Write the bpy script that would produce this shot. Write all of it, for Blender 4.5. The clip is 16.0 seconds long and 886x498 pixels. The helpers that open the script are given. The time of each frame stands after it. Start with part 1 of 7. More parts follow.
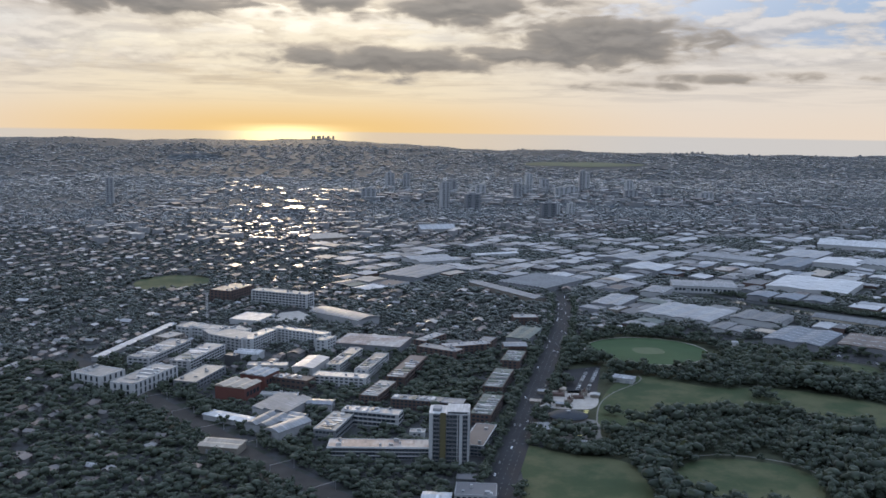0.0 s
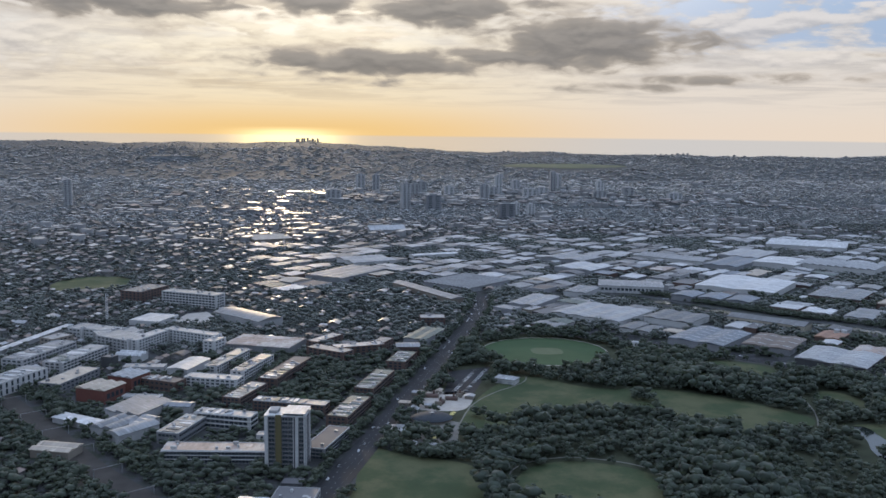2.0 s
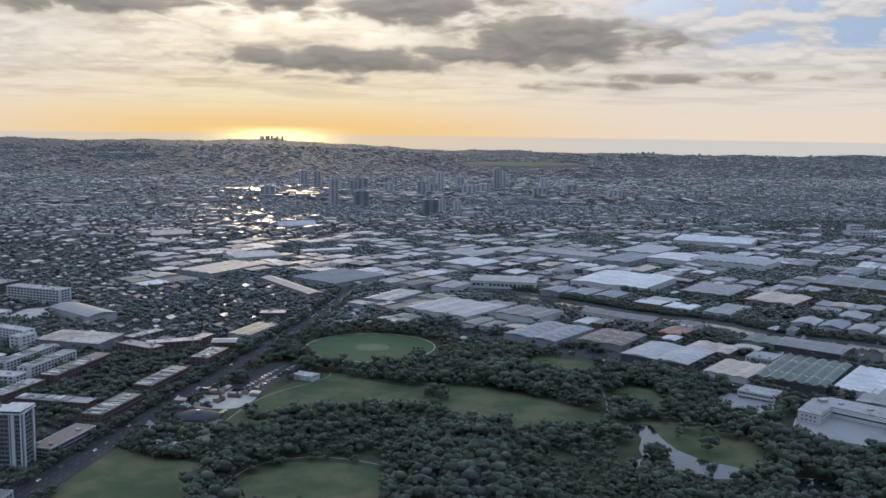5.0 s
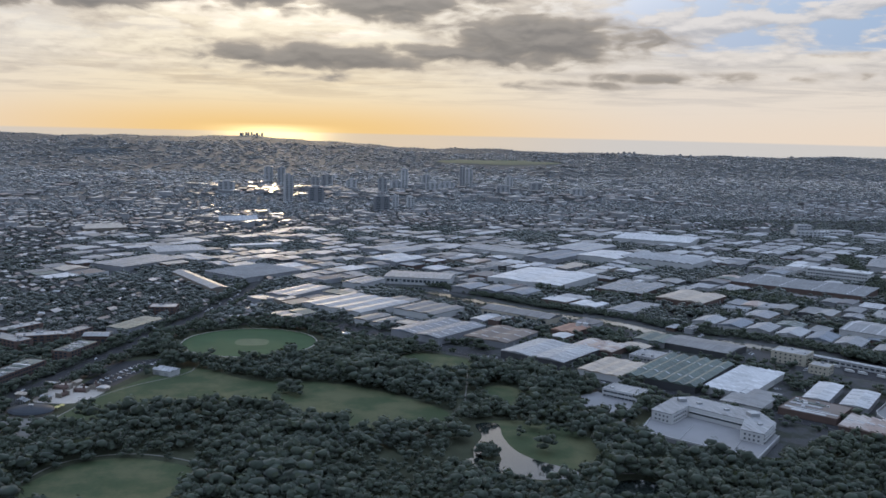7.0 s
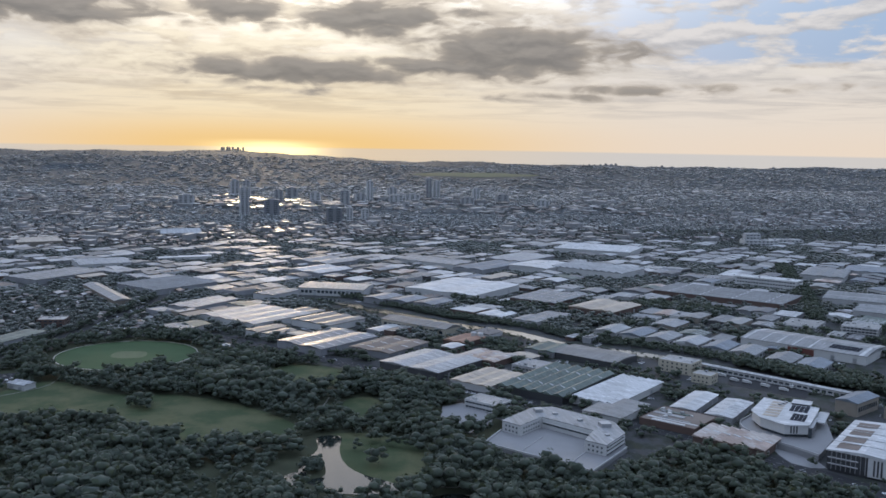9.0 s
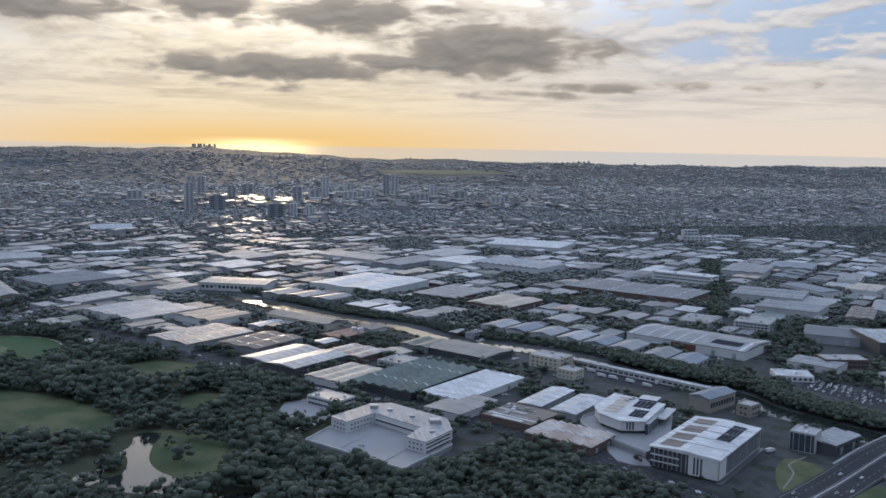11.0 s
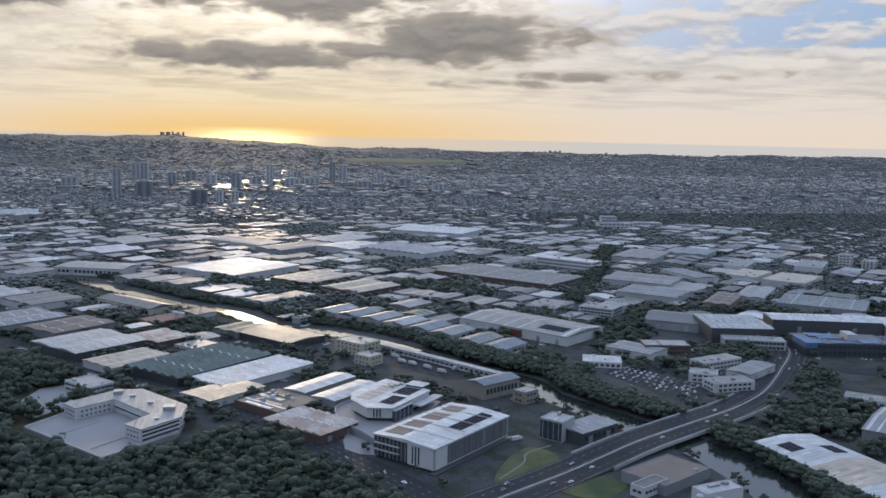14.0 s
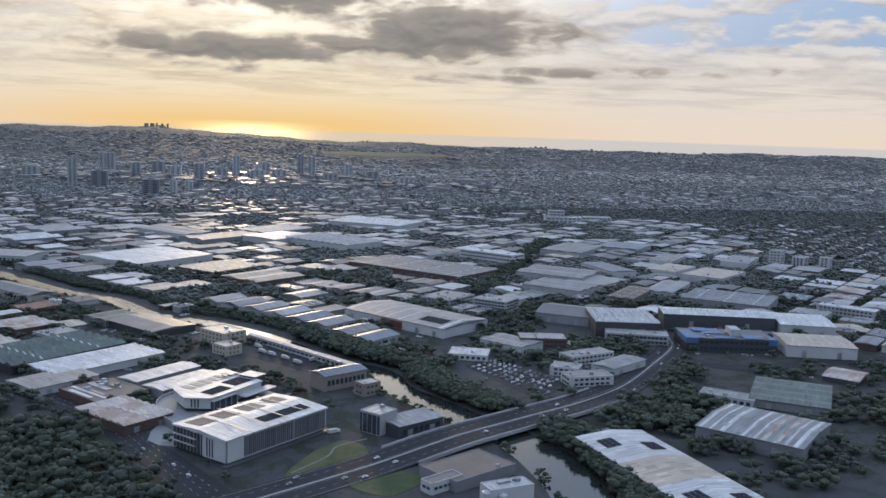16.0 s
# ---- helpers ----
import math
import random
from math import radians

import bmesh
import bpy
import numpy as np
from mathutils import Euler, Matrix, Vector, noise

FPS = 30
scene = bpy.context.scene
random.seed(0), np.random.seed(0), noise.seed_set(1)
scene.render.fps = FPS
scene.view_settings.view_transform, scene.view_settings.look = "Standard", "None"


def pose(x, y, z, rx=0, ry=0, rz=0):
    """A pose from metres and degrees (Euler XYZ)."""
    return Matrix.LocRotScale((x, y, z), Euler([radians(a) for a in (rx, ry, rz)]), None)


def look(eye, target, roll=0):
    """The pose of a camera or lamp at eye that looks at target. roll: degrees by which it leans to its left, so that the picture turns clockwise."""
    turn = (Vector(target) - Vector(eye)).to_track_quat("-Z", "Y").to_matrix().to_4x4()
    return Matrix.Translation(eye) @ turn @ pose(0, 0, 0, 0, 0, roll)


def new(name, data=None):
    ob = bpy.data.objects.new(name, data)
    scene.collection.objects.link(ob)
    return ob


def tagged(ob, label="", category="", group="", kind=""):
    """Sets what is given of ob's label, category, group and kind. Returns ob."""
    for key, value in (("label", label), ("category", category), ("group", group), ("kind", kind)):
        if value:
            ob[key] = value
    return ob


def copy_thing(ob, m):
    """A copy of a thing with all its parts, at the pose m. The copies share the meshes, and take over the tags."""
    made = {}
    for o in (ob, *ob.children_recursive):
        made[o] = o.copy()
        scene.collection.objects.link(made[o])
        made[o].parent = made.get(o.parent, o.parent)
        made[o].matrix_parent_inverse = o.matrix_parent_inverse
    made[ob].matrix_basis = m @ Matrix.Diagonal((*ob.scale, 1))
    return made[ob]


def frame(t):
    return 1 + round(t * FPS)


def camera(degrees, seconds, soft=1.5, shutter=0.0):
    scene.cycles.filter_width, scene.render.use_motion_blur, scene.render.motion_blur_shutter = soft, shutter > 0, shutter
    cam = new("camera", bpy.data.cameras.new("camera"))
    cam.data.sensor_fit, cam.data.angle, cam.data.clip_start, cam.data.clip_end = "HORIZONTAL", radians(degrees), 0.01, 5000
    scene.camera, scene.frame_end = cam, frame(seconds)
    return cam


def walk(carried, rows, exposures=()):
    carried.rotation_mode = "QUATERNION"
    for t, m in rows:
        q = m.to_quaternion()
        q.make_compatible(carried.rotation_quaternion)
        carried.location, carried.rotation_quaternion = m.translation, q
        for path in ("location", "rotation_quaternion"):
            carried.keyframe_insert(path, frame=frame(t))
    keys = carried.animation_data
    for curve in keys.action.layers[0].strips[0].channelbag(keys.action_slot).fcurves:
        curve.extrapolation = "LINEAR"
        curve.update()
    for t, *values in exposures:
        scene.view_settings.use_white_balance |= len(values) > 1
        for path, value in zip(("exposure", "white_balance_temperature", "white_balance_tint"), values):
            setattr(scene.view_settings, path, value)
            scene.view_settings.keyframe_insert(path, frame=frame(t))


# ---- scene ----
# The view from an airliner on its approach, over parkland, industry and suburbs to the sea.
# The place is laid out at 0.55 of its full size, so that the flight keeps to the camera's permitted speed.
SPEED, EYE, SINK, DRIFT = 38.75, 160.82, 2.077, 0.045
cam = camera(51.09, 16.0, soft=1.62)
ROWS = [
    (0.0, -9.65, -7.60, 0.84), (0.5, -9.62, -7.62, 0.77), (1.0, -9.60, -7.57, 0.73), (1.5, -9.61, -7.49, 0.70),
    (2.0, -9.63, -7.41, 0.67), (2.5, -9.71, -7.36, 0.66), (3.0, -9.84, -7.32, 0.66), (3.5, -10.01, -7.33, 0.70),
    (4.0, -10.17, -7.33, 0.69), (6.5, -10.68, -7.58, 1.13), (7.0, -10.68, -7.47, 1.34), (7.5, -10.67, -7.29, 1.54),
    (8.0, -10.68, -7.02, 1.53), (8.5, -10.72, -6.78, 1.34), (9.0, -10.81, -6.60, 0.95), (11.5, -11.82, -6.75, 1.28),
    (12.0, -12.14, -6.92, 1.48), (12.5, -12.32, -7.10, 1.63), (13.0, -12.34, -7.19, 1.62), (13.5, -12.23, -7.25, 1.42),
    (14.0, -11.95, -7.25, 1.23), (14.5, -11.82, -7.25, 1.17), (15.0, -11.92, -7.29, 1.35), (15.5, -11.95, -7.40, 1.58),
    (16.0, -11.98, -7.50, 1.87),
]
walk(cam, [(t, pose(SPEED * t, DRIFT * t * (16 - t), EYE - SINK * t, 90 + pitch, 0, yaw) @ pose(0, 0, 0, 0, 0, roll))
           for t, yaw, pitch, roll in ROWS], exposures=[(0.0, 0.0), (16.0, 0.0)])

# ---------------------------------------------------------------- light
SUN_EL = 8.0
world = bpy.data.worlds.new("sky")
scene.world = world
world.use_nodes = True


class Nodes:
    """Short hand for node trees."""

    def __init__(self, tree):
        self.t = tree

    def add(self, kind, **kw):
        n = self.t.nodes.new(kind)
        for k, v in kw.items():
            if k == "op":
                n.operation = v
            elif k == "blend":
                n.blend_type = v
            elif k == "dtype":
                n.data_type = v
        return n

    def put(self, socket, v):
        if isinstance(v, bpy.types.NodeSocket):
            self.t.links.new(v, socket)
        elif v is not None:
            if isinstance(v, tuple) and len(v) == 3 and socket.type == "RGBA":
                v = (*v, 1)
            socket.default_value = v

    def m(self, op, a, b=0.0, c=None):
        n = self.add("ShaderNodeMath", op=op)
        self.put(n.inputs[0], a), self.put(n.inputs[1], b)
        if c is not None:
            self.put(n.inputs[2], c)
        return n.outputs[0]

    def step(self, x, lo, hi, a=0.0, b=1.0):
        n = self.add("ShaderNodeMapRange")
        n.interpolation_type = "SMOOTHSTEP"
        for i, v in enumerate((x, lo, hi, a, b)):
            self.put(n.inputs[i], v)
        return n.outputs[0]

    def mix(self, f, a, b, blend="MIX"):
        n = self.add("ShaderNodeMix", dtype="RGBA", blend=blend)
        self.put(n.inputs[0], f), self.put(n.inputs[6], a), self.put(n.inputs[7], b)
        return n.outputs[2]

    def noise(self, vec, scale, detail=4.0, rough=0.55, distort=0.0):
        n = self.add("ShaderNodeTexNoise")
        self.put(n.inputs["Vector"], vec)
        for k, v in (("Scale", scale), ("Detail", detail), ("Roughness", rough), ("Distortion", distort)):
            n.inputs[k].default_value = v
        return n.outputs["Fac"]

    def xyz(self, v):
        n = self.add("ShaderNodeSeparateXYZ")
        self.put(n.inputs[0], v)
        return n.outputs

    def vec(self, x, y, z):
        n = self.add("ShaderNodeCombineXYZ")
        for i, v in enumerate((x, y, z)):
            self.put(n.inputs[i], v)
        return n.outputs[0]


def build_sky():
    n = Nodes(world.node_tree)
    n.t.nodes.clear()
    way = n.add("ShaderNodeTexCoord").outputs["Generated"]
    x, y, z = n.xyz(way)
    deg = 180 / math.pi
    az = n.m("MULTIPLY", n.m("ARCTAN2", x, y), deg)
    el = n.m("MULTIPLY", n.m("ARCSINE", z), deg)
    sky = n.add("ShaderNodeTexSky")
    sky.sky_type, sky.sun_disc, sky.sun_elevation, sky.sun_rotation = "NISHITA", False, radians(SUN_EL), 0.0
    sky.dust_density, sky.air_density = 2.0, 1.2
    blue = n.mix(1.0, sky.outputs[0], (SKY_GAIN, SKY_GAIN, SKY_GAIN), "MULTIPLY")
    # high veil of cloud: golden over the sea below the sun, cream above, greyer to the sides
    side = n.m("ABSOLUTE", n.m("SUBTRACT", az, 0.5))
    near_sun = n.step(side, 2.0, 26.0, 1.0, 0.0)
    low = n.mix(near_sun, (0.82, 0.69, 0.57), (0.90, 0.60, 0.25))
    midc = n.mix(near_sun, (0.79, 0.71, 0.63), (0.90, 0.76, 0.54))
    high = n.mix(near_sun, (0.68, 0.67, 0.67), (0.76, 0.70, 0.60))
    veil = n.mix(n.step(el, -0.3, 2.2), low, midc)
    veil = n.mix(n.step(el, 1.8, 6.0), veil, high)
    # thin cloud, spread on a high level sheet so that it flattens towards the horizon
    lift = n.m("MAXIMUM", n.m("ADD", z, 0.035), 0.02)
    sheet_u, sheet_v = n.m("DIVIDE", x, lift), n.m("DIVIDE", y, lift)
    s1 = n.noise(n.vec(sheet_u, sheet_v, 0.0), 0.55, 8.0, 0.62, 0.5)
    s2 = n.noise(n.vec(sheet_u, sheet_v, 7.3), 1.1, 9.0, 0.66, 0.3)
    s3 = n.noise(n.vec(sheet_u, sheet_v, 21.0), 0.28, 6.0, 0.6, 0.4)
    amount = n.step(el, 0.8, 2.6)
    grey = n.m("MULTIPLY", n.step(s1, 0.44, 0.64), amount)
    veil = n.mix(n.m("MULTIPLY", grey, 0.50), veil, n.mix(near_sun, (0.44, 0.42, 0.42), (0.48, 0.38, 0.28)))
    fine = n.m("MULTIPLY", n.step(s2, 0.45, 0.68), n.step(el, 1.0, 3.0))
    veil = n.mix(n.m("MULTIPLY", fine, 0.28), veil, (0.40, 0.37, 0.36))
    bright = n.m("MULTIPLY", n.step(s3, 0.42, 0.62), n.step(el, 2.6, 5.0))
    puff = n.m("MULTIPLY", bright, n.step(s2, 0.62, 0.40))
    veil = n.mix(n.m("MULTIPLY", puff, 0.85), veil, n.mix(near_sun, (0.80, 0.74, 0.67), (0.98, 0.87, 0.66)))
    # breaks in the cloud let the blue through, most of them to the south
    gap = n.noise(n.vec(sheet_u, sheet_v, 9.3), 0.42, 7.0, 0.62, 0.3)
    bias = n.m("ADD", n.m("MULTIPLY", n.step(az, 12.0, 29.0), 0.36), n.m("MULTIPLY", n.step(el, 5.0, 9.0), 0.05))
    bias = n.m("MULTIPLY", bias, n.step(el, 3.2, 6.6))
    hole = n.m("MULTIPLY", n.step(n.m("ADD", gap, bias), 0.58, 0.70), n.step(el, 3.2, 5.2))
    blue_sky = n.mix(0.85, blue, (0.30, 0.46, 0.73))
    col = n.mix(hole, veil, blue_sky)
    # the cover thins overhead and behind; the light there is cool and clear
    col = n.mix(n.step(el, 9.0, 30.0), col, n.mix(0.65, blue, (1.16, 1.46, 2.08)))
    back = n.step(y, 0.35, -0.3)
    col = n.mix(back, col, n.mix(n.step(el, 18.0, 45.0), (0.42, 0.53, 0.72), n.mix(0.65, blue, (1.16, 1.46, 2.08))))
    # glare round the hidden sun
    ax = n.m("DIVIDE", n.m("SUBTRACT", az, 0.5), 22.0)
    ey = n.m("DIVIDE", n.m("SUBTRACT", el, 12.5), 4.6)
    glow = n.m("EXPONENT", n.m("MULTIPLY", n.m("ADD", n.m("MULTIPLY", ax, ax), n.m("MULTIPLY", ey, ey)), -1.0))
    col = n.mix(n.m("MULTIPLY", glow, 1.0), col, (1.6, 1.5, 1.35), "ADD")
    bx, by = n.m("DIVIDE", n.m("SUBTRACT", az, 0.5), 5.0), n.m("DIVIDE", n.m("SUBTRACT", el, 7.0), 2.6)
    core = n.m("EXPONENT", n.m("MULTIPLY", n.m("ADD", n.m("MULTIPLY", bx, bx), n.m("MULTIPLY", by, by)), -1.0))
    col = n.mix(n.m("MULTIPLY", core, 0.25), col, (1.0, 0.9, 0.7), "ADD")
    # open sea out to the horizon, with the sun's path on it
    sea = n.mix(n.step(side, 4.0, 24.0), (0.78, 0.62, 0.44), (0.64, 0.61, 0.59))
    ripple = n.noise(n.vec(n.m("MULTIPLY", az, 0.6), n.m("MULTIPLY", el, 30.0), 0.0), 1.0, 3.0)
    sea = n.mix(n.m("MULTIPLY", ripple, 0.25), sea, (0.50, 0.49, 0.49))
    path = n.m("EXPONENT", n.m("MULTIPLY", n.m("POWER", n.m("DIVIDE", n.m("SUBTRACT", az, 0.3), 2.0), 2.0), -1.0))
    sea = n.mix(path, sea, (2.4, 1.9, 1.0))
    col = n.mix(n.step(el, -0.42, -0.56), col, sea)
    warm = n.m("MULTIPLY", n.m("EXPONENT", n.m("MULTIPLY", n.m("POWER", n.m("DIVIDE", n.m("SUBTRACT", az, 0.1), 2.7), 2.0), -1.0)), n.step(el, 0.08, -0.45))
    col = n.mix(n.m("MULTIPLY", warm, 0.85), col, (1.7, 1.35, 0.70))
    bg = n.add("ShaderNodeBackground")
    n.put(bg.inputs[0], col)
    bg.inputs[1].default_value = 1.0
    out = n.add("ShaderNodeOutputWorld")
    n.t.links.new(bg.outputs[0], out.inputs[0])


SKY_GAIN = 0.10
build_sky()
sun = new("sun", bpy.data.lights.new("sun", "SUN"))
sun.data.energy, sun.data.angle, sun.data.color = 1.5, radians(3.0), (1.0, 0.76, 0.48)
sun.matrix_world = look((0, 4000, 4000 * math.tan(radians(SUN_EL))), (0, 0, 0))

# ---------------------------------------------------------------- materials


def material(name, col, rough=0.7, spread=0.25, big=0.05, small=1.2, metal=0.0, spec=0.5, bump=0.0, ribs=0.0,
             rand=0.0, island=0.0, other=None, sheen=0.0, trans=0.0, streak=0.0):
    """A surface with stains at one scale and grain at another, in metres."""
    mat = bpy.data.materials.new(name)
    mat.use_nodes = True
    n = Nodes(mat.node_tree)
    p = n.t.nodes["Principled BSDF"]
    where = n.add("ShaderNodeTexCoord").outputs["Object"]
    f1, f2 = n.noise(where, big, 5.0, 0.6), n.noise(where, small, 4.0, 0.6)
    shade = n.m("ADD", n.m("MULTIPLY", f1, 1.0), n.m("MULTIPLY", f2, 0.7))
    lum = n.step(shade, 0.45, 1.25, 1.0 - spread, 1.0 + spread)
    colour = col if other is None else n.mix(n.step(f1, 0.42, 0.60), col, other)
    if rand or island:
        src = n.add("ShaderNodeObjectInfo").outputs["Random"] if rand else n.add("ShaderNodeNewGeometry").outputs["Random Per Island"]
        a = rand or island
        lum = n.m("MULTIPLY", lum, n.m("ADD", n.m("MULTIPLY", src, 2 * a), 1.0 - a))
    if streak:
        ox, oy, oz = n.xyz(where)
        pick = n.add("ShaderNodeObjectInfo").outputs["Random"]
        runs = n.noise(n.vec(n.m("MULTIPLY", ox, 0.9), n.m("MULTIPLY", oy, 0.05), n.m("MULTIPLY", pick, 90.0)), 1.0, 4.0, 0.7)
        bays = n.add("ShaderNodeTexWhiteNoise")
        n.put(bays.inputs["Vector"], n.vec(n.m("FLOOR", n.m("MULTIPLY", ox, 0.28)), n.m("FLOOR", n.m("MULTIPLY", oy, 0.09)), n.m("FLOOR", n.m("MULTIPLY", pick, 99.0))))
        lum = n.m("MULTIPLY", lum, n.step(runs, 0.3, 0.7, 1.0 - streak, 1.0 + streak))
        lum = n.m("MULTIPLY", lum, n.m("ADD", 1.0 - streak * 0.5, n.m("MULTIPLY", bays.outputs["Value"], streak)))
        # replaced sheets and translucent roof sheets, here and there
        sheets = n.add("ShaderNodeTexWhiteNoise")
        n.put(sheets.inputs["Vector"], n.vec(n.m("FLOOR", n.m("MULTIPLY", ox, 0.8)), n.m("FLOOR", n.m("MULTIPLY", oy, 0.22)), n.m("FLOOR", n.m("MULTIPLY", pick, 77.0))))
        lum = n.m("MULTIPLY", lum, n.step(sheets.outputs["Value"], 0.93, 0.935, 1.0, 1.3))
        lum = n.m("MULTIPLY", lum, n.step(sheets.outputs["Value"], 0.05, 0.06, 0.75, 1.0))
    grey = n.vec(lum, lum, lum)
    colour = n.mix(1.0, colour, grey, "MULTIPLY")
    n.put(p.inputs["Base Color"], colour)
    n.put(p.inputs["Roughness"], n.step(f2, 0.3, 0.7, max(0.05, rough - 0.08), min(1.0, rough + 0.08)))
    p.inputs["Metallic"].default_value = metal
    p.inputs["Specular IOR Level"].default_value = spec
    p.inputs["Sheen Weight"].default_value = sheen
    p.inputs["Sheen Roughness"].default_value = 0.5
    if bump or ribs:
        height = f2
        if ribs:
            w = n.add("ShaderNodeTexWave")
            n.put(w.inputs["Vector"], where)
            w.inputs["Scale"].default_value = ribs
            w.inputs["Distortion"].default_value = 0.0
            height = n.m("ADD", n.m("MULTIPLY", w.outputs["Fac"], 0.7), n.m("MULTIPLY", f2, 0.3))
        b = n.add("ShaderNodeBump")
        b.inputs["Strength"].default_value = bump or 0.3
        b.inputs["Distance"].default_value = 0.3 if bump < 0.5 else 1.0
        n.put(b.inputs["Height"], height)
        n.put(p.inputs["Normal"], b.outputs[0])
    if trans:
        tr = n.add("ShaderNodeBsdfTranslucent")
        n.put(tr.inputs[0], n.mix(1.0, colour, (1.5, 1.5, 0.7), "MULTIPLY"))
        mx = n.add("ShaderNodeMixShader")
        mx.inputs[0].default_value = trans
        n.t.links.new(p.outputs[0], mx.inputs[1]), n.t.links.new(tr.outputs[0], mx.inputs[2])
        n.t.links.new(mx.outputs[0], n.t.nodes["Material Output"].inputs[0])
    return mat


def ground_material():
    """Suburban ground seen from high up: gardens, paving, bare earth and asphalt; far off, scrub with haze in its
    colour.
    """
    mat = bpy.data.materials.new("suburb_ground")
    mat.use_nodes = True
    n = Nodes(mat.node_tree)
    p = n.t.nodes["Principled BSDF"]
    where = n.add("ShaderNodeTexCoord").outputs["Object"]
    a, b, c = n.noise(where, 0.012, 6.0), n.noise(where, 0.09, 5.0, 0.65), n.noise(where, 0.9, 4.0)
    col = n.mix(n.step(b, 0.42, 0.56), (0.030, 0.036, 0.026), (0.052, 0.053, 0.056))
    col = n.mix(n.m("MULTIPLY", n.step(a, 0.46, 0.62), 0.8), col, (0.055, 0.057, 0.060))
    col = n.mix(n.m("MULTIPLY", n.step(c, 0.58, 0.72), 0.35), col, (0.16, 0.155, 0.145))
    gx, gy, gz = n.xyz(where)
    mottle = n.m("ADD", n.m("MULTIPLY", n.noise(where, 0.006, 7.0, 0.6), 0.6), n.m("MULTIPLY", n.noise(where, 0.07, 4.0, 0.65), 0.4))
    # mottled wooded ground, with bluish distance haze mixed into its colour
    hazed_scrub = n.mix(n.step(mottle, 0.40, 0.60), (0.040, 0.050, 0.058), (0.062, 0.075, 0.083))
    col = n.mix(n.step(gy, 900.0, 2000.0), col, hazed_scrub)
    n.put(p.inputs["Base Color"], col)
    p.inputs["Roughness"].default_value = 0.85
    p.inputs["Specular IOR Level"].default_value = 0.12
    return mat


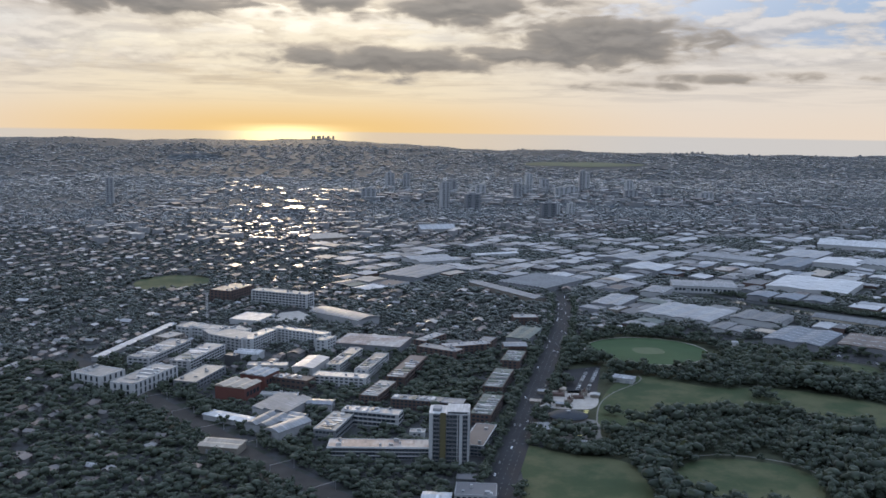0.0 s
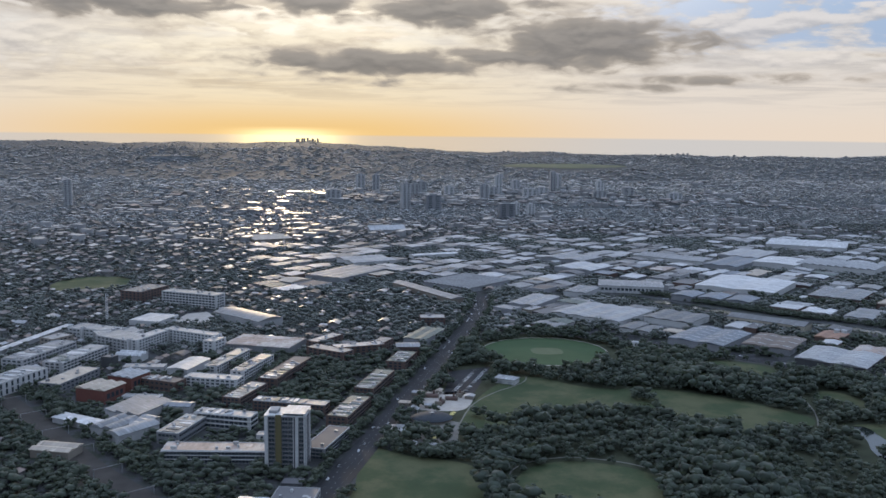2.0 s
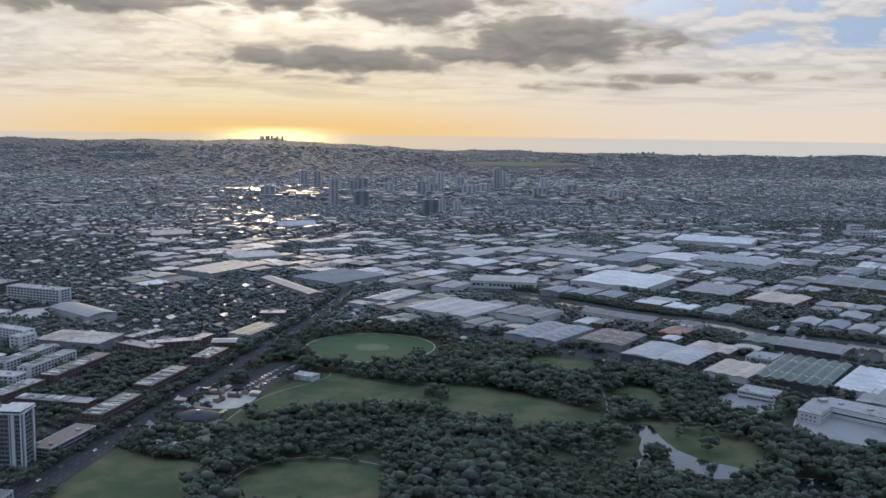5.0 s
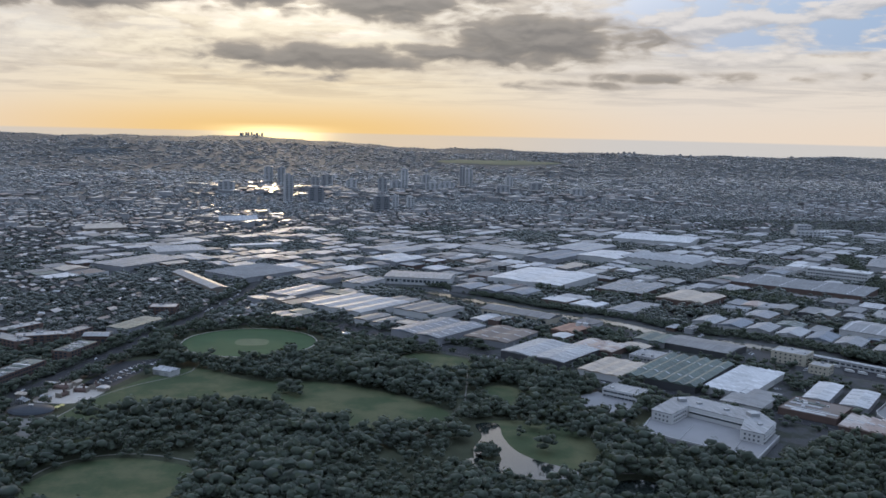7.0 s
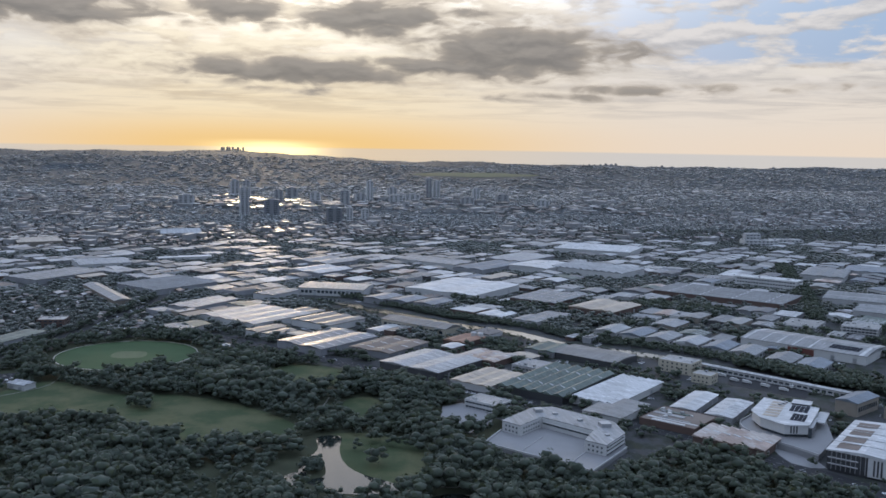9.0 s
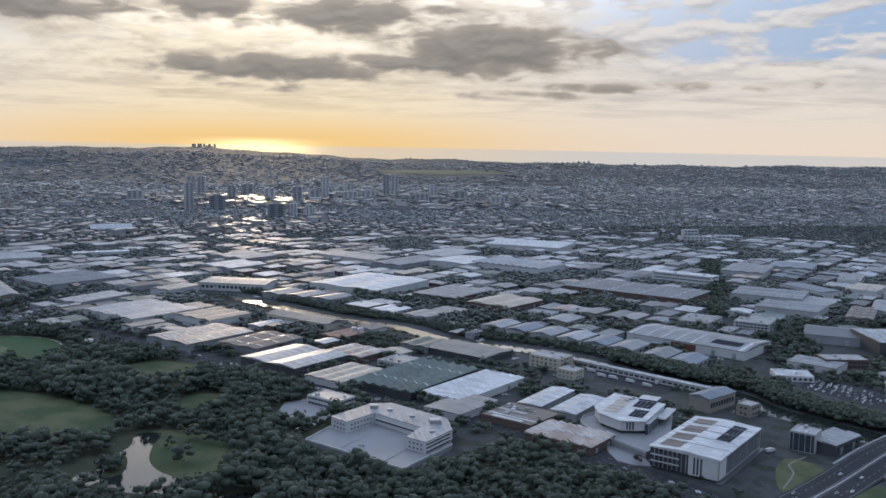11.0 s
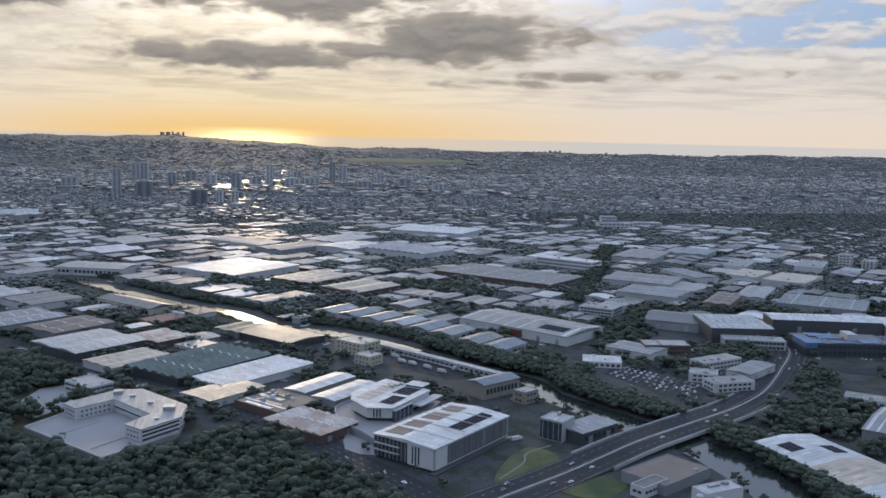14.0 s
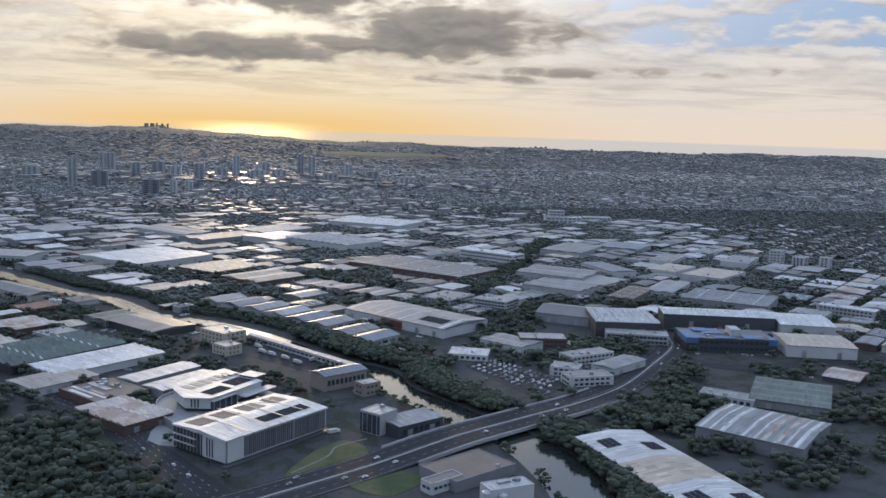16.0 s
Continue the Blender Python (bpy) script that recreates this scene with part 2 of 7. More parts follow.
M = dict(
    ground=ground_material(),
    grass=material("mown_grass", (0.052, 0.071, 0.036), 0.9, 0.24, 0.035, 0.6, other=(0.084, 0.088, 0.048), spec=0.1, bump=0.2),
    oval=material("sports_turf", (0.054, 0.086, 0.043), 0.9, 0.14, 0.05, 0.8, spec=0.1),
    dry=material("worn_turf", (0.075, 0.095, 0.045), 0.9, 0.2, 0.2, 1.5),
    asphalt=material("asphalt", (0.030, 0.031, 0.034), 0.8, 0.25, 0.06, 1.5, spec=0.12),
    litter=material("leaf_litter", (0.050, 0.055, 0.036), 0.95, 0.3, 0.08, 1.0, spec=0.05),
    gravel=material("pale_gravel", (0.17, 0.165, 0.15), 0.9, 0.2, 0.3, 2.0, spec=0.1),
    ballast=material("rail_ballast", (0.055, 0.050, 0.046), 0.9, 0.3, 0.1, 1.5, spec=0.1),
    paving=material("pale_paving", (0.20, 0.20, 0.195), 0.7, 0.2, 0.1, 1.2),
    court=material("concrete_deck", (0.19, 0.19, 0.195), 0.7, 0.12, 0.06, 0.9),
    sand=material("sandstone_paving", (0.36, 0.33, 0.295), 0.75, 0.25, 0.12, 1.0, spec=0.2),
    dome=material("slate_dome_roof", (0.036, 0.042, 0.050), 0.7, 0.2, 0.2, 1.5, spec=0.15),
    paint=material("road_paint", (0.16, 0.16, 0.158), 0.6, 0.25, 0.5, 3.0),
    water=material("canal_water", (0.018, 0.023, 0.021), 0.06, 0.2, 0.02, 0.3, spec=0.5, bump=0.025),
    leaf=material("foliage", (0.068, 0.083, 0.062), 0.95, 0.3, 0.02, 0.5, island=0.2, other=(0.053, 0.066, 0.052), spec=0.05, trans=0.2, sheen=0.14),
    leaf_one=material("foliage_single", (0.066, 0.081, 0.060), 0.95, 0.3, 0.2, 0.5, rand=0.2, spec=0.05, trans=0.2, sheen=0.14),
    # trees farther off: the haze of distance is put into their colour
    leaf_mid_hazed=material("foliage_mid_hazed", (0.070, 0.082, 0.073), 0.95, 0.25, 0.01, 0.1, island=0.15, spec=0.05, trans=0.15, sheen=0.4),
    leaf_far_hazed=material("foliage_far_hazed", (0.118, 0.130, 0.130), 0.95, 0.15, 0.004, 0.02, island=0.08, spec=0.08, sheen=1.0, trans=0.12),
    bark=material("bark", (0.09, 0.07, 0.055), 0.9, 0.3, 0.6, 3.0),
    white=material("white_render", (0.42, 0.42, 0.415), 0.65, 0.10, 0.08, 1.0, rand=0.06, spec=0.25),
    cream=material("cream_render", (0.36, 0.33, 0.265), 0.7, 0.12, 0.08, 1.0, spec=0.25),
    concrete=material("concrete_wall", (0.33, 0.33, 0.33), 0.75, 0.16, 0.1, 1.0, rand=0.15, spec=0.25),
    grey=material("grey_cladding", (0.20, 0.205, 0.215), 0.6, 0.14, 0.1, 1.2, rand=0.2, spec=0.25),
    dark=material("charcoal_cladding", (0.05, 0.052, 0.056), 0.5, 0.2, 0.1, 1.2, rand=0.2),
    brick=material("brown_brickwork", (0.098, 0.067, 0.057), 0.8, 0.18, 0.15, 2.5, rand=0.15, spec=0.25),
    tanbrick=material("tan_brickwork", (0.20, 0.176, 0.148), 0.8, 0.15, 0.15, 2.5, rand=0.15, spec=0.25),
    red=material("red_cladding", (0.135, 0.055, 0.045), 0.6, 0.15, 0.1, 1.2, spec=0.25),
    ochre=material("ochre_panel", (0.120, 0.104, 0.055), 0.6, 0.12, 0.2, 1.5, spec=0.2),
    glass=material("window_glass", (0.035, 0.045, 0.055), 0.08, 0.2, 0.3, 1.0, spec=0.8),
    solar=material("solar_glass", (0.030, 0.033, 0.042), 0.85, 0.15, 0.4, 2.0, spec=0.05),
    r_white=material("white_metal_roof", (0.37, 0.375, 0.38), 0.5, 0.16, 0.06, 0.8, ribs=1.1, bump=0.12, rand=0.14, streak=0.2, spec=0.4),
    r_pale=material("pale_metal_roof", (0.215, 0.22, 0.225), 0.5, 0.18, 0.05, 0.8, ribs=1.1, bump=0.12, rand=0.25, streak=0.2, spec=0.35),
    r_grey=material("weathered_metal_roof", (0.135, 0.14, 0.145), 0.5, 0.2, 0.05, 0.8, ribs=1.1, bump=0.12, rand=0.25, streak=0.2, spec=0.35),
    r_blue=material("blue_grey_metal_roof", (0.12, 0.14, 0.165), 0.48, 0.18, 0.05, 0.8, ribs=1.1, bump=0.12, rand=0.2, streak=0.2, spec=0.35),
    r_green=material("green_metal_roof", (0.082, 0.104, 0.092), 0.55, 0.2, 0.05, 0.8, ribs=1.1, bump=0.12, streak=0.22, spec=0.3),
    r_rust=material("rust_stained_roof", (0.27, 0.20, 0.165), 0.6, 0.2, 0.08, 0.8, ribs=1.1, bump=0.12, other=(0.34, 0.30, 0.27), streak=0.13),
    r_tan=material("tan_roof", (0.34, 0.29, 0.235), 0.65, 0.15, 0.05, 0.8, ribs=1.1, bump=0.1, streak=0.13),
    r_tile=material("terracotta_tile_roof", (0.25, 0.145, 0.10), 0.75, 0.2, 0.2, 2.0),
    r_flat=material("flat_membrane_roof", (0.215, 0.215, 0.21), 0.6, 0.24, 0.08, 1.0, rand=0.25, streak=0.1),
    r_brown=material("brown_membrane_roof", (0.15, 0.125, 0.11), 0.7, 0.2, 0.08, 1.0, spec=0.2),
    r_dark=material("dark_roof", (0.085, 0.085, 0.09), 0.55, 0.2, 0.08, 1.0, rand=0.2),
    r_shed=material("far_shed_roof", (0.20, 0.205, 0.21), 0.5, 0.15, 0.02, 0.3, island=0.65, spec=0.35),
    sky_light=material("skylight_sheet", (0.40, 0.41, 0.42), 0.3, 0.15, 0.3, 1.0),
    bluewrap=material("blue_sheeting", (0.055, 0.115, 0.215), 0.5, 0.2, 0.15, 1.0),
    steel=material("galvanised_steel", (0.32, 0.33, 0.34), 0.45, 0.1, 0.5, 2.0, metal=0.6),
    yellow=material("yellow_canvas", (0.52, 0.44, 0.16), 0.7, 0.08, 0.5, 2.0),
    car_paint_far=material("car_paint_yard", (0.36, 0.365, 0.375), 0.3, 0.03, 1.0, 4.0, island=0.85, spec=0.6),
    tyre=material("tyre_rubber", (0.02, 0.02, 0.02), 0.8, 0.1, 1.0, 4.0),
    car=material("car_paint", (0.50, 0.51, 0.52), 0.25, 0.03, 1.0, 4.0, rand=0.85, spec=0.6),
    house_wall=material("house_wall", (0.16, 0.158, 0.155), 0.85, 0.15, 0.05, 1.0, island=0.25, spec=0.15),
    house_roof=material("house_roof", (0.11, 0.106, 0.104), 0.6, 0.15, 0.05, 1.0, island=0.4, other=(0.135, 0.105, 0.092), spec=0.3),
    block_wall=material("block_wall", (0.25, 0.25, 0.25), 0.8, 0.15, 0.05, 0.3, island=0.25, spec=0.2),
    tin_roof=material("tin_house_roof", (0.195, 0.20, 0.205), 0.36, 0.15, 0.05, 1.0, island=0.45, spec=0.4),
)

# ---------------------------------------------------------------- building helpers
rng = random.Random(7)


def part(name, bm, mat, parent=None, label=""):
    """One mesh object under a thing, or under a part."""
    me = bpy.data.meshes.new(name)
    bm.to_mesh(me)
    bm.free()
    me.materials.append(M[mat] if isinstance(mat, str) else mat)
    ob = new(name, me)
    ob.parent = parent
    if label:
        tagged(ob, label)
    return ob


def again(ob, name, m, parent):
    """Another piece on the same mesh."""
    o = new(name, ob.data)
    o.parent = parent
    o.matrix_basis = m
    return o


def thing(name, label, category, x, y, z=0.0, rot=0.0, group=""):
    ob = new(name)
    ob.empty_display_size = 0.5
    ob.matrix_basis = pose(x, y, z, 0, 0, rot)
    return tagged(ob, label, category, group)


def add_box(bm, x0, x1, y0, y1, z0, z1):
    v = [bm.verts.new((x, y, z)) for z in (z0, z1) for x, y in ((x0, y0), (x1, y0), (x1, y1), (x0, y1))]
    for f in ((3, 2, 1, 0), (4, 5, 6, 7), (0, 1, 5, 4), (1, 2, 6, 5), (2, 3, 7, 6), (3, 0, 4, 7)):
        bm.faces.new([v[i] for i in f])
    return v


def box(*dims):
    bm = bmesh.new()
    add_box(bm, *dims)
    return bm


def prism(bm, outline, z0, z1):
    """A solid with the plan outline, given anticlockwise."""
    lo, hi = [bm.verts.new((x, y, z0)) for x, y in outline], [bm.verts.new((x, y, z1)) for x, y in outline]
    bm.faces.new(lo[::-1]), bm.faces.new(hi)
    k = len(outline)
    for i in range(k):
        bm.faces.new((lo[i], lo[(i + 1) % k], hi[(i + 1) % k], hi[i]))


def profile(bm, pts, x0, x1):
    """A solid whose cross-section in y and z is swept along x."""
    a, b = [bm.verts.new((x0, y, z)) for y, z in pts], [bm.verts.new((x1, y, z)) for y, z in pts]
    bm.faces.new(a), bm.faces.new(b[::-1])
    k = len(pts)
    for i in range(k):
        bm.faces.new((a[i], b[i], b[(i + 1) % k], a[(i + 1) % k]))


WINDOWS = {}


def window_mesh(w, h):
    key = (round(w, 2), round(h, 2))
    if key not in WINDOWS:
        bm = bmesh.new()
        add_box(bm, -w / 2, w / 2, -0.06, 0.02, -h / 2, h / 2)
        me = bpy.data.meshes.new("window")
        bm.to_mesh(me)
        bm.free()
        me.materials.append(M["glass"])
        WINDOWS[key] = me
    return WINDOWS[key]


def framed_window(parent, w, h, m):
    """A window frame with its pane set back in it."""
    key = ("frame", round(w, 2), round(h, 2))
    if key not in WINDOWS:
        bm = bmesh.new()
        e = 0.09
        add_box(bm, -w / 2, w / 2, -0.09, 0.02, -h / 2, -h / 2 + e), add_box(bm, -w / 2, w / 2, -0.09, 0.02, h / 2 - e, h / 2)
        add_box(bm, -w / 2, -w / 2 + e, -0.09, 0.02, -h / 2 + e, h / 2 - e), add_box(bm, w / 2 - e, w / 2, -0.09, 0.02, -h / 2 + e, h / 2 - e)
        add_box(bm, -e / 2, e / 2, -0.09, 0.02, -h / 2 + e, h / 2 - e)
        me = bpy.data.meshes.new("window")
        bm.to_mesh(me)
        bm.free()
        me.materials.append(M["grey"])
        WINDOWS[key] = me
    o = new("window", WINDOWS[key])
    o.parent, o.matrix_basis = parent, m
    p = new("pane", window_mesh(w - 0.1, h - 0.1))
    p.parent, p.matrix_basis = o, pose(0, 0.02, 0)


def windows_on(parent, w, d, z0, storey, storeys, pitch=2.6, wide=1.6, tall=0.95, sides="fblr"):
    """Rows of windows, storey by storey, on the named sides of a w by d block; those that face away east are left plain."""
    a = parent.matrix_basis.to_euler().z
    hidden = [s for s, ny in (("f", -math.cos(a)), ("b", math.cos(a)), ("l", -math.sin(a)), ("r", math.sin(a))) if ny > 0.12]
    for s in sides:
        if s in hidden:
            continue
        run, off, turn = {"f": (w, d / 2, 0), "b": (w, d / 2, 180), "l": (d, w / 2, -90), "r": (d, w / 2, 90)}[s]
        k = max(1, int((run - 1.0) / pitch))
        for level in range(storeys):
            for i in range(k):
                o = new("window", window_mesh(wide, tall))
                o.parent = parent
                o.matrix_basis = pose(0, 0, 0, 0, 0, turn) @ pose((i - (k - 1) / 2) * pitch, -off, z0 + storey * (level + 0.55))


TAKEN = []  # footprints: x, y, half diagonal along u and v, angle


def claim(x, y, rot, w, d, gap=2.0):
    TAKEN.append((x, y, w / 2 + gap, d / 2 + gap, math.cos(radians(rot)), math.sin(radians(rot))))


def is_free(x, y, r=0.0):
    for cx, cy, a, b, c, s in TAKEN:
        dx, dy = x - cx, y - cy
        if abs(dx * c + dy * s) < a + r and abs(dy * c - dx * s) < b + r:
            return False
    return True


def flat_block(name, label, x, y, rot, w, d, h, wall="concrete", roof="r_flat", storeys=3, pitch=3.0, wide=1.8, tall=None,
               sides="flr", units=2, category="building", group="", parapet=None, bands=None, steps=0):
    """A block with a parapet, a sunken roof deck, rows of windows and plant on the roof; floor bands run along its front,
    and raised roof steps cross it, where it has them."""
    t = thing(name, label, category, x, y, 0, rot, group)
    if y > 560 and x < 300:  # farther facades keep fewer, broader windows
        pitch, wide = pitch * 1.3, wide * 1.22
    h += 0.03 * ((int(x) * 7 + int(y) * 3) % 11)  # no two neighbours are quite the same height
    claim(x, y, rot, w, d)
    part("wall", box(-w / 2, w / 2, -d / 2, d / 2, -0.5, h - 0.35), wall, t)
    bm = bmesh.new()
    e = 0.3
    add_box(bm, -w / 2, w / 2, -d / 2, -d / 2 + e, h - 0.35, h), add_box(bm, -w / 2, w / 2, d / 2 - e, d / 2, h - 0.35, h)
    add_box(bm, -w / 2, -w / 2 + e, -d / 2 + e, d / 2 - e, h - 0.35, h), add_box(bm, w / 2 - e, w / 2, -d / 2 + e, d / 2 - e, h - 0.35, h)
    part("parapet", bm, parapet or wall, t)
    part("roof", box(-w / 2 + e, w / 2 - e, -d / 2 + e, d / 2 - e, h - 0.35, h - 0.2), roof, t)
    st = (h - 0.5) / max(1, storeys)
    if storeys:
        windows_on(t, w, d, 0.0, st, storeys, pitch, wide, tall or st * 0.5, sides)
    for level in range(1, storeys + 1 if bands else 0):
        part("floor_band", box(-w / 2 - 0.25, w / 2 + 0.25, -d / 2 - 0.5, -d / 2 + 0.05, level * st - 0.14, level * st + 0.12), bands, t)
    r = random.Random(int(x * 13 + y * 7))
    at = -w / 2 + 0.8
    for i in range(steps):
        run = r.uniform(0.3, 0.9) * w / (steps * 1.6)
        if at + run < w / 2 - 0.6:
            lo, hi = r.choice(((-0.47, 0.47), (-0.47, 0.1), (-0.1, 0.47), (-0.3, 0.3)))
            part("roof_step", box(at, at + run, lo * (d - 0.8), hi * (d - 0.8), h - 0.2, h + r.uniform(0.02, 0.3)), r.choice(("r_white", "r_white", "r_pale", "r_green", "r_grey")), t)
        at += run + r.uniform(0.2, 1.0) * w / (steps * 1.6)
    for i in range(units):
        a, b, c = r.uniform(0.8, 2.6), r.uniform(0.8, 2.0), r.uniform(0.5, 1.4)
        px, py = r.uniform(-0.5, 0.5) * (w - 2 * a - 1), r.uniform(-0.5, 0.5) * (d - 2 * b - 0.6)
        part("roof_unit", box(px - a / 2, px + a / 2, py - b / 2, py + b / 2, h - 0.2, h - 0.2 + c), r.choice(("steel", "concrete", "white", "grey")), t)
    return t


def roof_line(kind, d, bays, h, rise, e=0.5):
    """Cross-section of a roof: y and z from front to back, with its underside."""
    top, span = [], (d + 2 * e) / bays
    y0 = -d / 2 - e
    for i in range(bays):
        a = y0 + i * span
        if kind == "gable":
            top += [(a, h + 0.1), (a + span / 2, h + rise)]
        elif kind == "saw":
            top += [(a, h + 0.1), (a + span * 0.9, h + rise)]
        elif kind == "barrel":
            top += [(a + span * j / 8, h + 0.1 + rise * math.sin(math.pi * j / 8)) for j in range(8)]
        else:
            top += [(a, h + 0.1), (a + span * 0.5, h + 0.1 + rise * 0.3)]
    top.append((d / 2 + e, h + 0.1))
    return top + [(d / 2 + e, h - 0.15), (-d / 2 - e, h - 0.15)]


def warehouse(name, label, x, y, rot, w, d, h, wall="grey", roof="r_grey", kind="gable", bays=1, rise=None, lights=0, doors=2,
              vents=0, category="warehouse", group="", panes=0):
    """A shed: walls, a metal roof of one or more bays, roof-light strips, roller doors and vents."""
    t = thing(name, label, category, x, y, 0, rot, group)
    claim(x, y, rot, w, d)
    rise = rise if rise is not None else max(0.5, d / bays * 0.07)
    part("wall", box(-w / 2, w / 2, -d / 2, d / 2, -0.5, h - 0.16), wall, t)
    bm = bmesh.new()
    profile(bm, roof_line(kind, d, bays, h, rise), -w / 2 - 0.4, w / 2 + 0.4)
    part("roof", bm, roof, t)
    span = (d + 1.0) / bays
    if lights:
        slope = math.degrees(math.atan2(rise - 0.1, span / 2 if kind != "saw" else span * 0.9))
        length = span * (0.34 if kind != "saw" else 0.7)
        first = None
        for b in range(bays):
            for side in ((-1, 1) if kind == "gable" else (-1,)):
                yc = -d / 2 - 0.5 + (b + 0.5) * span + (side * span * 0.25 if kind == "gable" else -span * 0.05)
                zc = h + 0.12 + (rise if kind == "saw" else rise + 0.0) * 0.5
                for i in range(lights):
                    m = pose((i - (lights - 1) / 2) * w / lights, yc, zc, -side * slope if kind == "gable" else slope, 0, 0)
                    if first is None:
                        first = part("roof_light", box(-0.45, 0.45, -length / 2, length / 2, -0.03, 0.08), "sky_light", t)
                        first.matrix_basis = m
                    else:
                        again(first, "roof_light", m, t)
    if doors:
        first = None
        for i in range(doors):
            m = pose((i - (doors - 1) / 2) * w / max(doors, 1), -d / 2, h * 0.3)
            if first is None:
                bm = bmesh.new()
                ribs = [(-0.07 - 0.03 * (j % 2), -h * 0.3 + j * h * 0.075) for j in range(9)]
                profile(bm, [(0.02, -h * 0.3)] + ribs + [(0.02, h * 0.3)], -1.3, 1.3)
                first = part("roller_door", bm, "steel", t)
                first.matrix_basis = m
            else:
                again(first, "roller_door", m, t)
    r = random.Random(int(x * 11 + y * 5))
    for i in range(vents):
        bm = bmesh.new()
        bmesh.ops.create_cone(bm, segments=8, radius1=0.45, radius2=0.3, depth=0.9, cap_ends=True)
        v = part("roof_vent", bm, "steel", t)
        v.matrix_basis = pose(r.uniform(-0.45, 0.45) * w, 0 if bays == 1 else -d / 2 - 0.5 + span * (r.randrange(bays) + 0.5), h + rise + 0.3)
    if panes:
        windows_on(t, w, d, 0.0, h - 0.5, 1, w / panes, w / panes * 0.7, h * 0.35, "f")
    return t


def roof_strips(t, w, d, h, rise, rows):
    """Replaced sheets that run from ridge to eave on both slopes of a single gable: x as a share of the width, width, material."""
    run = math.hypot(d / 2 + 0.5, rise - 0.1)
    slope = math.degrees(math.atan2(rise - 0.1, d / 2 + 0.5))
    for x, wide, mat in rows:
        for side in (-1, 1):
            m = pose(x * w, side * (d / 4 + 0.25), h + 0.1 + (rise - 0.1) / 2, -side * slope, 0, 0)
            part("roof_strip", box(-wide / 2, wide / 2, -run / 2 + 0.2, run / 2 - 0.2, -0.03, 0.06), mat, t).matrix_basis = m


def solar_array(parent, cx, cy, z, w, d, nx, ny, slope=0.0):
    """Panels laid out in rows on a roof, each one a part."""
    first = None
    pw, pd = w / nx, d / ny
    for i in range(nx):
        for j in range(ny):
            m = pose(cx + (i - (nx - 1) / 2) * pw, cy + (j - (ny - 1) / 2) * pd, z + (j - (ny - 1) / 2) * pd * math.tan(radians(slope)), slope, 0, 0)
            if first is None:
                first = part("solar_panel", box(-pw * 0.46, pw * 0.46, -pd * 0.44, pd * 0.44, 0, 0.1), "solar", parent)
                first.matrix_basis = m
            else:
                again(first, "solar_panel", m, parent)


def smooth(points, steps=6, closed=True):
    """A soft curve through a few plan points."""
    k, out = len(points), []
    span = range(k) if closed else range(k - 1)
    for i in span:
        q = [points[(i + j) % k] if closed else points[min(max(i + j, 0), k - 1)] for j in (-1, 0, 1, 2)]
        for s in range(steps):
            u = s / steps
            out.append(tuple(0.5 * (2 * q[1][c] + (q[2][c] - q[0][c]) * u + (2 * q[0][c] - 5 * q[1][c] + 4 * q[2][c] - q[3][c]) * u * u
                                    + (3 * q[1][c] - q[0][c] - 3 * q[2][c] + q[3][c]) * u ** 3) for c in range(len(points[0]))))
    if not closed:
        out.append(tuple(points[-1]))
    return out


def sheet(name, label, category, points, z, mat, kind="structure", closed=True):
    """A flat piece of ground with a soft outline and a shallow edge."""
    line = smooth(points) if closed else points
    area = sum(a[0] * b[1] - b[0] * a[1] for a, b in zip(line, line[1:] + line[:1]))
    if area < 0:
        line = line[::-1]
    bm = bmesh.new()
    prism(bm, line, -0.3, z)
    bm.normal_update()
    bmesh.ops.triangulate(bm, faces=[f for f in bm.faces if len(f.verts) > 4], ngon_method='EAR_CLIP')
    ob = part(name, bm, mat)
    return tagged(ob, label, category, "", kind), line


def strip(name, label, category, line, width, z, mat, lift=None, kind="structure"):
    """A ribbon of road, path or water along a line in the plan; z may follow lift(s), s from 0 to 1."""
    bm = bmesh.new()
    rows, k = [], len(line)
    for i, p in enumerate(line):
        a, b = line[max(i - 1, 0)], line[min(i + 1, k - 1)]
        dx, dy = b[0] - a[0], b[1] - a[1]
        length = math.hypot(dx, dy) or 1.0
        nx, ny = -dy / length, dx / length
        h = z + (lift(i / (k - 1)) if lift else 0.0)
        hw = (width(i / (k - 1)) if callable(width) else width) / 2
        rows.append([bm.verts.new((p[0] + nx * o, p[1] + ny * o, zz)) for o, zz in ((-hw, h - 0.3), (-hw, h), (hw, h), (hw, h - 0.3))])
    for r0, r1 in zip(rows, rows[1:]):
        for j in range(4):
            bm.faces.new((r0[j], r0[(j + 1) % 4], r1[(j + 1) % 4], r1[j]))
    bmesh.ops.recalc_face_normals(bm, faces=bm.faces)
    ob = part(name, bm, mat)
    return tagged(ob, label, category, "", kind)


def inside(x, y, poly):
    hit = False
    for (x0, y0), (x1, y1) in zip(poly, poly[1:] + poly[:1]):
        if (y0 > y) != (y1 > y) and x < (x1 - x0) * (y - y0) / (y1 - y0) + x0:
            hit = not hit
    return hit


def near_line(x, y, line, r):
    for (x0, y0), (x1, y1) in zip(line, line[1:]):
        dx, dy = x1 - x0, y1 - y0
        u = min(1, max(0, ((x - x0) * dx + (y - y0) * dy) / (dx * dx + dy * dy + 1e-9)))
        if (x - x0 - u * dx) ** 2 + (y - y0 - u * dy) ** 2 < r * r:
            return True
    return False


def ease(v, a, b):
    u = min(1.0, max(0.0, (v - a) / (b - a)))
    return u * u * (3 - 2 * u)


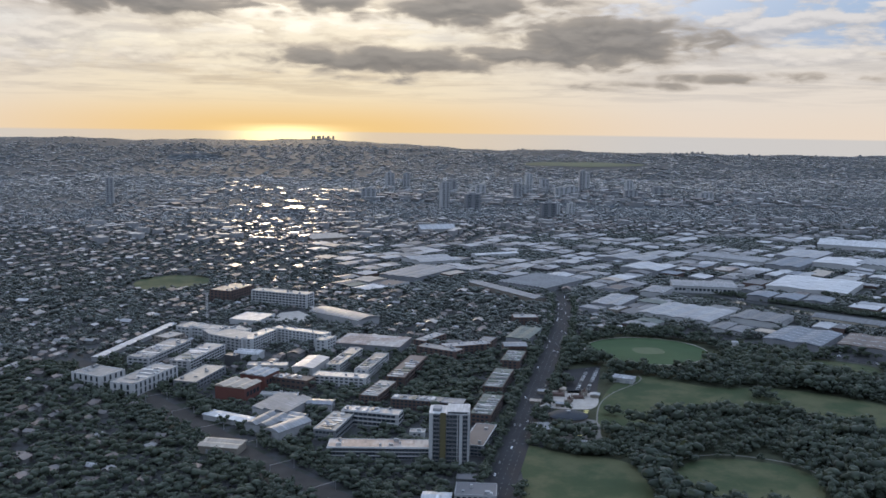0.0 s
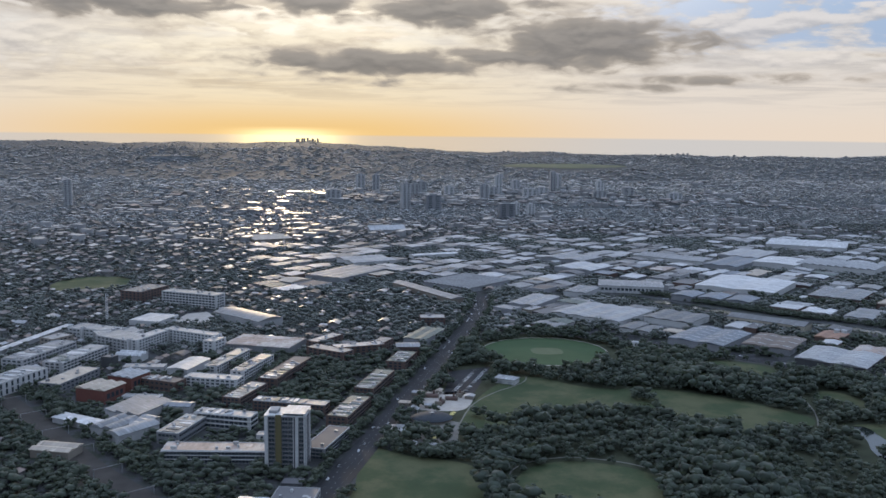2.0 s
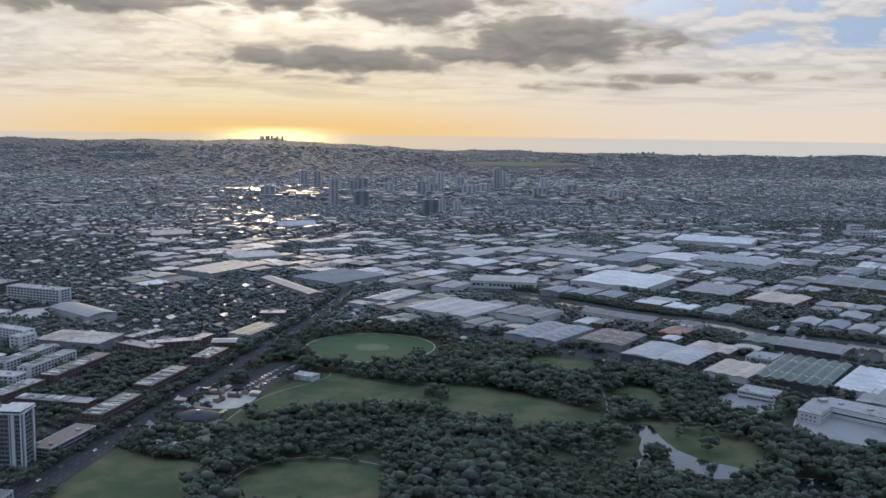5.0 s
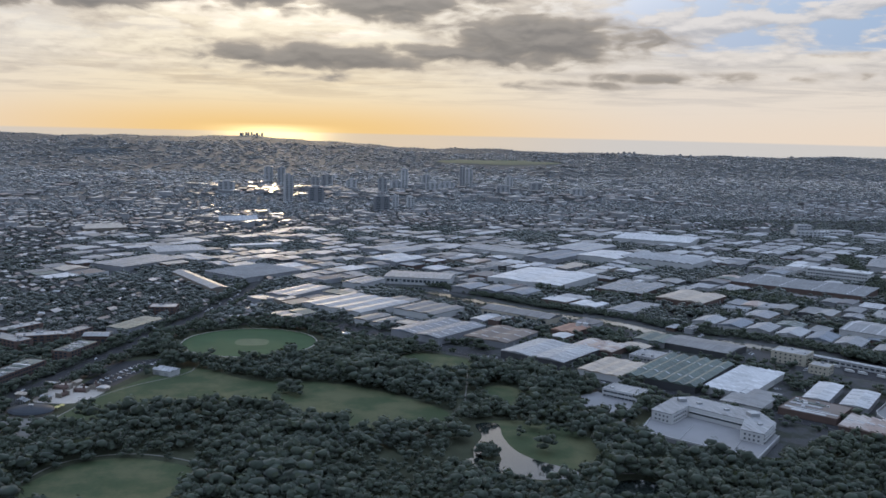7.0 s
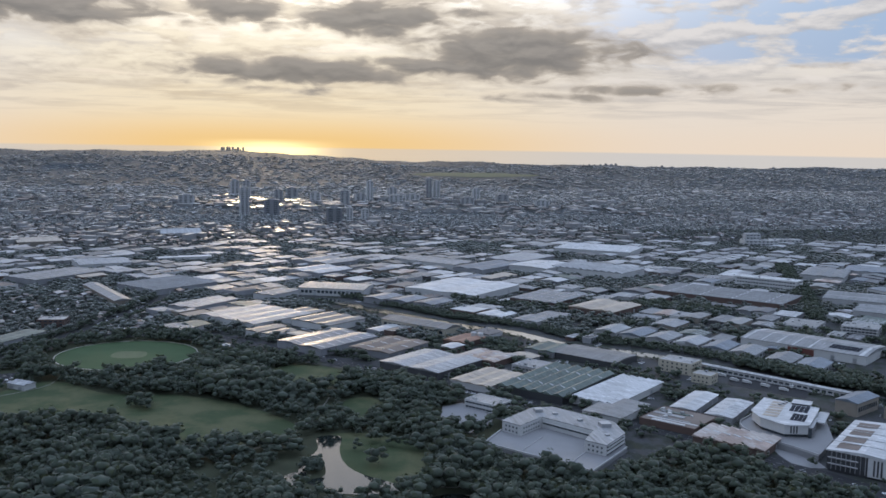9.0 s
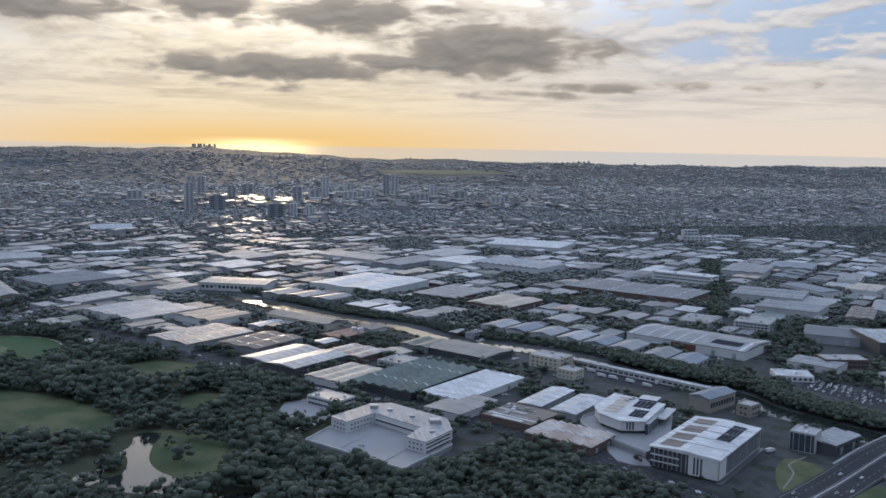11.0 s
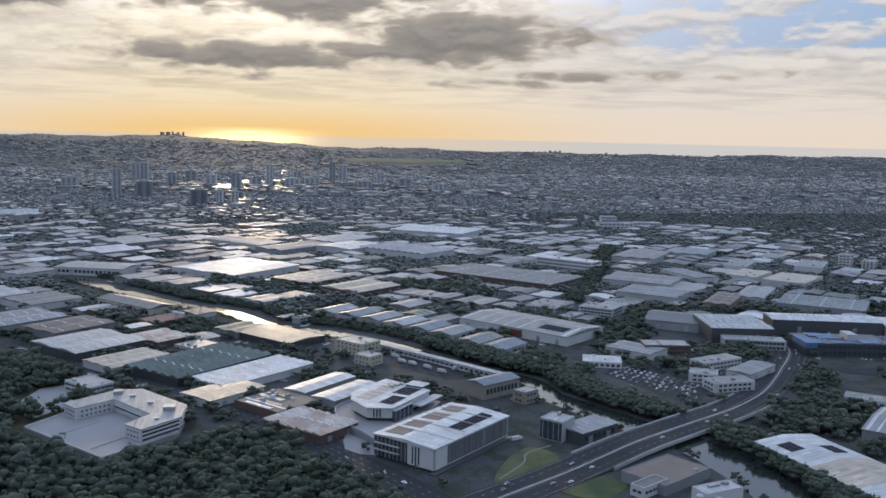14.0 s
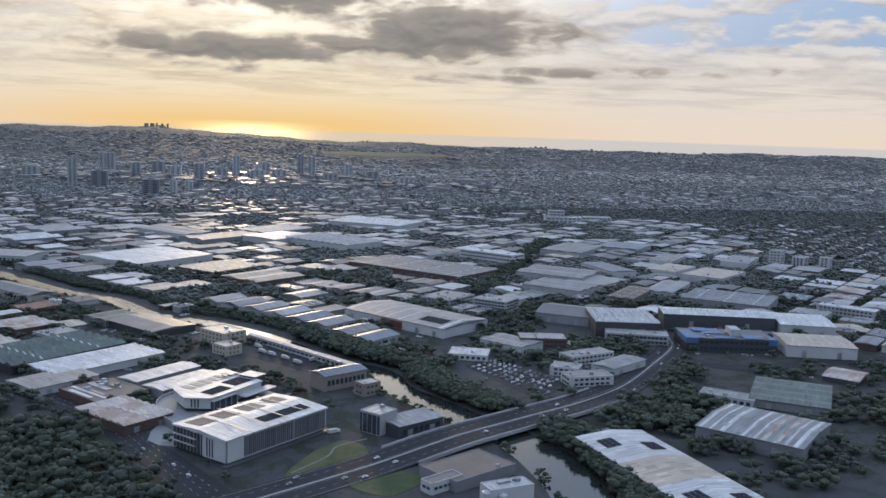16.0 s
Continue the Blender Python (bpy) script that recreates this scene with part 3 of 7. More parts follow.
def crest(x):
    """Height of the coastal ridge along its length."""
    h = 40 + 36 * ease(x, 1250, 100)
    h += 4 * math.sin(x * 0.004 + 1.0) + 3 * math.sin(x * 0.011) + 2.0 * math.sin(x * 0.031 + 2)
    return h - 10 * ease(abs(x - 1750), 350, 0)


def crest_y(x):
    return 4740 - 520 * ease(x, 900, 2600)


def lie(x, y):
    """Height of the ground: flat near by, rising to the ridge above the coast."""
    cy = crest_y(x)
    up = ease(y, 2300, cy) * crest(x)
    if y > cy:
        up = crest(x) * ease(y, cy + 150, cy)
    roll = 2.2 * ease(y, 1700, 2600) * (math.sin(x * 0.006 + y * 0.004) + 0.6 * math.sin(x * 0.013 - y * 0.009))
    return up + roll * (1 if y < cy - 200 else 0.3)

# ---------------------------------------------------------------- ground, water, roads
def build_ground():
    xs = list(range(-2600, 5200, 65))
    ys = list(range(-1500, 1500, 150)) + list(range(1500, 4950, 45)) + [4960, 4990]
    verts = [(x, y, lie(x, y) if y < crest_y(x) + 150 else -4.0) for y in ys for x in xs]
    k = len(xs)
    faces = [(j * k + i, j * k + i + 1, (j + 1) * k + i + 1, (j + 1) * k + i) for j in range(len(ys) - 1) for i in range(k - 1)]
    me = bpy.data.meshes.new("ground")
    me.from_pydata(verts, [], faces)
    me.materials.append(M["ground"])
    for p in me.polygons:
        p.use_smooth = True
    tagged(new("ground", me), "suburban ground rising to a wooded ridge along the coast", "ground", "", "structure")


build_ground()
MAIN_ROAD = [(60, 298), (93, 386), (167, 578), (219, 710), (245, 789), (262, 850)]
STREET = [(300, 690), (385, 600), (442, 533), (500, 474), (553, 413), (581, 363), (604, 320), (634, 262)]
HIGHWAY = smooth([(540, 252), (590, 286), (630, 311), (665, 333), (704, 357), (740, 378), (770, 396), (806, 428), (842, 470), (875, 515), (884, 560)], 6, False)
CANAL = smooth([(395, 835), (435, 776), (490, 704), (527, 672), (557, 622), (597, 590), (630, 552), (665, 492), (688, 465), (693, 432), (715, 385), (732, 347), (737, 300), (728, 240)], 6, False)
RAIL = [(-140, 640), (-52, 503), (-11, 432), (22, 384), (70, 300)]
RING = smooth([(884, 560), (874, 510), (866, 478), (884, 460), (930, 462), (1000, 470)], 6, False)
strip("water", "dark canal reflecting the bright sky", "canal", CANAL, lambda s: 13 + 6 * ease(s, 0.5, 0.6) - 5 * ease(abs(s - 0.62), 0.16, 0.0) + 6 * ease(s, 0.78, 0.9), 0.06, "water")
strip("road", "asphalt main road beside the park", "road", smooth(MAIN_ROAD, 6, False), 13, 0.15, "asphalt")
strip("road", "asphalt street between the school and the offices", "road", smooth(STREET, 6, False), 15, 0.11, "asphalt")
strip("road", "asphalt highway curving past the car yard", "road", HIGHWAY, 21, 0.12, "asphalt",
      lambda s: 2.3 * ease(s, 0.28, 0.42) * ease(s, 0.72, 0.56))
strip("road", "asphalt roundabout approach road", "road", RING, 12, 0.13, "asphalt")
strip("road", "railway cutting with dark ballast", "railway", smooth(RAIL, 6, False), 11, 0.09, "ballast")


def markings(name, line, offset, z, dash, gap, wide=0.22, lift=None):
    """Painted lane lines along a road."""
    bm = bmesh.new()
    dense, run = [], 0.0
    for (x0, y0), (x1, y1) in zip(line, line[1:]):
        n = max(1, int(math.hypot(x1 - x0, y1 - y0)))
        dense += [(x0 + (x1 - x0) * i / n, y0 + (y1 - y0) * i / n) for i in range(n)]
    k = len(dense)
    for i in range(0, k - 2, 1):
        run = i % (dash + gap)
        if run >= dash:
            continue
        (x0, y0), (x1, y1) = dense[i], dense[i + 1]
        d = math.hypot(x1 - x0, y1 - y0) or 1
        nx, ny = -(y1 - y0) / d, (x1 - x0) / d
        zz = z + (lift(i / k) if lift else 0)
        pts = [(x0 + nx * (offset + o), y0 + ny * (offset + o), zz) for o in (-wide / 2, wide / 2)] + [(x1 + nx * (offset + o), y1 + ny * (offset + o), zz) for o in (wide / 2, -wide / 2)]
        v = [bm.verts.new(p) for p in pts]
        bm.faces.new(v[::-1])
    tagged(part(name, bm, "paint"), "painted white lane lines on the asphalt", "road marking", "", "structure")


def hump(s):
    return 2.3 * ease(s, 0.28, 0.42) * ease(s, 0.72, 0.56)


for off in (-3.2, 0.0, 3.2):
    markings("road_marking", smooth(MAIN_ROAD, 6, False), off, 0.165, 2, 4, 0.13)
for off in (-3.4, 0.0, 3.4):
    markings("road_marking", smooth(STREET, 6, False), off, 0.125, 2, 3)
for off in (-6.0, 6.0):
    markings("road_marking", HIGHWAY, off, 0.14, 2, 3, 0.22, hump)
for off in (-9.4, -1.1, 1.1, 9.4):
    markings("road_marking", HIGHWAY, off, 0.14, 60, 0, 0.22, hump)


def build_bridge():
    t = thing("road_bridge", "low concrete road bridge crossing the canal", "bridge", 0, 0)
    k = len(HIGHWAY)
    seg = HIGHWAY[int(0.34 * k):int(0.68 * k)]
    for off in (-10.9, 10.9):
        bm = bmesh.new()
        last = None
        for i, (x, y) in enumerate(seg):
            a, b = seg[max(i - 1, 0)], seg[min(i + 1, len(seg) - 1)]
            d = math.hypot(b[0] - a[0], b[1] - a[1])
            nx, ny = -(b[1] - a[1]) / d, (b[0] - a[0]) / d
            top = hump(0.34 + 0.34 * i / len(seg)) + 0.75
            row = [bm.verts.new((x + nx * (off + o), y + ny * (off + o), z)) for o, z in ((-0.2, top - 1.6), (-0.2, top), (0.2, top), (0.2, top - 1.6))]
            if last:
                for j in range(4):
                    bm.faces.new((last[j], last[(j + 1) % 4], row[(j + 1) % 4], row[j]))
            last = row
        bmesh.ops.recalc_face_normals(bm, faces=bm.faces)
        part("parapet", bm, "concrete", t)
    for s in (0.44, 0.5, 0.56):
        x, y = HIGHWAY[int(s * k)]
        part("pier", box(-9, 9, -0.6, 0.6, -0.5, hump(s) - 0.1), "concrete", t).matrix_basis = pose(x, y, 0, 0, 0, 120)


build_bridge()
strip("median", "low concrete median along the highway", "kerb", HIGHWAY, 0.5, 0.34, "concrete", hump)
BIG_LAWN = [(168, 460), (180, 505), (222, 561), (262, 530), (303, 521), (340, 492), (362, 452), (320, 430), (275, 462), (225, 478), (195, 462)]
LAWN_1 = [(88, 345), (104, 385), (115, 440), (135, 427), (160, 413), (163, 390), (150, 350), (110, 335)]
LAWN_2 = [(172, 372), (186, 402), (210, 410), (238, 395), (242, 374), (225, 350), (190, 350)]
POND = [(372, 438), (383, 438), (381, 418), (382, 400), (388, 386), (402, 370), (394, 362), (376, 366), (362, 383), (363, 402), (371, 420)]
POND_LAWN = [(378, 441), (396, 441), (414, 430), (424, 402), (414, 378), (402, 368), (386, 378), (377, 400), (377, 420)]
COURT = [(448, 413), (461, 431), (482, 448), (493, 448), (515, 418), (513, 397), (486, 369)]
sheet("woodland_floor", "dark leaf litter under the park's trees", "ground", [(70, 300), (105, 380), (178, 566), (214, 664), (258, 684), (306, 660), (396, 568), (436, 520), (466, 455), (500, 366), (556, 392), (596, 318), (618, 262), (300, 238)], 0.03, "litter", closed=False)
LAWNS = []
for nm, lab, pts, mt, zz in (("lawn", "wide mown lawn on the park's rise", BIG_LAWN, "grass", 0.10), ("lawn", "mown lawn beside the main road", LAWN_1, "grass", 0.10),
                             ("lawn", "small mown lawn ringed by a path", LAWN_2, "grass", 0.10), ("lawn", "rough grass beside the pond", POND_LAWN, "grass", 0.07),
                             ("lawn", "rough grass clearing among the trees", [(352, 575), (369, 585), (395, 565), (387, 534), (367, 530), (351, 550)], "grass", 0.09),
                             ("lawn", "rough grass clearing beside the street", [(390, 500), (405, 504), (412, 482), (396, 463), (386, 472)], "grass", 0.09),
                             ("lawn", "grass verge beside the office block", [(634, 326), (644, 349), (658, 363), (667, 352), (660, 340)], "grass", 0.10),
                             ("pond", "still park pond with a wooded islet", POND, "water", 0.11),
                             ("pond", "narrow arm of the pond", [(353, 383), (360, 392), (366, 384), (360, 374)], "water", 0.09),
                             ("pond", "small pond at the park's edge", [(408, 352), (424, 358), (434, 345), (420, 330), (405, 338)], "water", 0.11)):
    LAWNS.append(sheet(nm, lab, nm, pts, zz, mt)[1])
sheet("islet", "overgrown islet in the park pond", "ground", [(365, 384), (366, 400), (370, 410), (373, 400), (372, 386)], 0.16, "litter")
OVAL = [(258 + 44 * math.cos(a * math.pi / 12), 627 + 41 * math.sin(a * math.pi / 12)) for a in range(24)]
LAWNS.append(sheet("sports_oval", "round green cricket oval with a boundary fence", "sports field", OVAL, 0.10, "oval")[1])
sheet("pitch", "pale worn cricket pitch on the oval", "pitch", [(250, 619), (268, 617), (269, 633), (251, 635)], 0.115, "dry")
FAR_OVAL = [(-113 + 38 * math.cos(a * math.pi / 12), 952 + 46 * math.sin(a * math.pi / 12)) for a in range(24)]
LAWNS.append(sheet("sports_oval", "pale green playing field among houses", "sports field", FAR_OVAL, 0.10, "grass")[1])
PATHS = [smooth(p, 6, False) for p in ([(158, 433), (162, 452), (167, 470), (175, 492), (184, 510), (198, 527), (216, 542), (225, 553), (227, 562)], [(110, 436), (120, 456), (134, 488)], [(391, 546), (378, 491), (369, 463), (353, 435), (338, 422)],
                                       [(168, 375), (183, 407), (212, 415), (242, 398), (248, 370)], [(398, 362), (410, 372), (425, 365), (445, 378)],
                                       [(636, 330), (650, 345), (655, 356), (668, 364)])]
for p in PATHS:
    strip("path", "pale gravel footpath through the park", "path", p, 0.8, 0.13, "gravel")
ring = [(258 + 44.6 * math.cos(a * math.pi / 36), 627 + 41.6 * math.sin(a * math.pi / 36)) for a in range(73)]
strip("path", "pale boundary edging round the oval", "path", ring, 0.7, 0.14, "sand")
# paved car park and forecourts by the main road
sheet("car_park", "asphalt car park under trees", "car park", [(168, 528), (186, 526), (210, 588), (182, 580)], 0.08, "asphalt", closed=False)
sheet("plaza", "pale sandstone square round the old kilns", "plaza", [(156, 534), (170, 533), (184, 528), (182, 511), (174, 497), (163, 496), (150, 501), (152, 516)], 0.08, "sand")
sheet("plaza", "pale paved garden court with beds", "plaza", [(146, 478), (168, 475), (163, 452), (159, 434), (146, 436), (140, 450)], 0.085, "gravel")
sheet("car_yard", "asphalt yard packed with parked cars", "car park", [(735, 474), (750, 490), (781, 434), (756, 410)], 0.08, "asphalt", closed=False)
sheet("yard", "asphalt yard before the sheds", "car park", [(620, 505), (650, 470), (668, 488), (634, 530)], 0.08, "asphalt", closed=False)
sheet("street_island", "planted traffic island", "verge", [(655, 318), (672, 328), (683, 318), (668, 304)], 0.10, "grass")


def build_sea():
    bm = bmesh.new()
    prism(bm, [(-2600, 4400), (5200, 3600), (5200, 6500), (-2600, 6500)], -3.0, -1.5)
    tagged(part("water", bm, material("sea", (0.16, 0.17, 0.17), 0.35, 0.15, 0.004, 0.02)), "grey open sea behind the ridge", "sea", "", "structure")


build_sea()

# ---------------------------------------------------------------- the park and its buildings
warehouse("pavilion", "pale grandstand pavilion beside the oval", 212, 549, -35, 13, 8, 3.2, "white", "r_pale", "gable", 2, 0.8, category="pavilion")


def build_dome_hall():
    """Low oval hall under a shallow slate-coloured dome, with a drum wall and a small lantern."""
    t = thing("dome_hall", "low oval hall with a dark slate dome", "hall", 154, 481, 0, -8)
    claim(154, 481, -8, 24, 20)
    ring = [(math.cos(k * math.pi / 16), math.sin(k * math.pi / 16)) for k in range(32)]
    bm = bmesh.new()
    prism(bm, [(10.4 * c, 8.6 * q) for c, q in ring], -0.3, 1.6)
    part("wall", bm, "tanbrick", t)
    bm = bmesh.new()
    rows = [[bm.verts.new((11.2 * f * c, 9.3 * f * q, z)) for c, q in ring] for f, z in ((1.0, 1.45), (1.0, 1.7), (0.86, 2.5), (0.62, 3.2), (0.32, 3.7), (0.12, 3.85))]
    for r0, r1 in zip(rows, rows[1:]):
        for k in range(32):
            bm.faces.new((r0[k], r0[(k + 1) % 32], r1[(k + 1) % 32], r1[k]))
    bm.faces.new(rows[-1])
    part("roof", bm, "dome", t)
    bm = bmesh.new()
    prism(bm, [(1.3 * c, 1.1 * q) for c, q in ring[::4]], 3.7, 4.5)
    part("lantern", bm, "steel", t)


def build_tent(x, y, rot, w, d, peaks):
    """Open pavilion under a white canopy drawn up to peaks on masts."""
    t = thing("tent_pavilion", "white canopy pavilion with drawn-up peaks", "pavilion", x, y, 0, rot)
    claim(x, y, rot, w, d)
    bm = bmesh.new()
    nx, ny = 12, 6
    grid = []
    for j in range(ny + 1):
        row = []
        for i in range(nx + 1):
            u, v = i / nx, j / ny
            z = 2.0 + 0.25 * math.sin(math.pi * v)
            for p in peaks:
                z = max(z, 4.4 - 2.4 * math.sqrt(((u - p) * w / 4.2) ** 2 + ((v - 0.5) * d / 4.2) ** 2) ** 0.7)
            row.append(bm.verts.new(((u - 0.5) * w, (v - 0.5) * d, z)))
        grid.append(row)
    for r0, r1 in zip(grid, grid[1:]):
        for i in range(nx):
            bm.faces.new((r0[i], r0[i + 1], r1[i + 1], r1[i]))
    bmesh.ops.solidify(bm, geom=bm.faces[:], thickness=0.08)
    part("canopy", bm, "r_white", t)
    for px in (-w / 2 + 0.4, 0, w / 2 - 0.4):
        for py in (-d / 2 + 0.4, d / 2 - 0.4):
            part("mast", box(px - 0.1, px + 0.1, py - 0.1, py + 0.1, -0.2, 2.1), "steel", t)
    for p in peaks:
        part("mast", box((p - 0.5) * w - 0.1, (p - 0.5) * w + 0.1, -0.1, 0.1, -0.2, 4.5), "steel", t)


build_dome_hall()
build_tent(135, 464, -10, 11, 12, (0.3, 0.72))
build_tent(146, 497, -30, 7, 4, (0.5,))


def build_kiln(x, y, rot, w, d):
    """Old brick kiln: a long vaulted body between end walls, with a chimney stump."""
    t = thing("brick_kiln", "old vaulted brick kiln on the square", "kiln", x, y, 0, rot, "old kilns")
    claim(x, y, rot, w, d, 0.5)
    bm = bmesh.new()
    profile(bm, [(-d / 2, -0.2), (d / 2, -0.2), (d / 2, 1.2)] + [(d / 2 * math.cos(k * math.pi / 8), 1.2 + 0.9 * math.sin(k * math.pi / 8)) for k in range(1, 8)] + [(-d / 2, 1.2)], -w / 2, w / 2)
    part("vault", bm, "brick", t)
    for px in (-w / 2, w / 2):
        part("end_wall", box(px - 0.3, px + 0.3, -d / 2 - 0.4, d / 2 + 0.4, -0.2, 2.5), "tanbrick", t)
    bm = bmesh.new()
    bmesh.ops.create_cone(bm, segments=12, radius1=0.7, radius2=0.5, depth=2.2, cap_ends=True)
    part("chimney", bm, "brick", t).matrix_basis = pose(w * 0.2, 0, 2.9)


for kiln in ((160, 524, -12, 9, 4), (171, 517, -12, 7, 3.4), (163, 509, 60, 6, 3), (177, 523, 70, 5, 3)):
    build_kiln(*kiln)
# garden beds and hedges of the court
for x, y, rot, w, d in ((150, 470, -8, 6, 5), (160, 467, -8, 5, 6), (148, 458, 10, 5, 6), (158, 455, -8, 5, 5), (147, 444, 0, 6, 4), (156, 442, 5, 4, 5)):
    t = thing("garden_bed", "clipped dark green garden bed", "garden bed", x, y, 0, rot, "beds of the garden court")
    bm = bmesh.new()
    k = 14
    outline = [(w / 2 * math.cos(i * math.tau / k) * rng.uniform(0.85, 1.1), d / 2 * math.sin(i * math.tau / k) * rng.uniform(0.85, 1.1)) for i in range(k)]
    prism(bm, outline, -0.1, 0.25)
    part("soil", bm, "litter", t)
    bm = bmesh.new()
    rows = [[bm.verts.new((px * f, py * f, z + rng.uniform(-0.1, 0.1))) for px, py in outline] for f, z in ((0.94, 0.2), (0.9, 0.8), (0.6, 1.1))]
    for r0, r1 in zip(rows, rows[1:]):
        for i in range(k):
            bm.faces.new((r0[i], r0[(i + 1) % k], r1[(i + 1) % k], r1[i]))
    bm.faces.new(rows[-1])
    part("hedge", bm, "leaf_one", t)
for i, (x, y) in enumerate(((148.5, 451.5), (150, 448), (149, 454), (167, 488), (165.5, 485))):
    t = thing("sunshade", "yellow canvas sunshade on a pole", "umbrella", x, y, 0, 0, "sunshades by the kiosk")
    bm = bmesh.new()
    bmesh.ops.create_cone(bm, segments=8, radius1=1.5, radius2=0.1, depth=0.7, cap_ends=True)
    part("canopy", bm, "yellow", t).matrix_basis = pose(0, 0, 1.9)
    part("pole", box(-0.05, 0.05, -0.05, 0.05, 0, 1.7), "steel", t)

# school with a walled deck
bm = bmesh.new()
line = COURT
area = sum(a[0] * b[1] - b[0] * a[1] for a, b in zip(line, line[1:] + line[:1]))
prism(bm, line if area > 0 else line[::-1], -0.3, 2.0)
deck = tagged(part("parking_deck", bm, "court"), "broad pale concrete deck in front of the office block", "deck")


def edge_wall(parent, a, b, z0, z1, mat="court", wide=0.35):
    """A low wall between two plan points."""
    L = math.hypot(b[0] - a[0], b[1] - a[1])
    part("edge_wall", box(0, L, -wide, 0, z0, z1), mat, parent).matrix_basis = pose(a[0], a[1], 0, 0, 0, math.degrees(math.atan2(b[1] - a[1], b[0] - a[0])))


for a, b in ((COURT[0], COURT[1]), (COURT[6], COURT[0]), (COURT[5], COURT[6]), ((463, 400), (478, 418)), ((480, 381), (498, 402))):
    edge_wall(deck, a, b, 1.9, 2.75 if a in COURT else 2.35, "white" if a in COURT else "concrete", 0.35 if a in COURT else 0.2)
claim(480, 412, -48, 60, 44)


RING_PLAN = [(461.3, 430), (481.6, 448.6), (492.8, 449), (514.8, 420), (513.5, 402.5), (498.8, 387.2), (491.4, 395.6), (500.3, 408.7), (482.3, 432.9), (468, 420.6)]


def build_ring_office():
    """White offices folded round three sides of the deck, with two rows of windows."""
    plan = RING_PLAN
    t = thing("ring_office", "white offices folded round a concrete deck", "office building", 490, 420)
    area = sum(a[0] * b[1] - b[0] * a[1] for a, b in zip(plan, plan[1:] + plan[:1]))
    plan = [(px - 490, py - 420) for px, py in (plan if area > 0 else plan[::-1])]
    bm = bmesh.new()
    prism(bm, plan, 1.5, 7.0)
    part("wall", bm, "white", t)
    bm = bmesh.new()
    mx, my = sum(p[0] for p in plan) / len(plan), sum(p[1] for p in plan) / len(plan)
    prism(bm, [(mx + (px - mx) * 1.012, my + (py - my) * 1.012) for px, py in plan], 7.0, 7.4)
    part("roof", bm, "r_pale", t)
    for (ax, ay), (bx, by) in zip(plan, plan[1:] + plan[:1]):
        L = math.hypot(bx - ax, by - ay)
        dx, dy = (bx - ax) / L, (by - ay) / L
        if -dx > 0.12:
            continue
        turn = math.degrees(math.atan2(dy, dx))
        if L > 20 or ax > 20 or bx > 20:
            # ribbon windows with a sun shelf over each
            for level in ((4.4,) if 25 < L < 40 and ax < 15 else (2.6, 4.4, 6.0)):
                part("ribbon_window", box(-L / 2 + 0.8, L / 2 - 0.8, -0.07, 0.05, -0.5, 0.5), "glass", t).matrix_basis = pose((ax + bx) / 2, (ay + by) / 2, level, 0, 0, turn)
                part("sun_shelf", box(-L / 2 + 0.5, L / 2 - 0.5, -0.7, 0.05, 0.55, 0.75), "white", t).matrix_basis = pose((ax + bx) / 2, (ay + by) / 2, level, 0, 0, turn)
            continue
        k = max(1, int((L - 1.6) / 2.2))
        for level in (3.3, 5.4):
            for i in range(k):
                s = L / 2 + (i - (k - 1) / 2) * 2.2
                framed_window(t, 1.0, 1.0, pose(ax + dx * s, ay + dy * s, level, 0, 0, turn))
    for px, py, w, d, h in ((-7, 22, 4, 4, 1.6), (18, -6, 5, 5, 1.8), (0, 16, 2.5, 2, 0.9), (9, 4, 2.5, 2, 0.9), (14, -20, 2, 2, 0.8)):
        part("roof_unit", box(px - w / 2, px + w / 2, py - d / 2, py + d / 2, 7.4, 7.4 + h), "steel", t)


build_ring_office()
flat_block("office_house", "small white office with a ribbon window", 465, 475, -48, 21, 14, 5, "white", "r_pale", 2, 2.2, 1.9, 1.0, "flr", 2)
sheet("forecourt", "pale concrete forecourt", "car park", [(433, 446), (441, 480), (453, 486), (466, 464), (459, 445), (448, 432)], 0.6, "court", closed=False)
claim(450, 460, -48, 36, 40, 0)

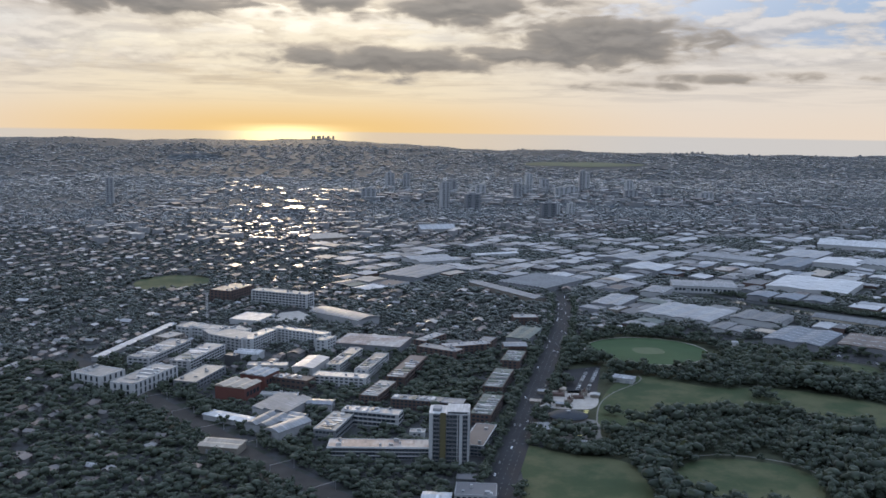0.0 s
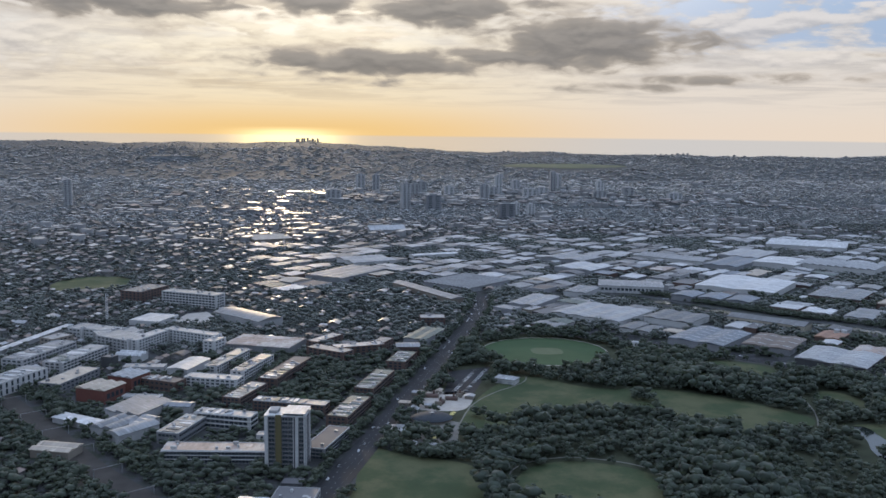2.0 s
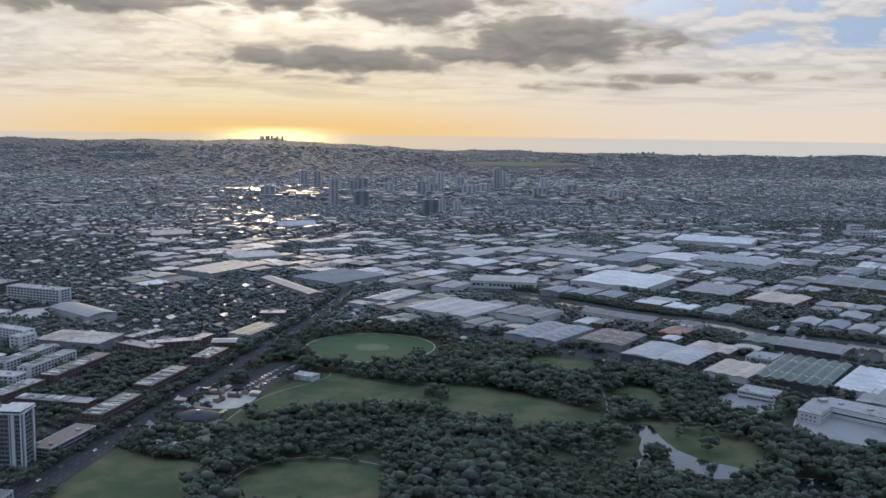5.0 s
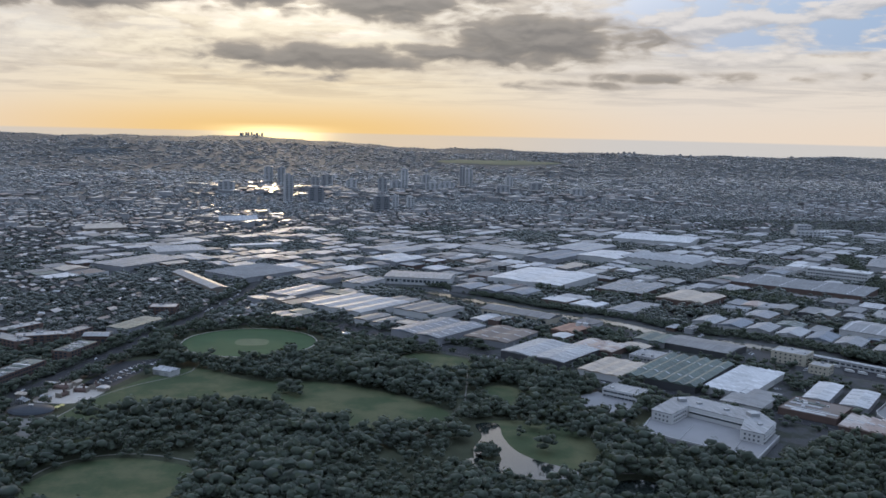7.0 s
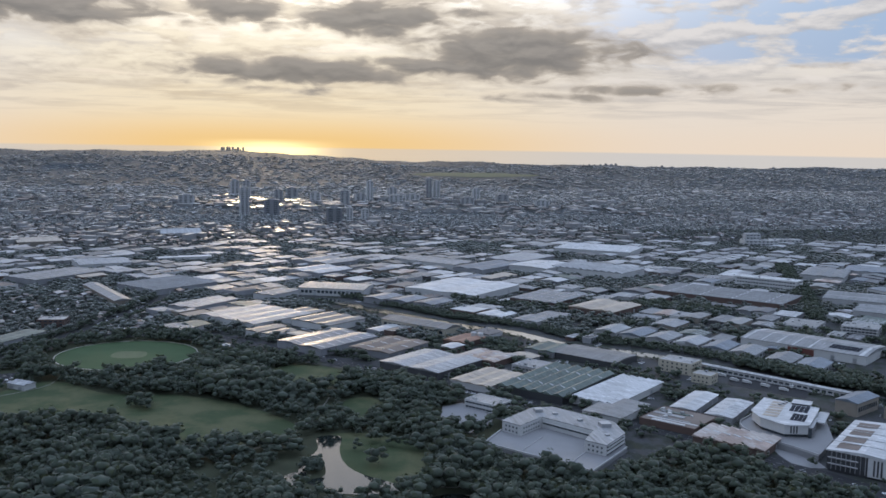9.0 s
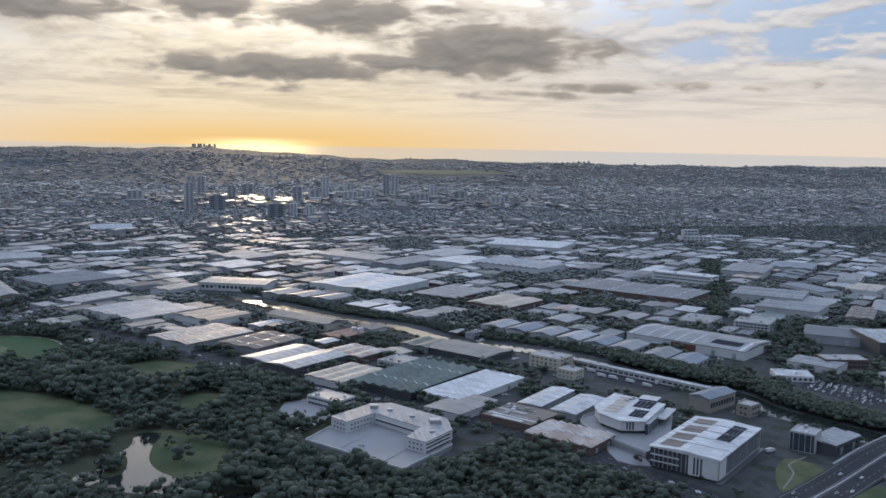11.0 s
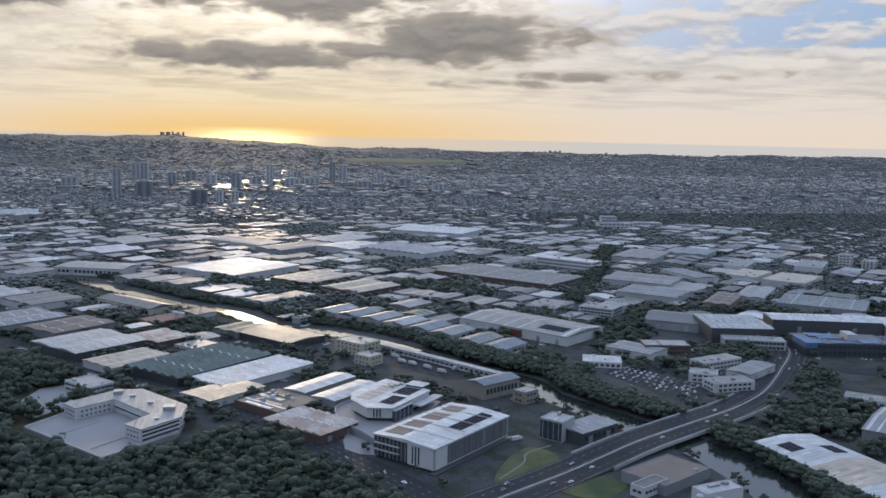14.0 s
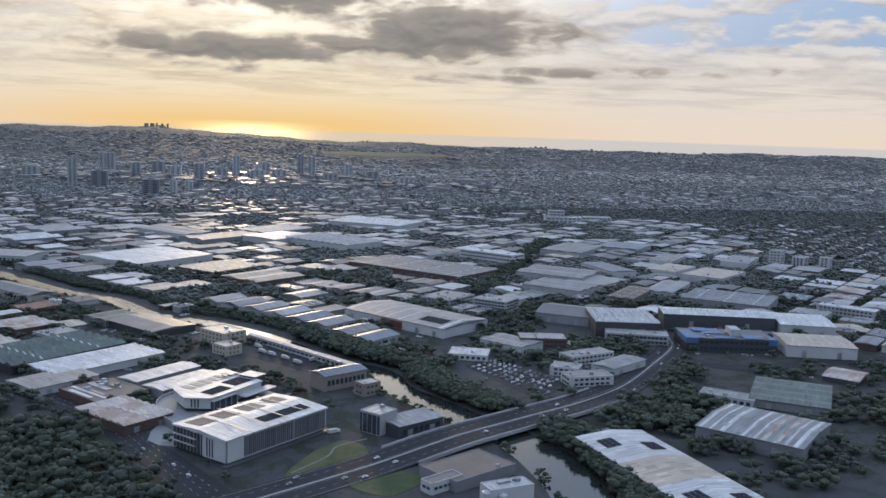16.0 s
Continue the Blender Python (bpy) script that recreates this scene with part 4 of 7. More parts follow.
# ---------------------------------------------------------------- west side, along the main road
def build_tower():
    x, y, rot, w, d, h, n = 77, 426, -13, 19, 13, 24.5, 12
    t = thing("apartment_tower", "white and ochre apartment tower with glazed bays", "apartment building", x, y, 0, rot)
    claim(x, y, rot, w, d)
    part("core", box(-w / 2 + 0.3, w / 2 - 0.3, -d / 2 + 0.3, d / 2 - 0.3, -0.5, h), "dark", t)
    part("ochre_strip", box(-4.3, -1.5, -d / 2 - 0.35, -d / 2 + 0.2, 0, h + 0.8), "ochre", t, "ochre panelled strip")
    for px, pw in ((-8.6, 1.6), (4.0, 0.35), (5.6, 1.5), (9.1, 0.5)):
        part("pier", box(px - pw / 2, px + pw / 2, -d / 2 - 0.3, -d / 2 + 0.3, 0, h + 0.3), "white", t)
    for px in (-w / 2 + 0.1, w / 2 - 0.1):
        for py in (-d / 2 + 2.2, d / 2 - 2.2):
            part("pier", box(px - 0.3, px + 0.3, py - 0.7, py + 0.7, 0, h), "white", t)
    st = h / n
    for i in range(n):
        part("floor_slab", box(-w / 2, w / 2, -d / 2 - 0.1, d / 2, i * st + st - 0.22, i * st + st - 0.08), "grey", t)
        for cx, cw in ((-6.2, 2.9), (0.1, 2.6), (2.8, 2.0), (7.7, 2.2)):
            framed_window(t, cw, st * 0.62, pose(cx, -d / 2 + 0.27, i * st + st * 0.45))
        for py in (-1.6, 1.6):
            framed_window(t, 2.2, st * 0.62, pose(w / 2 - 0.27, py, i * st + st * 0.45, 0, 0, 90))
    part("roof", box(-w / 2 - 0.2, w / 2 + 0.2, -d / 2 - 0.2, d / 2 + 0.2, h + 0.02, h + 0.5), "r_white", t)
    part("plant_room", box(-8.0, -4.0, -3.5, 3, h + 0.5, h + 1.9), "concrete", t)
    part("top_glazing", box(-0.8, 8.6, -d / 2 + 0.4, d / 2 - 0.4, h + 0.5, h + 1.3), "glass", t)
    part("top_roof", box(-1.2, 9.6, -d / 2 - 0.2, d / 2, h + 1.3, h + 1.6), "r_white", t)


build_tower()
flat_block("apartment_block", "long low white apartment block with a brown roof", 44, 436, -9, 50, 12, 6, "grey", "r_rust", 3, 1.6, 1.35, 1.4, "flr", 9, parapet="white", bands="white")
flat_block("apartment_block", "grey apartment block beside the tower", 96, 445, 66, 34, 11, 5.5, "grey", "r_brown", 3, 1.8, 1.5, 1.1, "flr", 3, parapet="white")
for x, y, rot, w, d, h in ((110, 492, 67, 40, 12, 6.5), (129, 545, 67, 44, 12, 6.5), (152, 600, 67, 30, 13, 6)):
    flat_block("terrace_row", "terrace of brick flats with a green-grey banded roof", x, y, rot, w, d, h, "brick", "r_green", 3, 2.4, 1.5, 1.1, "flr", 4, group="terraces along the main road", steps=12)
warehouse("corner_block", "brick corner block with a white pitched roof", 160, 630, -5, 16, 12, 6.5, "brick", "r_pale", "gable", 1, 1.2, doors=0, panes=5, category="building")
warehouse("corner_shed", "green-grey roofed shop row", 178, 672, 60, 40, 17, 5, "grey", "r_green", "gable", 2)
flat_block("flats_row", "brick flats row with a grey roof", 76, 577, 67, 56, 12, 7, "brick", "r_brown", 3, 2.4, 1.5, 1.1, "flr", 5, group="flats rows", steps=8)
flat_block("flats_row", "brick flats row with a pale roof", 53, 532, 64, 34, 11, 6, "brick", "r_flat", 3, 2.4, 1.5, 1.1, "flr", 4, group="flats rows", steps=8)
flat_block("flats_row", "flats row across the courtyard with a grey roof", 79, 507, -21, 42, 9, 6, "brick", "r_grey", 3, 2.4, 1.5, 1.1, "flr", 4, group="flats rows", steps=8, parapet="concrete")
flat_block("studio_block", "white stepped studio block", 24, 474, 67, 30, 12, 6, "grey", "r_tan", 2, 2.0, 1.6, 1.2, "flr", 4, steps=6, parapet="white")
flat_block("studio_block", "white stepped studio block with dark windows", 45, 485, -23, 32, 9, 7.5, "white", "r_pale", 3, 2.6, 2.3, 1.5, "flr", 4, steps=5, bands="white")
flat_block("flats_row", "narrow flats row with a white roof", 38, 612, 67, 48, 9, 6, "white", "r_pale", 3, 2.4, 1.5, 1.1, "flr", 3, group="flats rows", steps=7)
flat_block("flats_row", "narrow flats row with stepped white ends", 55, 596, 67, 46, 9, 6, "white", "r_grey", 3, 2.4, 1.5, 1.1, "flr", 3, group="flats rows", steps=7)
flat_block("flats_row", "white flats row at the courtyard's end", 33, 564, -20, 34, 11, 6, "white", "r_pale", 3, 2.4, 1.6, 1.0, "flr", 3, group="flats rows")
warehouse("sawtooth_shed", "old workshop with a three-bay grey roof", -3, 512, 60, 29, 21, 5, "concrete", "r_grey", "saw", 3, 1.4)
warehouse("white_shed", "workshop with a bright white roof", 15, 598, 67, 30, 14, 6, "white", "r_white", "gable", 1, 1.0)
warehouse("market_hall", "broad hall with an orange-brown ribbed roof", 62, 660, -23, 48, 31, 5, "grey", "r_rust", "gable", 5, 0.7)
flat_block("brick_apartments", "brown brick apartments round a court", 106, 628, -40, 32, 12, 6, "brick", "r_flat", 3, 3.1, 1.8, 1.0, "flr", 4)
flat_block("brick_apartments", "brown brick apartments with a pale roof", 126, 637, 12, 36, 12, 6, "brick", "r_pale", 3, 3.1, 1.8, 1.0, "flr", 4)
flat_block("long_flats", "long white six-storey flats", -4, 828, -30, 56, 14, 12, "white", "r_flat", 5, 2.6, 1.9, 1.3, "flr", 4, bands="white")
warehouse("long_hall", "long hall with a pale curved roof", 46, 752, -50, 58, 24, 6, "concrete", "r_pale", "barrel", 1, 2.0)
flat_block("court_flats", "white flats wing round a courtyard", -20, 668, 62, 36, 9, 10, "white", "r_pale", 5, 2.5, 1.5, 1.0, "flr", 3)
flat_block("court_flats", "white flats wing with many windows", 10, 676, -36, 46, 9, 10, "white", "r_pale", 5, 2.5, 1.5, 1.0, "flr", 3)
warehouse("red_offices", "red-clad office block with a pale folded roof", -29, 545, 60, 18, 20, 8, "red", "r_tan", "gable", 3, 1.1, doors=0, panes=5, category="office building")
warehouse("red_offices", "red-brown office block with a pale folded roof", -17, 568, 60, 17, 17, 8.5, "red", "r_pale", "gable", 3, 1.1, doors=0, panes=5, category="office building")
flat_block("white_flats", "large white flats with vertical window bays", -86, 573, 63, 46, 16, 8, "white", "r_flat", 2, 3.4, 1.3, 3.0, "flr", 10, steps=6)
flat_block("white_flats", "large white flats beside the railway", -115, 583, -35, 24, 20, 8, "white", "r_flat", 2, 3.4, 1.3, 3.0, "flr", 4)
flat_block("long_office", "long dark-walled office with a tan roof", -54, 582, 67, 40, 15, 5, "grey", "r_tan", 2, 3.1, 1.8, 1.0, "flr", 4)
flat_block("white_hall", "low hall with a bright white flat roof", -28, 758, -25, 26, 30, 4, "white", "r_white", 0, units=0)
flat_block("court_flats", "grey flats with stepped roofs", -36, 672, -40, 36, 22, 9, "concrete", "r_flat", 4, 3.1, 1.8, 1.0, "flr", 5)
warehouse("small_factory", "workshop with a grey three-bay roof", -2, 492, -38, 19, 16, 4, "concrete", "r_pale", "gable", 3, 0.7)
flat_block("blue_service_block", "dark blue-grey service block", -36, 612, -25, 8, 7, 9, "dark", "r_dark", 0, units=1)
flat_block("low_flats", "long pale flats stepping down behind the red offices", -59, 625, 67, 50, 14, 8, "concrete", "r_flat", 4, 2.8, 1.9, 1.1, "flr", 6, steps=6, bands="white")
flat_block("low_flats", "long grey flats with cluttered roofs", -86, 643, 67, 56, 16, 7, "concrete", "r_grey", 3, 2.8, 1.9, 1.1, "flr", 9, steps=7)
flat_block("brick_flats", "dark brick flats beside the long white block", -50, 864, 60, 40, 22, 10, "brick", "r_grey", 4, 3.2, 1.8, 1.2, "flr", 7)
flat_block("brick_flats", "brown brick block with pale roof hatches", 3, 563, -30, 26, 11, 6, "brick", "r_brown", 2, 2.6, 1.6, 1.1, "flr", 4, steps=4)
warehouse("platform_roof", "long narrow pale roof along the tracks", -108, 690, 70, 112, 6, 3, "concrete", "r_white", "gable", 1, 0.5, doors=0)
sheet("yard", "bare sandy building ground", "yard", [(-14, 752), (-6, 790), (10, 796), (26, 760), (14, 748)], 0.08, "sand", closed=False)
claim(4, 772, 60, 40, 36, 0)
flat_block("low_flats", "pale flats with terraces", -50, 700, -30, 46, 14, 8, "white", "r_flat", 3, 2.8, 1.6, 1.0, "flr", 6)
warehouse("rail_shed", "white-roofed shed beside the railway", 62, 372, -15, 12, 10, 4, "white", "r_white", "gable", 1, 1.0)
flat_block("courtyard_house", "grey villa with roof plant beside the road", 80, 376, -14, 18, 14, 5, "concrete", "r_dark", 2, 2.4, 1.4, 1.0, "flr", 5)
warehouse("brick_houses", "pale block of small houses", -32, 452, -20, 20, 12, 4, "tanbrick", "r_tan", "gable", 2, 1.0)


flat_block("court_flats", "white flats end wing on the courtyard", 27, 652, 58, 15, 9, 9.5, "white", "r_pale", 4, 2.8, 1.6, 1.0, "flr", 1)
warehouse("round_hall", "small hall with a white barrel roof", -26, 636, -20, 18, 10, 4, "white", "r_white", "barrel", 2, 1.6, doors=0)
flat_block("low_hall", "low hall with a pale flat roof", -13, 604, -8, 26, 9, 4, "concrete", "r_pale", 1, 3.0, 2.0, 1.0, "flr", 2)
flat_block("low_office", "low white office with a row of windows", -5, 537, -12, 22, 6, 3.4, "white", "r_flat", 1, 2.2, 1.3, 1.0, "flr", 1)
warehouse("rail_store", "long store with a bright white roof", -31, 498, -36, 30, 9, 3, "concrete", "r_white", "gable", 1, 0.7, doors=0)
warehouse("curved_sheds", "workshops with two curved pale roofs", -11, 486, 58, 20, 14, 4, "concrete", "r_pale", "barrel", 2, 1.6, doors=0)
warehouse("curved_sheds", "tall workshop with a curved stone-grey wall", 0, 473, 45, 24, 10, 5, "concrete", "r_pale", "barrel", 1, 1.6, doors=0)
warehouse("blue_shed", "small shed with a blue-grey roof", 18, 514, -15, 15, 9, 4.4, "concrete", "r_blue", "gable", 1, 0.9, doors=0)
flat_block("stepped_flats", "stepped grey flats with terraces", -46, 694, 25, 30, 14, 8, "concrete", "r_flat", 4, 2.9, 1.7, 1.0, "fl", 3)
flat_block("roof_lodge", "small flat-roofed block among flats", -84, 680, 55, 18, 13, 8, "tanbrick", "r_flat", 3, 2.9, 1.7, 1.0, "fl", 2)
flat_block("roof_lodge", "small pale block among flats", -72, 712, 55, 18, 14, 8, "white", "r_pale", 3, 2.9, 1.7, 1.0, "fl", 2)
flat_block("brick_apartments", "brown brick apartments behind the court", 104, 662, 50, 30, 10, 6, "brick", "r_flat", 3, 3.2, 1.8, 1.0, "fl", 3)
flat_block("brick_apartments", "brown brick apartments east of the court", 142, 646, 60, 26, 10, 6, "brick", "r_grey", 3, 3.2, 1.8, 1.0, "fl", 3)
flat_block("corner_terrace", "brick corner terrace beside the road", 192, 724, -5, 20, 14, 7, "brick", "r_flat", 3, 2.8, 1.6, 1.0, "flr", 2)
sheet("lawn", "green courtyard lawn behind the tower", "lawn", [(76, 526), (92, 538), (104, 518), (86, 508)], 0.1, "grass")
flat_block("cottage", "small white house with a flat roof", 66, 459, -14, 8, 6, 4, "white", "r_flat", 2, 2.4, 1.4, 0.9, "fl", 1)
flat_block("dark_depot", "dark flat-roofed depot beside the road", 79, 393, -14, 9, 7, 4, "dark", "r_dark", 0, units=0)


def build_crane():
    t = thing("crane_mast", "slim pale tower crane mast", "crane", -64, 758)
    bm = bmesh.new()
    for i in range(12):
        add_box(bm, -0.7, 0.7, -0.7, 0.7, i * 2.0, i * 2.0 + 0.25)
    for sx in (-0.6, 0.6):
        for sy in (-0.6, 0.6):
            add_box(bm, sx - 0.15, sx + 0.15, sy - 0.15, sy + 0.15, 0, 24)
    part("mast", bm, "white", t)


build_crane()

# ---------------------------------------------------------------- industry north of the street
W, F = warehouse, flat_block
W("factory_hall", "broad hall with a white striped roof", 450, 567, 42, 46, 46, 5, "dark", "r_pale", "gable", 2, 1.2, lights=7)
W("green_factory", "old factory with long green ridged roofs", 516, 514, 44, 66, 42, 4.6, "dark", "r_green", "gable", 6, 1.6, lights=2, vents=7)
W("tan_workshop", "workshop with a tan ridged roof", 477, 526, 42, 38, 27, 4, "white", "r_tan", "gable", 3, 0.8)
W("blue_grey_hall", "hall with a broad blue-grey roof", 390, 640, 42, 56, 42, 5, "grey", "r_blue", "gable", 2, 1.2, lights=6)
W("long_store", "long store with a pitched pale roof and columns", 463, 686, -48, 62, 20, 6, "cream", "r_grey", "gable", 1, 2.2, panes=14)
W("white_works", "works with a bright white sawtooth roof", 545, 490, 42, 62, 26, 4, "white", "r_white", "saw", 5, 0.8)
W("white_works_annex", "low flat annex with a white roof", 530, 455, 42, 34, 22, 4, "white", "r_pale", "gable", 1, 0.5)
for i, (x, y) in enumerate(((604, 653), (618, 638), (632, 623), (646, 606), (659, 589), (671, 573), (683, 549), (693, 531))):
    W("gabled_store", "store with a pale gabled roof by the canal", x, y, 42, 27, 17, 4.5, "concrete", "r_blue" if i % 3 == 1 else "r_pale", "gable", 1, 2.0, group="gabled stores along the canal", panes=4)
F("yellow_offices", "yellow-brick office house with a flat roof", 606, 541, -50, 22, 16, 7.5, "cream", "r_pale", 3, 3.2, 1.1, 1.0, "flr", 2, parapet="cream")
F("yellow_offices", "low yellow-brick annex beside the offices", 609, 513, -50, 12, 11, 5.5, "cream", "r_flat", 2, 2.6, 1.0, 0.9, "flr", 1)
W("glasshouse_shed", "narrow shed with a white roof", 578, 462, 45, 39, 13, 4.0, "grey", "r_white", "gable", 1, 0.8)
W("glasshouse_shed", "narrow shed with a streaked white roof", 590, 446, 45, 36, 14, 4.0, "grey", "r_white", "gable", 1, 0.8, lights=4)
F("rusty_works", "works with a stained dull grey roof deck", 556, 435, 40, 28, 30, 3.6, "brick", "r_brown", 0, units=9, steps=5)
W("red_brick_works", "red brick works with a rust-striped sawtooth roof", 569, 399, 42, 24, 34, 4.2, "brick", "r_rust", "saw", 7, 0.9, lights=1)
roof_strips(W("distribution_hall", "long white-roofed distribution hall with a red end", 727, 586, -52, 86, 44, 6, "white", "r_pale", "gable", 1, 2.2, lights=0, doors=6),
            86, 44, 6, 2.2, [(-0.47, 2.0, "r_white"), (-0.33, 1.0, "r_white"), (-0.2, 1.0, "r_white"), (-0.07, 1.0, "r_white"), (0.06, 1.0, "r_white"), (0.46, 2.4, "r_white")])
part("red_sign_wall", box(-9, 9, -22.25, -22.0, 0.5, 5.0), "red", bpy.data.objects["distribution_hall"], "bright red wall panel")
solar_array(bpy.data.objects["distribution_hall"], 26, -10, 7.33, 20, 10, 8, 4, 5.3)
W("old_mill", "weathered stone mill with a grey pitched roof", 664, 444, 30, 25, 12, 7.5, "tanbrick", "r_blue", "gable", 1, 1.6, doors=0, panes=10)
F("mill_annex", "low tan brick annex beside the mill", 676, 428, 30, 10, 8, 6, "tanbrick", "r_flat", 2, 2.4, 1.3, 1.0, "flr", 1)
W("pipe_gallery", "long covered conveyor gallery on posts along the canal", 649, 506, -55, 95, 4, 3.5, "concrete", "r_pale", "gable", 1, 0.5, doors=0, panes=26)


def build_headquarters():
    x, y, rot, w, d, h = 622, 369, 43, 54, 30, 9.5
    t = thing("glass_headquarters", "large modern office with white roof and louvred grey facade", "office building", x, y, 0, rot)
    claim(x, y, rot, w, d)
    part("base", box(-w / 2 + 0.6, w / 2 - 0.6, -d / 2 + 0.6, d / 2 - 0.6, -0.5, 1.2), "dark", t)
    part("wall", box(-w / 2, w / 2, -d / 2, d / 2, 1.2, h), "dark", t)
    part("white_panel", box(-w / 2 - 0.25, -w / 2 + 8.5, -d / 2 - 0.25, -d / 2 + 0.4, 1.0, h - 0.1), "white", t, "white corner panel")
    part("white_panel", box(-w / 2 - 0.25, -w / 2 + 0.4, -d / 2 - 0.25, -d / 2 + 13, 1.0, h - 0.1), "white", t, "white corner panel")
    for i in range(3):
        part("slot_window", box(-w / 2 - 0.32, -w / 2, -d / 2 + 7.0 + i * 1.5, -d / 2 + 7.8 + i * 1.5, 1.6, h - 0.8), "dark", t)
    first = None
    for i in range(42):
        m = pose(-w / 2 + 9.4 + i * (w - 10.2) / 41, -d / 2 - 0.1, 1.3)
        if first is None:
            first = part("louvre", box(-0.16, 0.16, -0.35, 0.1, 0, h - 1.6), "grey", t)
            first.matrix_basis = m
        else:
            again(first, "louvre", m, t)
    for i in range(8):
        m = pose(-w / 2 - 0.1, -d / 2 + 14 + i * 2.0, 1.3, 0, 0, -90)
        again(first, "louvre", m, t)
    for z0, z1 in ((1.0, 1.45), (h - 0.5, h)):
        part("facade_band", box(-w / 2 + 8.5, w / 2 + 0.2, -d / 2 - 0.42, -d / 2 + 0.1, z0, z1), "concrete", t)
    for px in (8.0, w / 2 - 0.3):
        part("facade_pier", box(px - 0.3, px + 0.3, -d / 2 - 0.42, -d / 2 + 0.1, 1.45, h - 0.5), "concrete", t)
    for i in range(2):
        part("balcony", box(-w / 2 - 0.9, -w / 2 + 0.1, 2, d / 2 - 0.5, 3.6 + 2.8 * i, 4.0 + 2.8 * i), "concrete", t)
    part("plinth", box(-w / 2 - 2.5, w / 2 + 1.5, -d / 2 - 2.5, -d / 2 + 0.5, -0.3, 0.55), "dark", t, "dark terrace plinth")
    bm = bmesh.new()
    profile(bm, [(-d / 2 - 0.7, h), (-d / 2 - 0.7, h + 0.5), (0, h + 1.5), (d / 2 + 0.5, h + 0.5), (d / 2 + 0.5, h)], -w / 2 - 0.7, w / 2 + 0.7)
    part("roof", bm, "r_white", t)
    for k in (1, 2, 3, 4):
        part("roof_seam", box(-w / 2 + k * w / 5 - 0.2, -w / 2 + k * w / 5 + 0.2, -d / 2, d / 2, h + 1.46, h + 1.62), "steel", t)
    solar_array(t, 9, -8.2, h + 1.02, 26, 6, 13, 4, 3.8)
    # panels that mirror the tan sky; brown colour stands in for the reflection
    for px, half in ((-19.5, 4.5), (-7.5, 4.5), (5.5, 5.0), (19.0, 4.0)):
        part("roof_deck", box(-half, half, -4.6, 4.6, 0, 0.12), "r_brown", t, "brown roof panel with a sky reflection in its colour").matrix_basis = pose(px, 7.6, h + 1.02, -3.7, 0, 0)
    # the wing with clipped corners, on a raised deck that curves round its west side
    u = thing("office_wing", "white office wing with clipped corners above a concrete deck", "office building", 607, 419, 0, 50)
    claim(607, 419, 50, 48, 34)
    claim(598, 398, 50, 40, 26)
    plan = [(20.3, 14.5), (-7.3, 15.6), (-17.3, 9.7), (-24.2, -2.8), (-18.7, -13.1), (14.3, -13.1)]
    deck = [(25, 15.5), (-1.5, 19.5), (-8.5, 21), (-15.5, 20), (-21, 16.8), (-25.5, 12.5), (-30, 6.8), (-34, 1), (-38.5, -9.8), (-44.5, -21), (-15, -24), (20, -16)]

    def ring_of(outline, scale, z0, z1, mat, nm, lab=""):
        b2 = bmesh.new()
        prism(b2, [(px * scale, py * scale) for px, py in outline], z0, z1)
        return part(nm, b2, mat, u, lab)
    ring_of(deck, 1.0, -0.5, 3.0, "court", "deck", "pale curved concrete deck")
    for p, q in zip(deck[:10], deck[1:10]):
        L = math.hypot(q[0] - p[0], q[1] - p[1])
        part("deck_parapet", box(0, L + 0.1, 0, 0.35, 2.9, 3.9), "concrete", u).matrix_basis = pose(p[0], p[1], 0, 0, 0, math.degrees(math.atan2(q[1] - p[1], q[0] - p[0])))
    ring_of(plan, 0.94, 3.0, 4.6, "glass", "glazing")
    ring_of(plan, 1.0, 4.6, 9.0, "white", "wall")
    ring_of(plan, 1.035, 9.0, 9.5, "r_white", "roof")
    for k in range(3):
        part("slot_window", box(0, 0.12, 0, 0.75, 5.0, 8.6), "dark", u).matrix_basis = pose(-22.6 + k * 0.65, -5.9 - k * 1.25, 0, 0, 0, 28)
    part("glazed_corner", box(-19, -4, -14.6, -12.9, 3.0, 8.0), "glass", u, "dark glazed bay")
    part("bay_roof", box(-19.4, -3.6, -15.0, -12.9, 8.0, 8.4), "concrete", u)
    for k in range(5):
        part("mullion", box(-18.9 + k * 3.7, -18.7 + k * 3.7, -14.75, -14.6, 3.0, 8.0), "concrete", u)
    solar_array(u, -9, -7, 9.56, 13, 7, 7, 4)
    solar_array(u, 7, -5, 9.56, 12, 9, 6, 4)
    for k in range(6):
        part("roof_deck", box(-14 + k * 5.2, -10.4 + k * 5.2, 2.5, 9.5, 9.5, 9.62), "r_tan", u, "tan roof strip")
    part("canopy", box(-2, 19, -18.0, -13.2, 6.2, 6.6), "r_white", u, "white glazed canopy")
    part("stair_block", box(14.5, 22, -9, 0, 3.0, 10.2), "dark", u, "dark stair block")
    part("stair_roof", box(14.2, 22.3, -9.3, 0.3, 10.2, 10.5), "r_white", u)
    for k in range(3):
        part("roof_unit", box(9 + k * 3, 10.6 + k * 3, 4 - k, 6 - k, 9.5, 10.3), "steel", u)
    sheet("forecourt", "pale concrete drive curving up to the deck", "car park", [(584, 393), (581.5, 382), (581.2, 371.4), (586.2, 364.8), (593.5, 362.7), (594.5, 371), (590, 383)], 0.3, "court", closed=False)


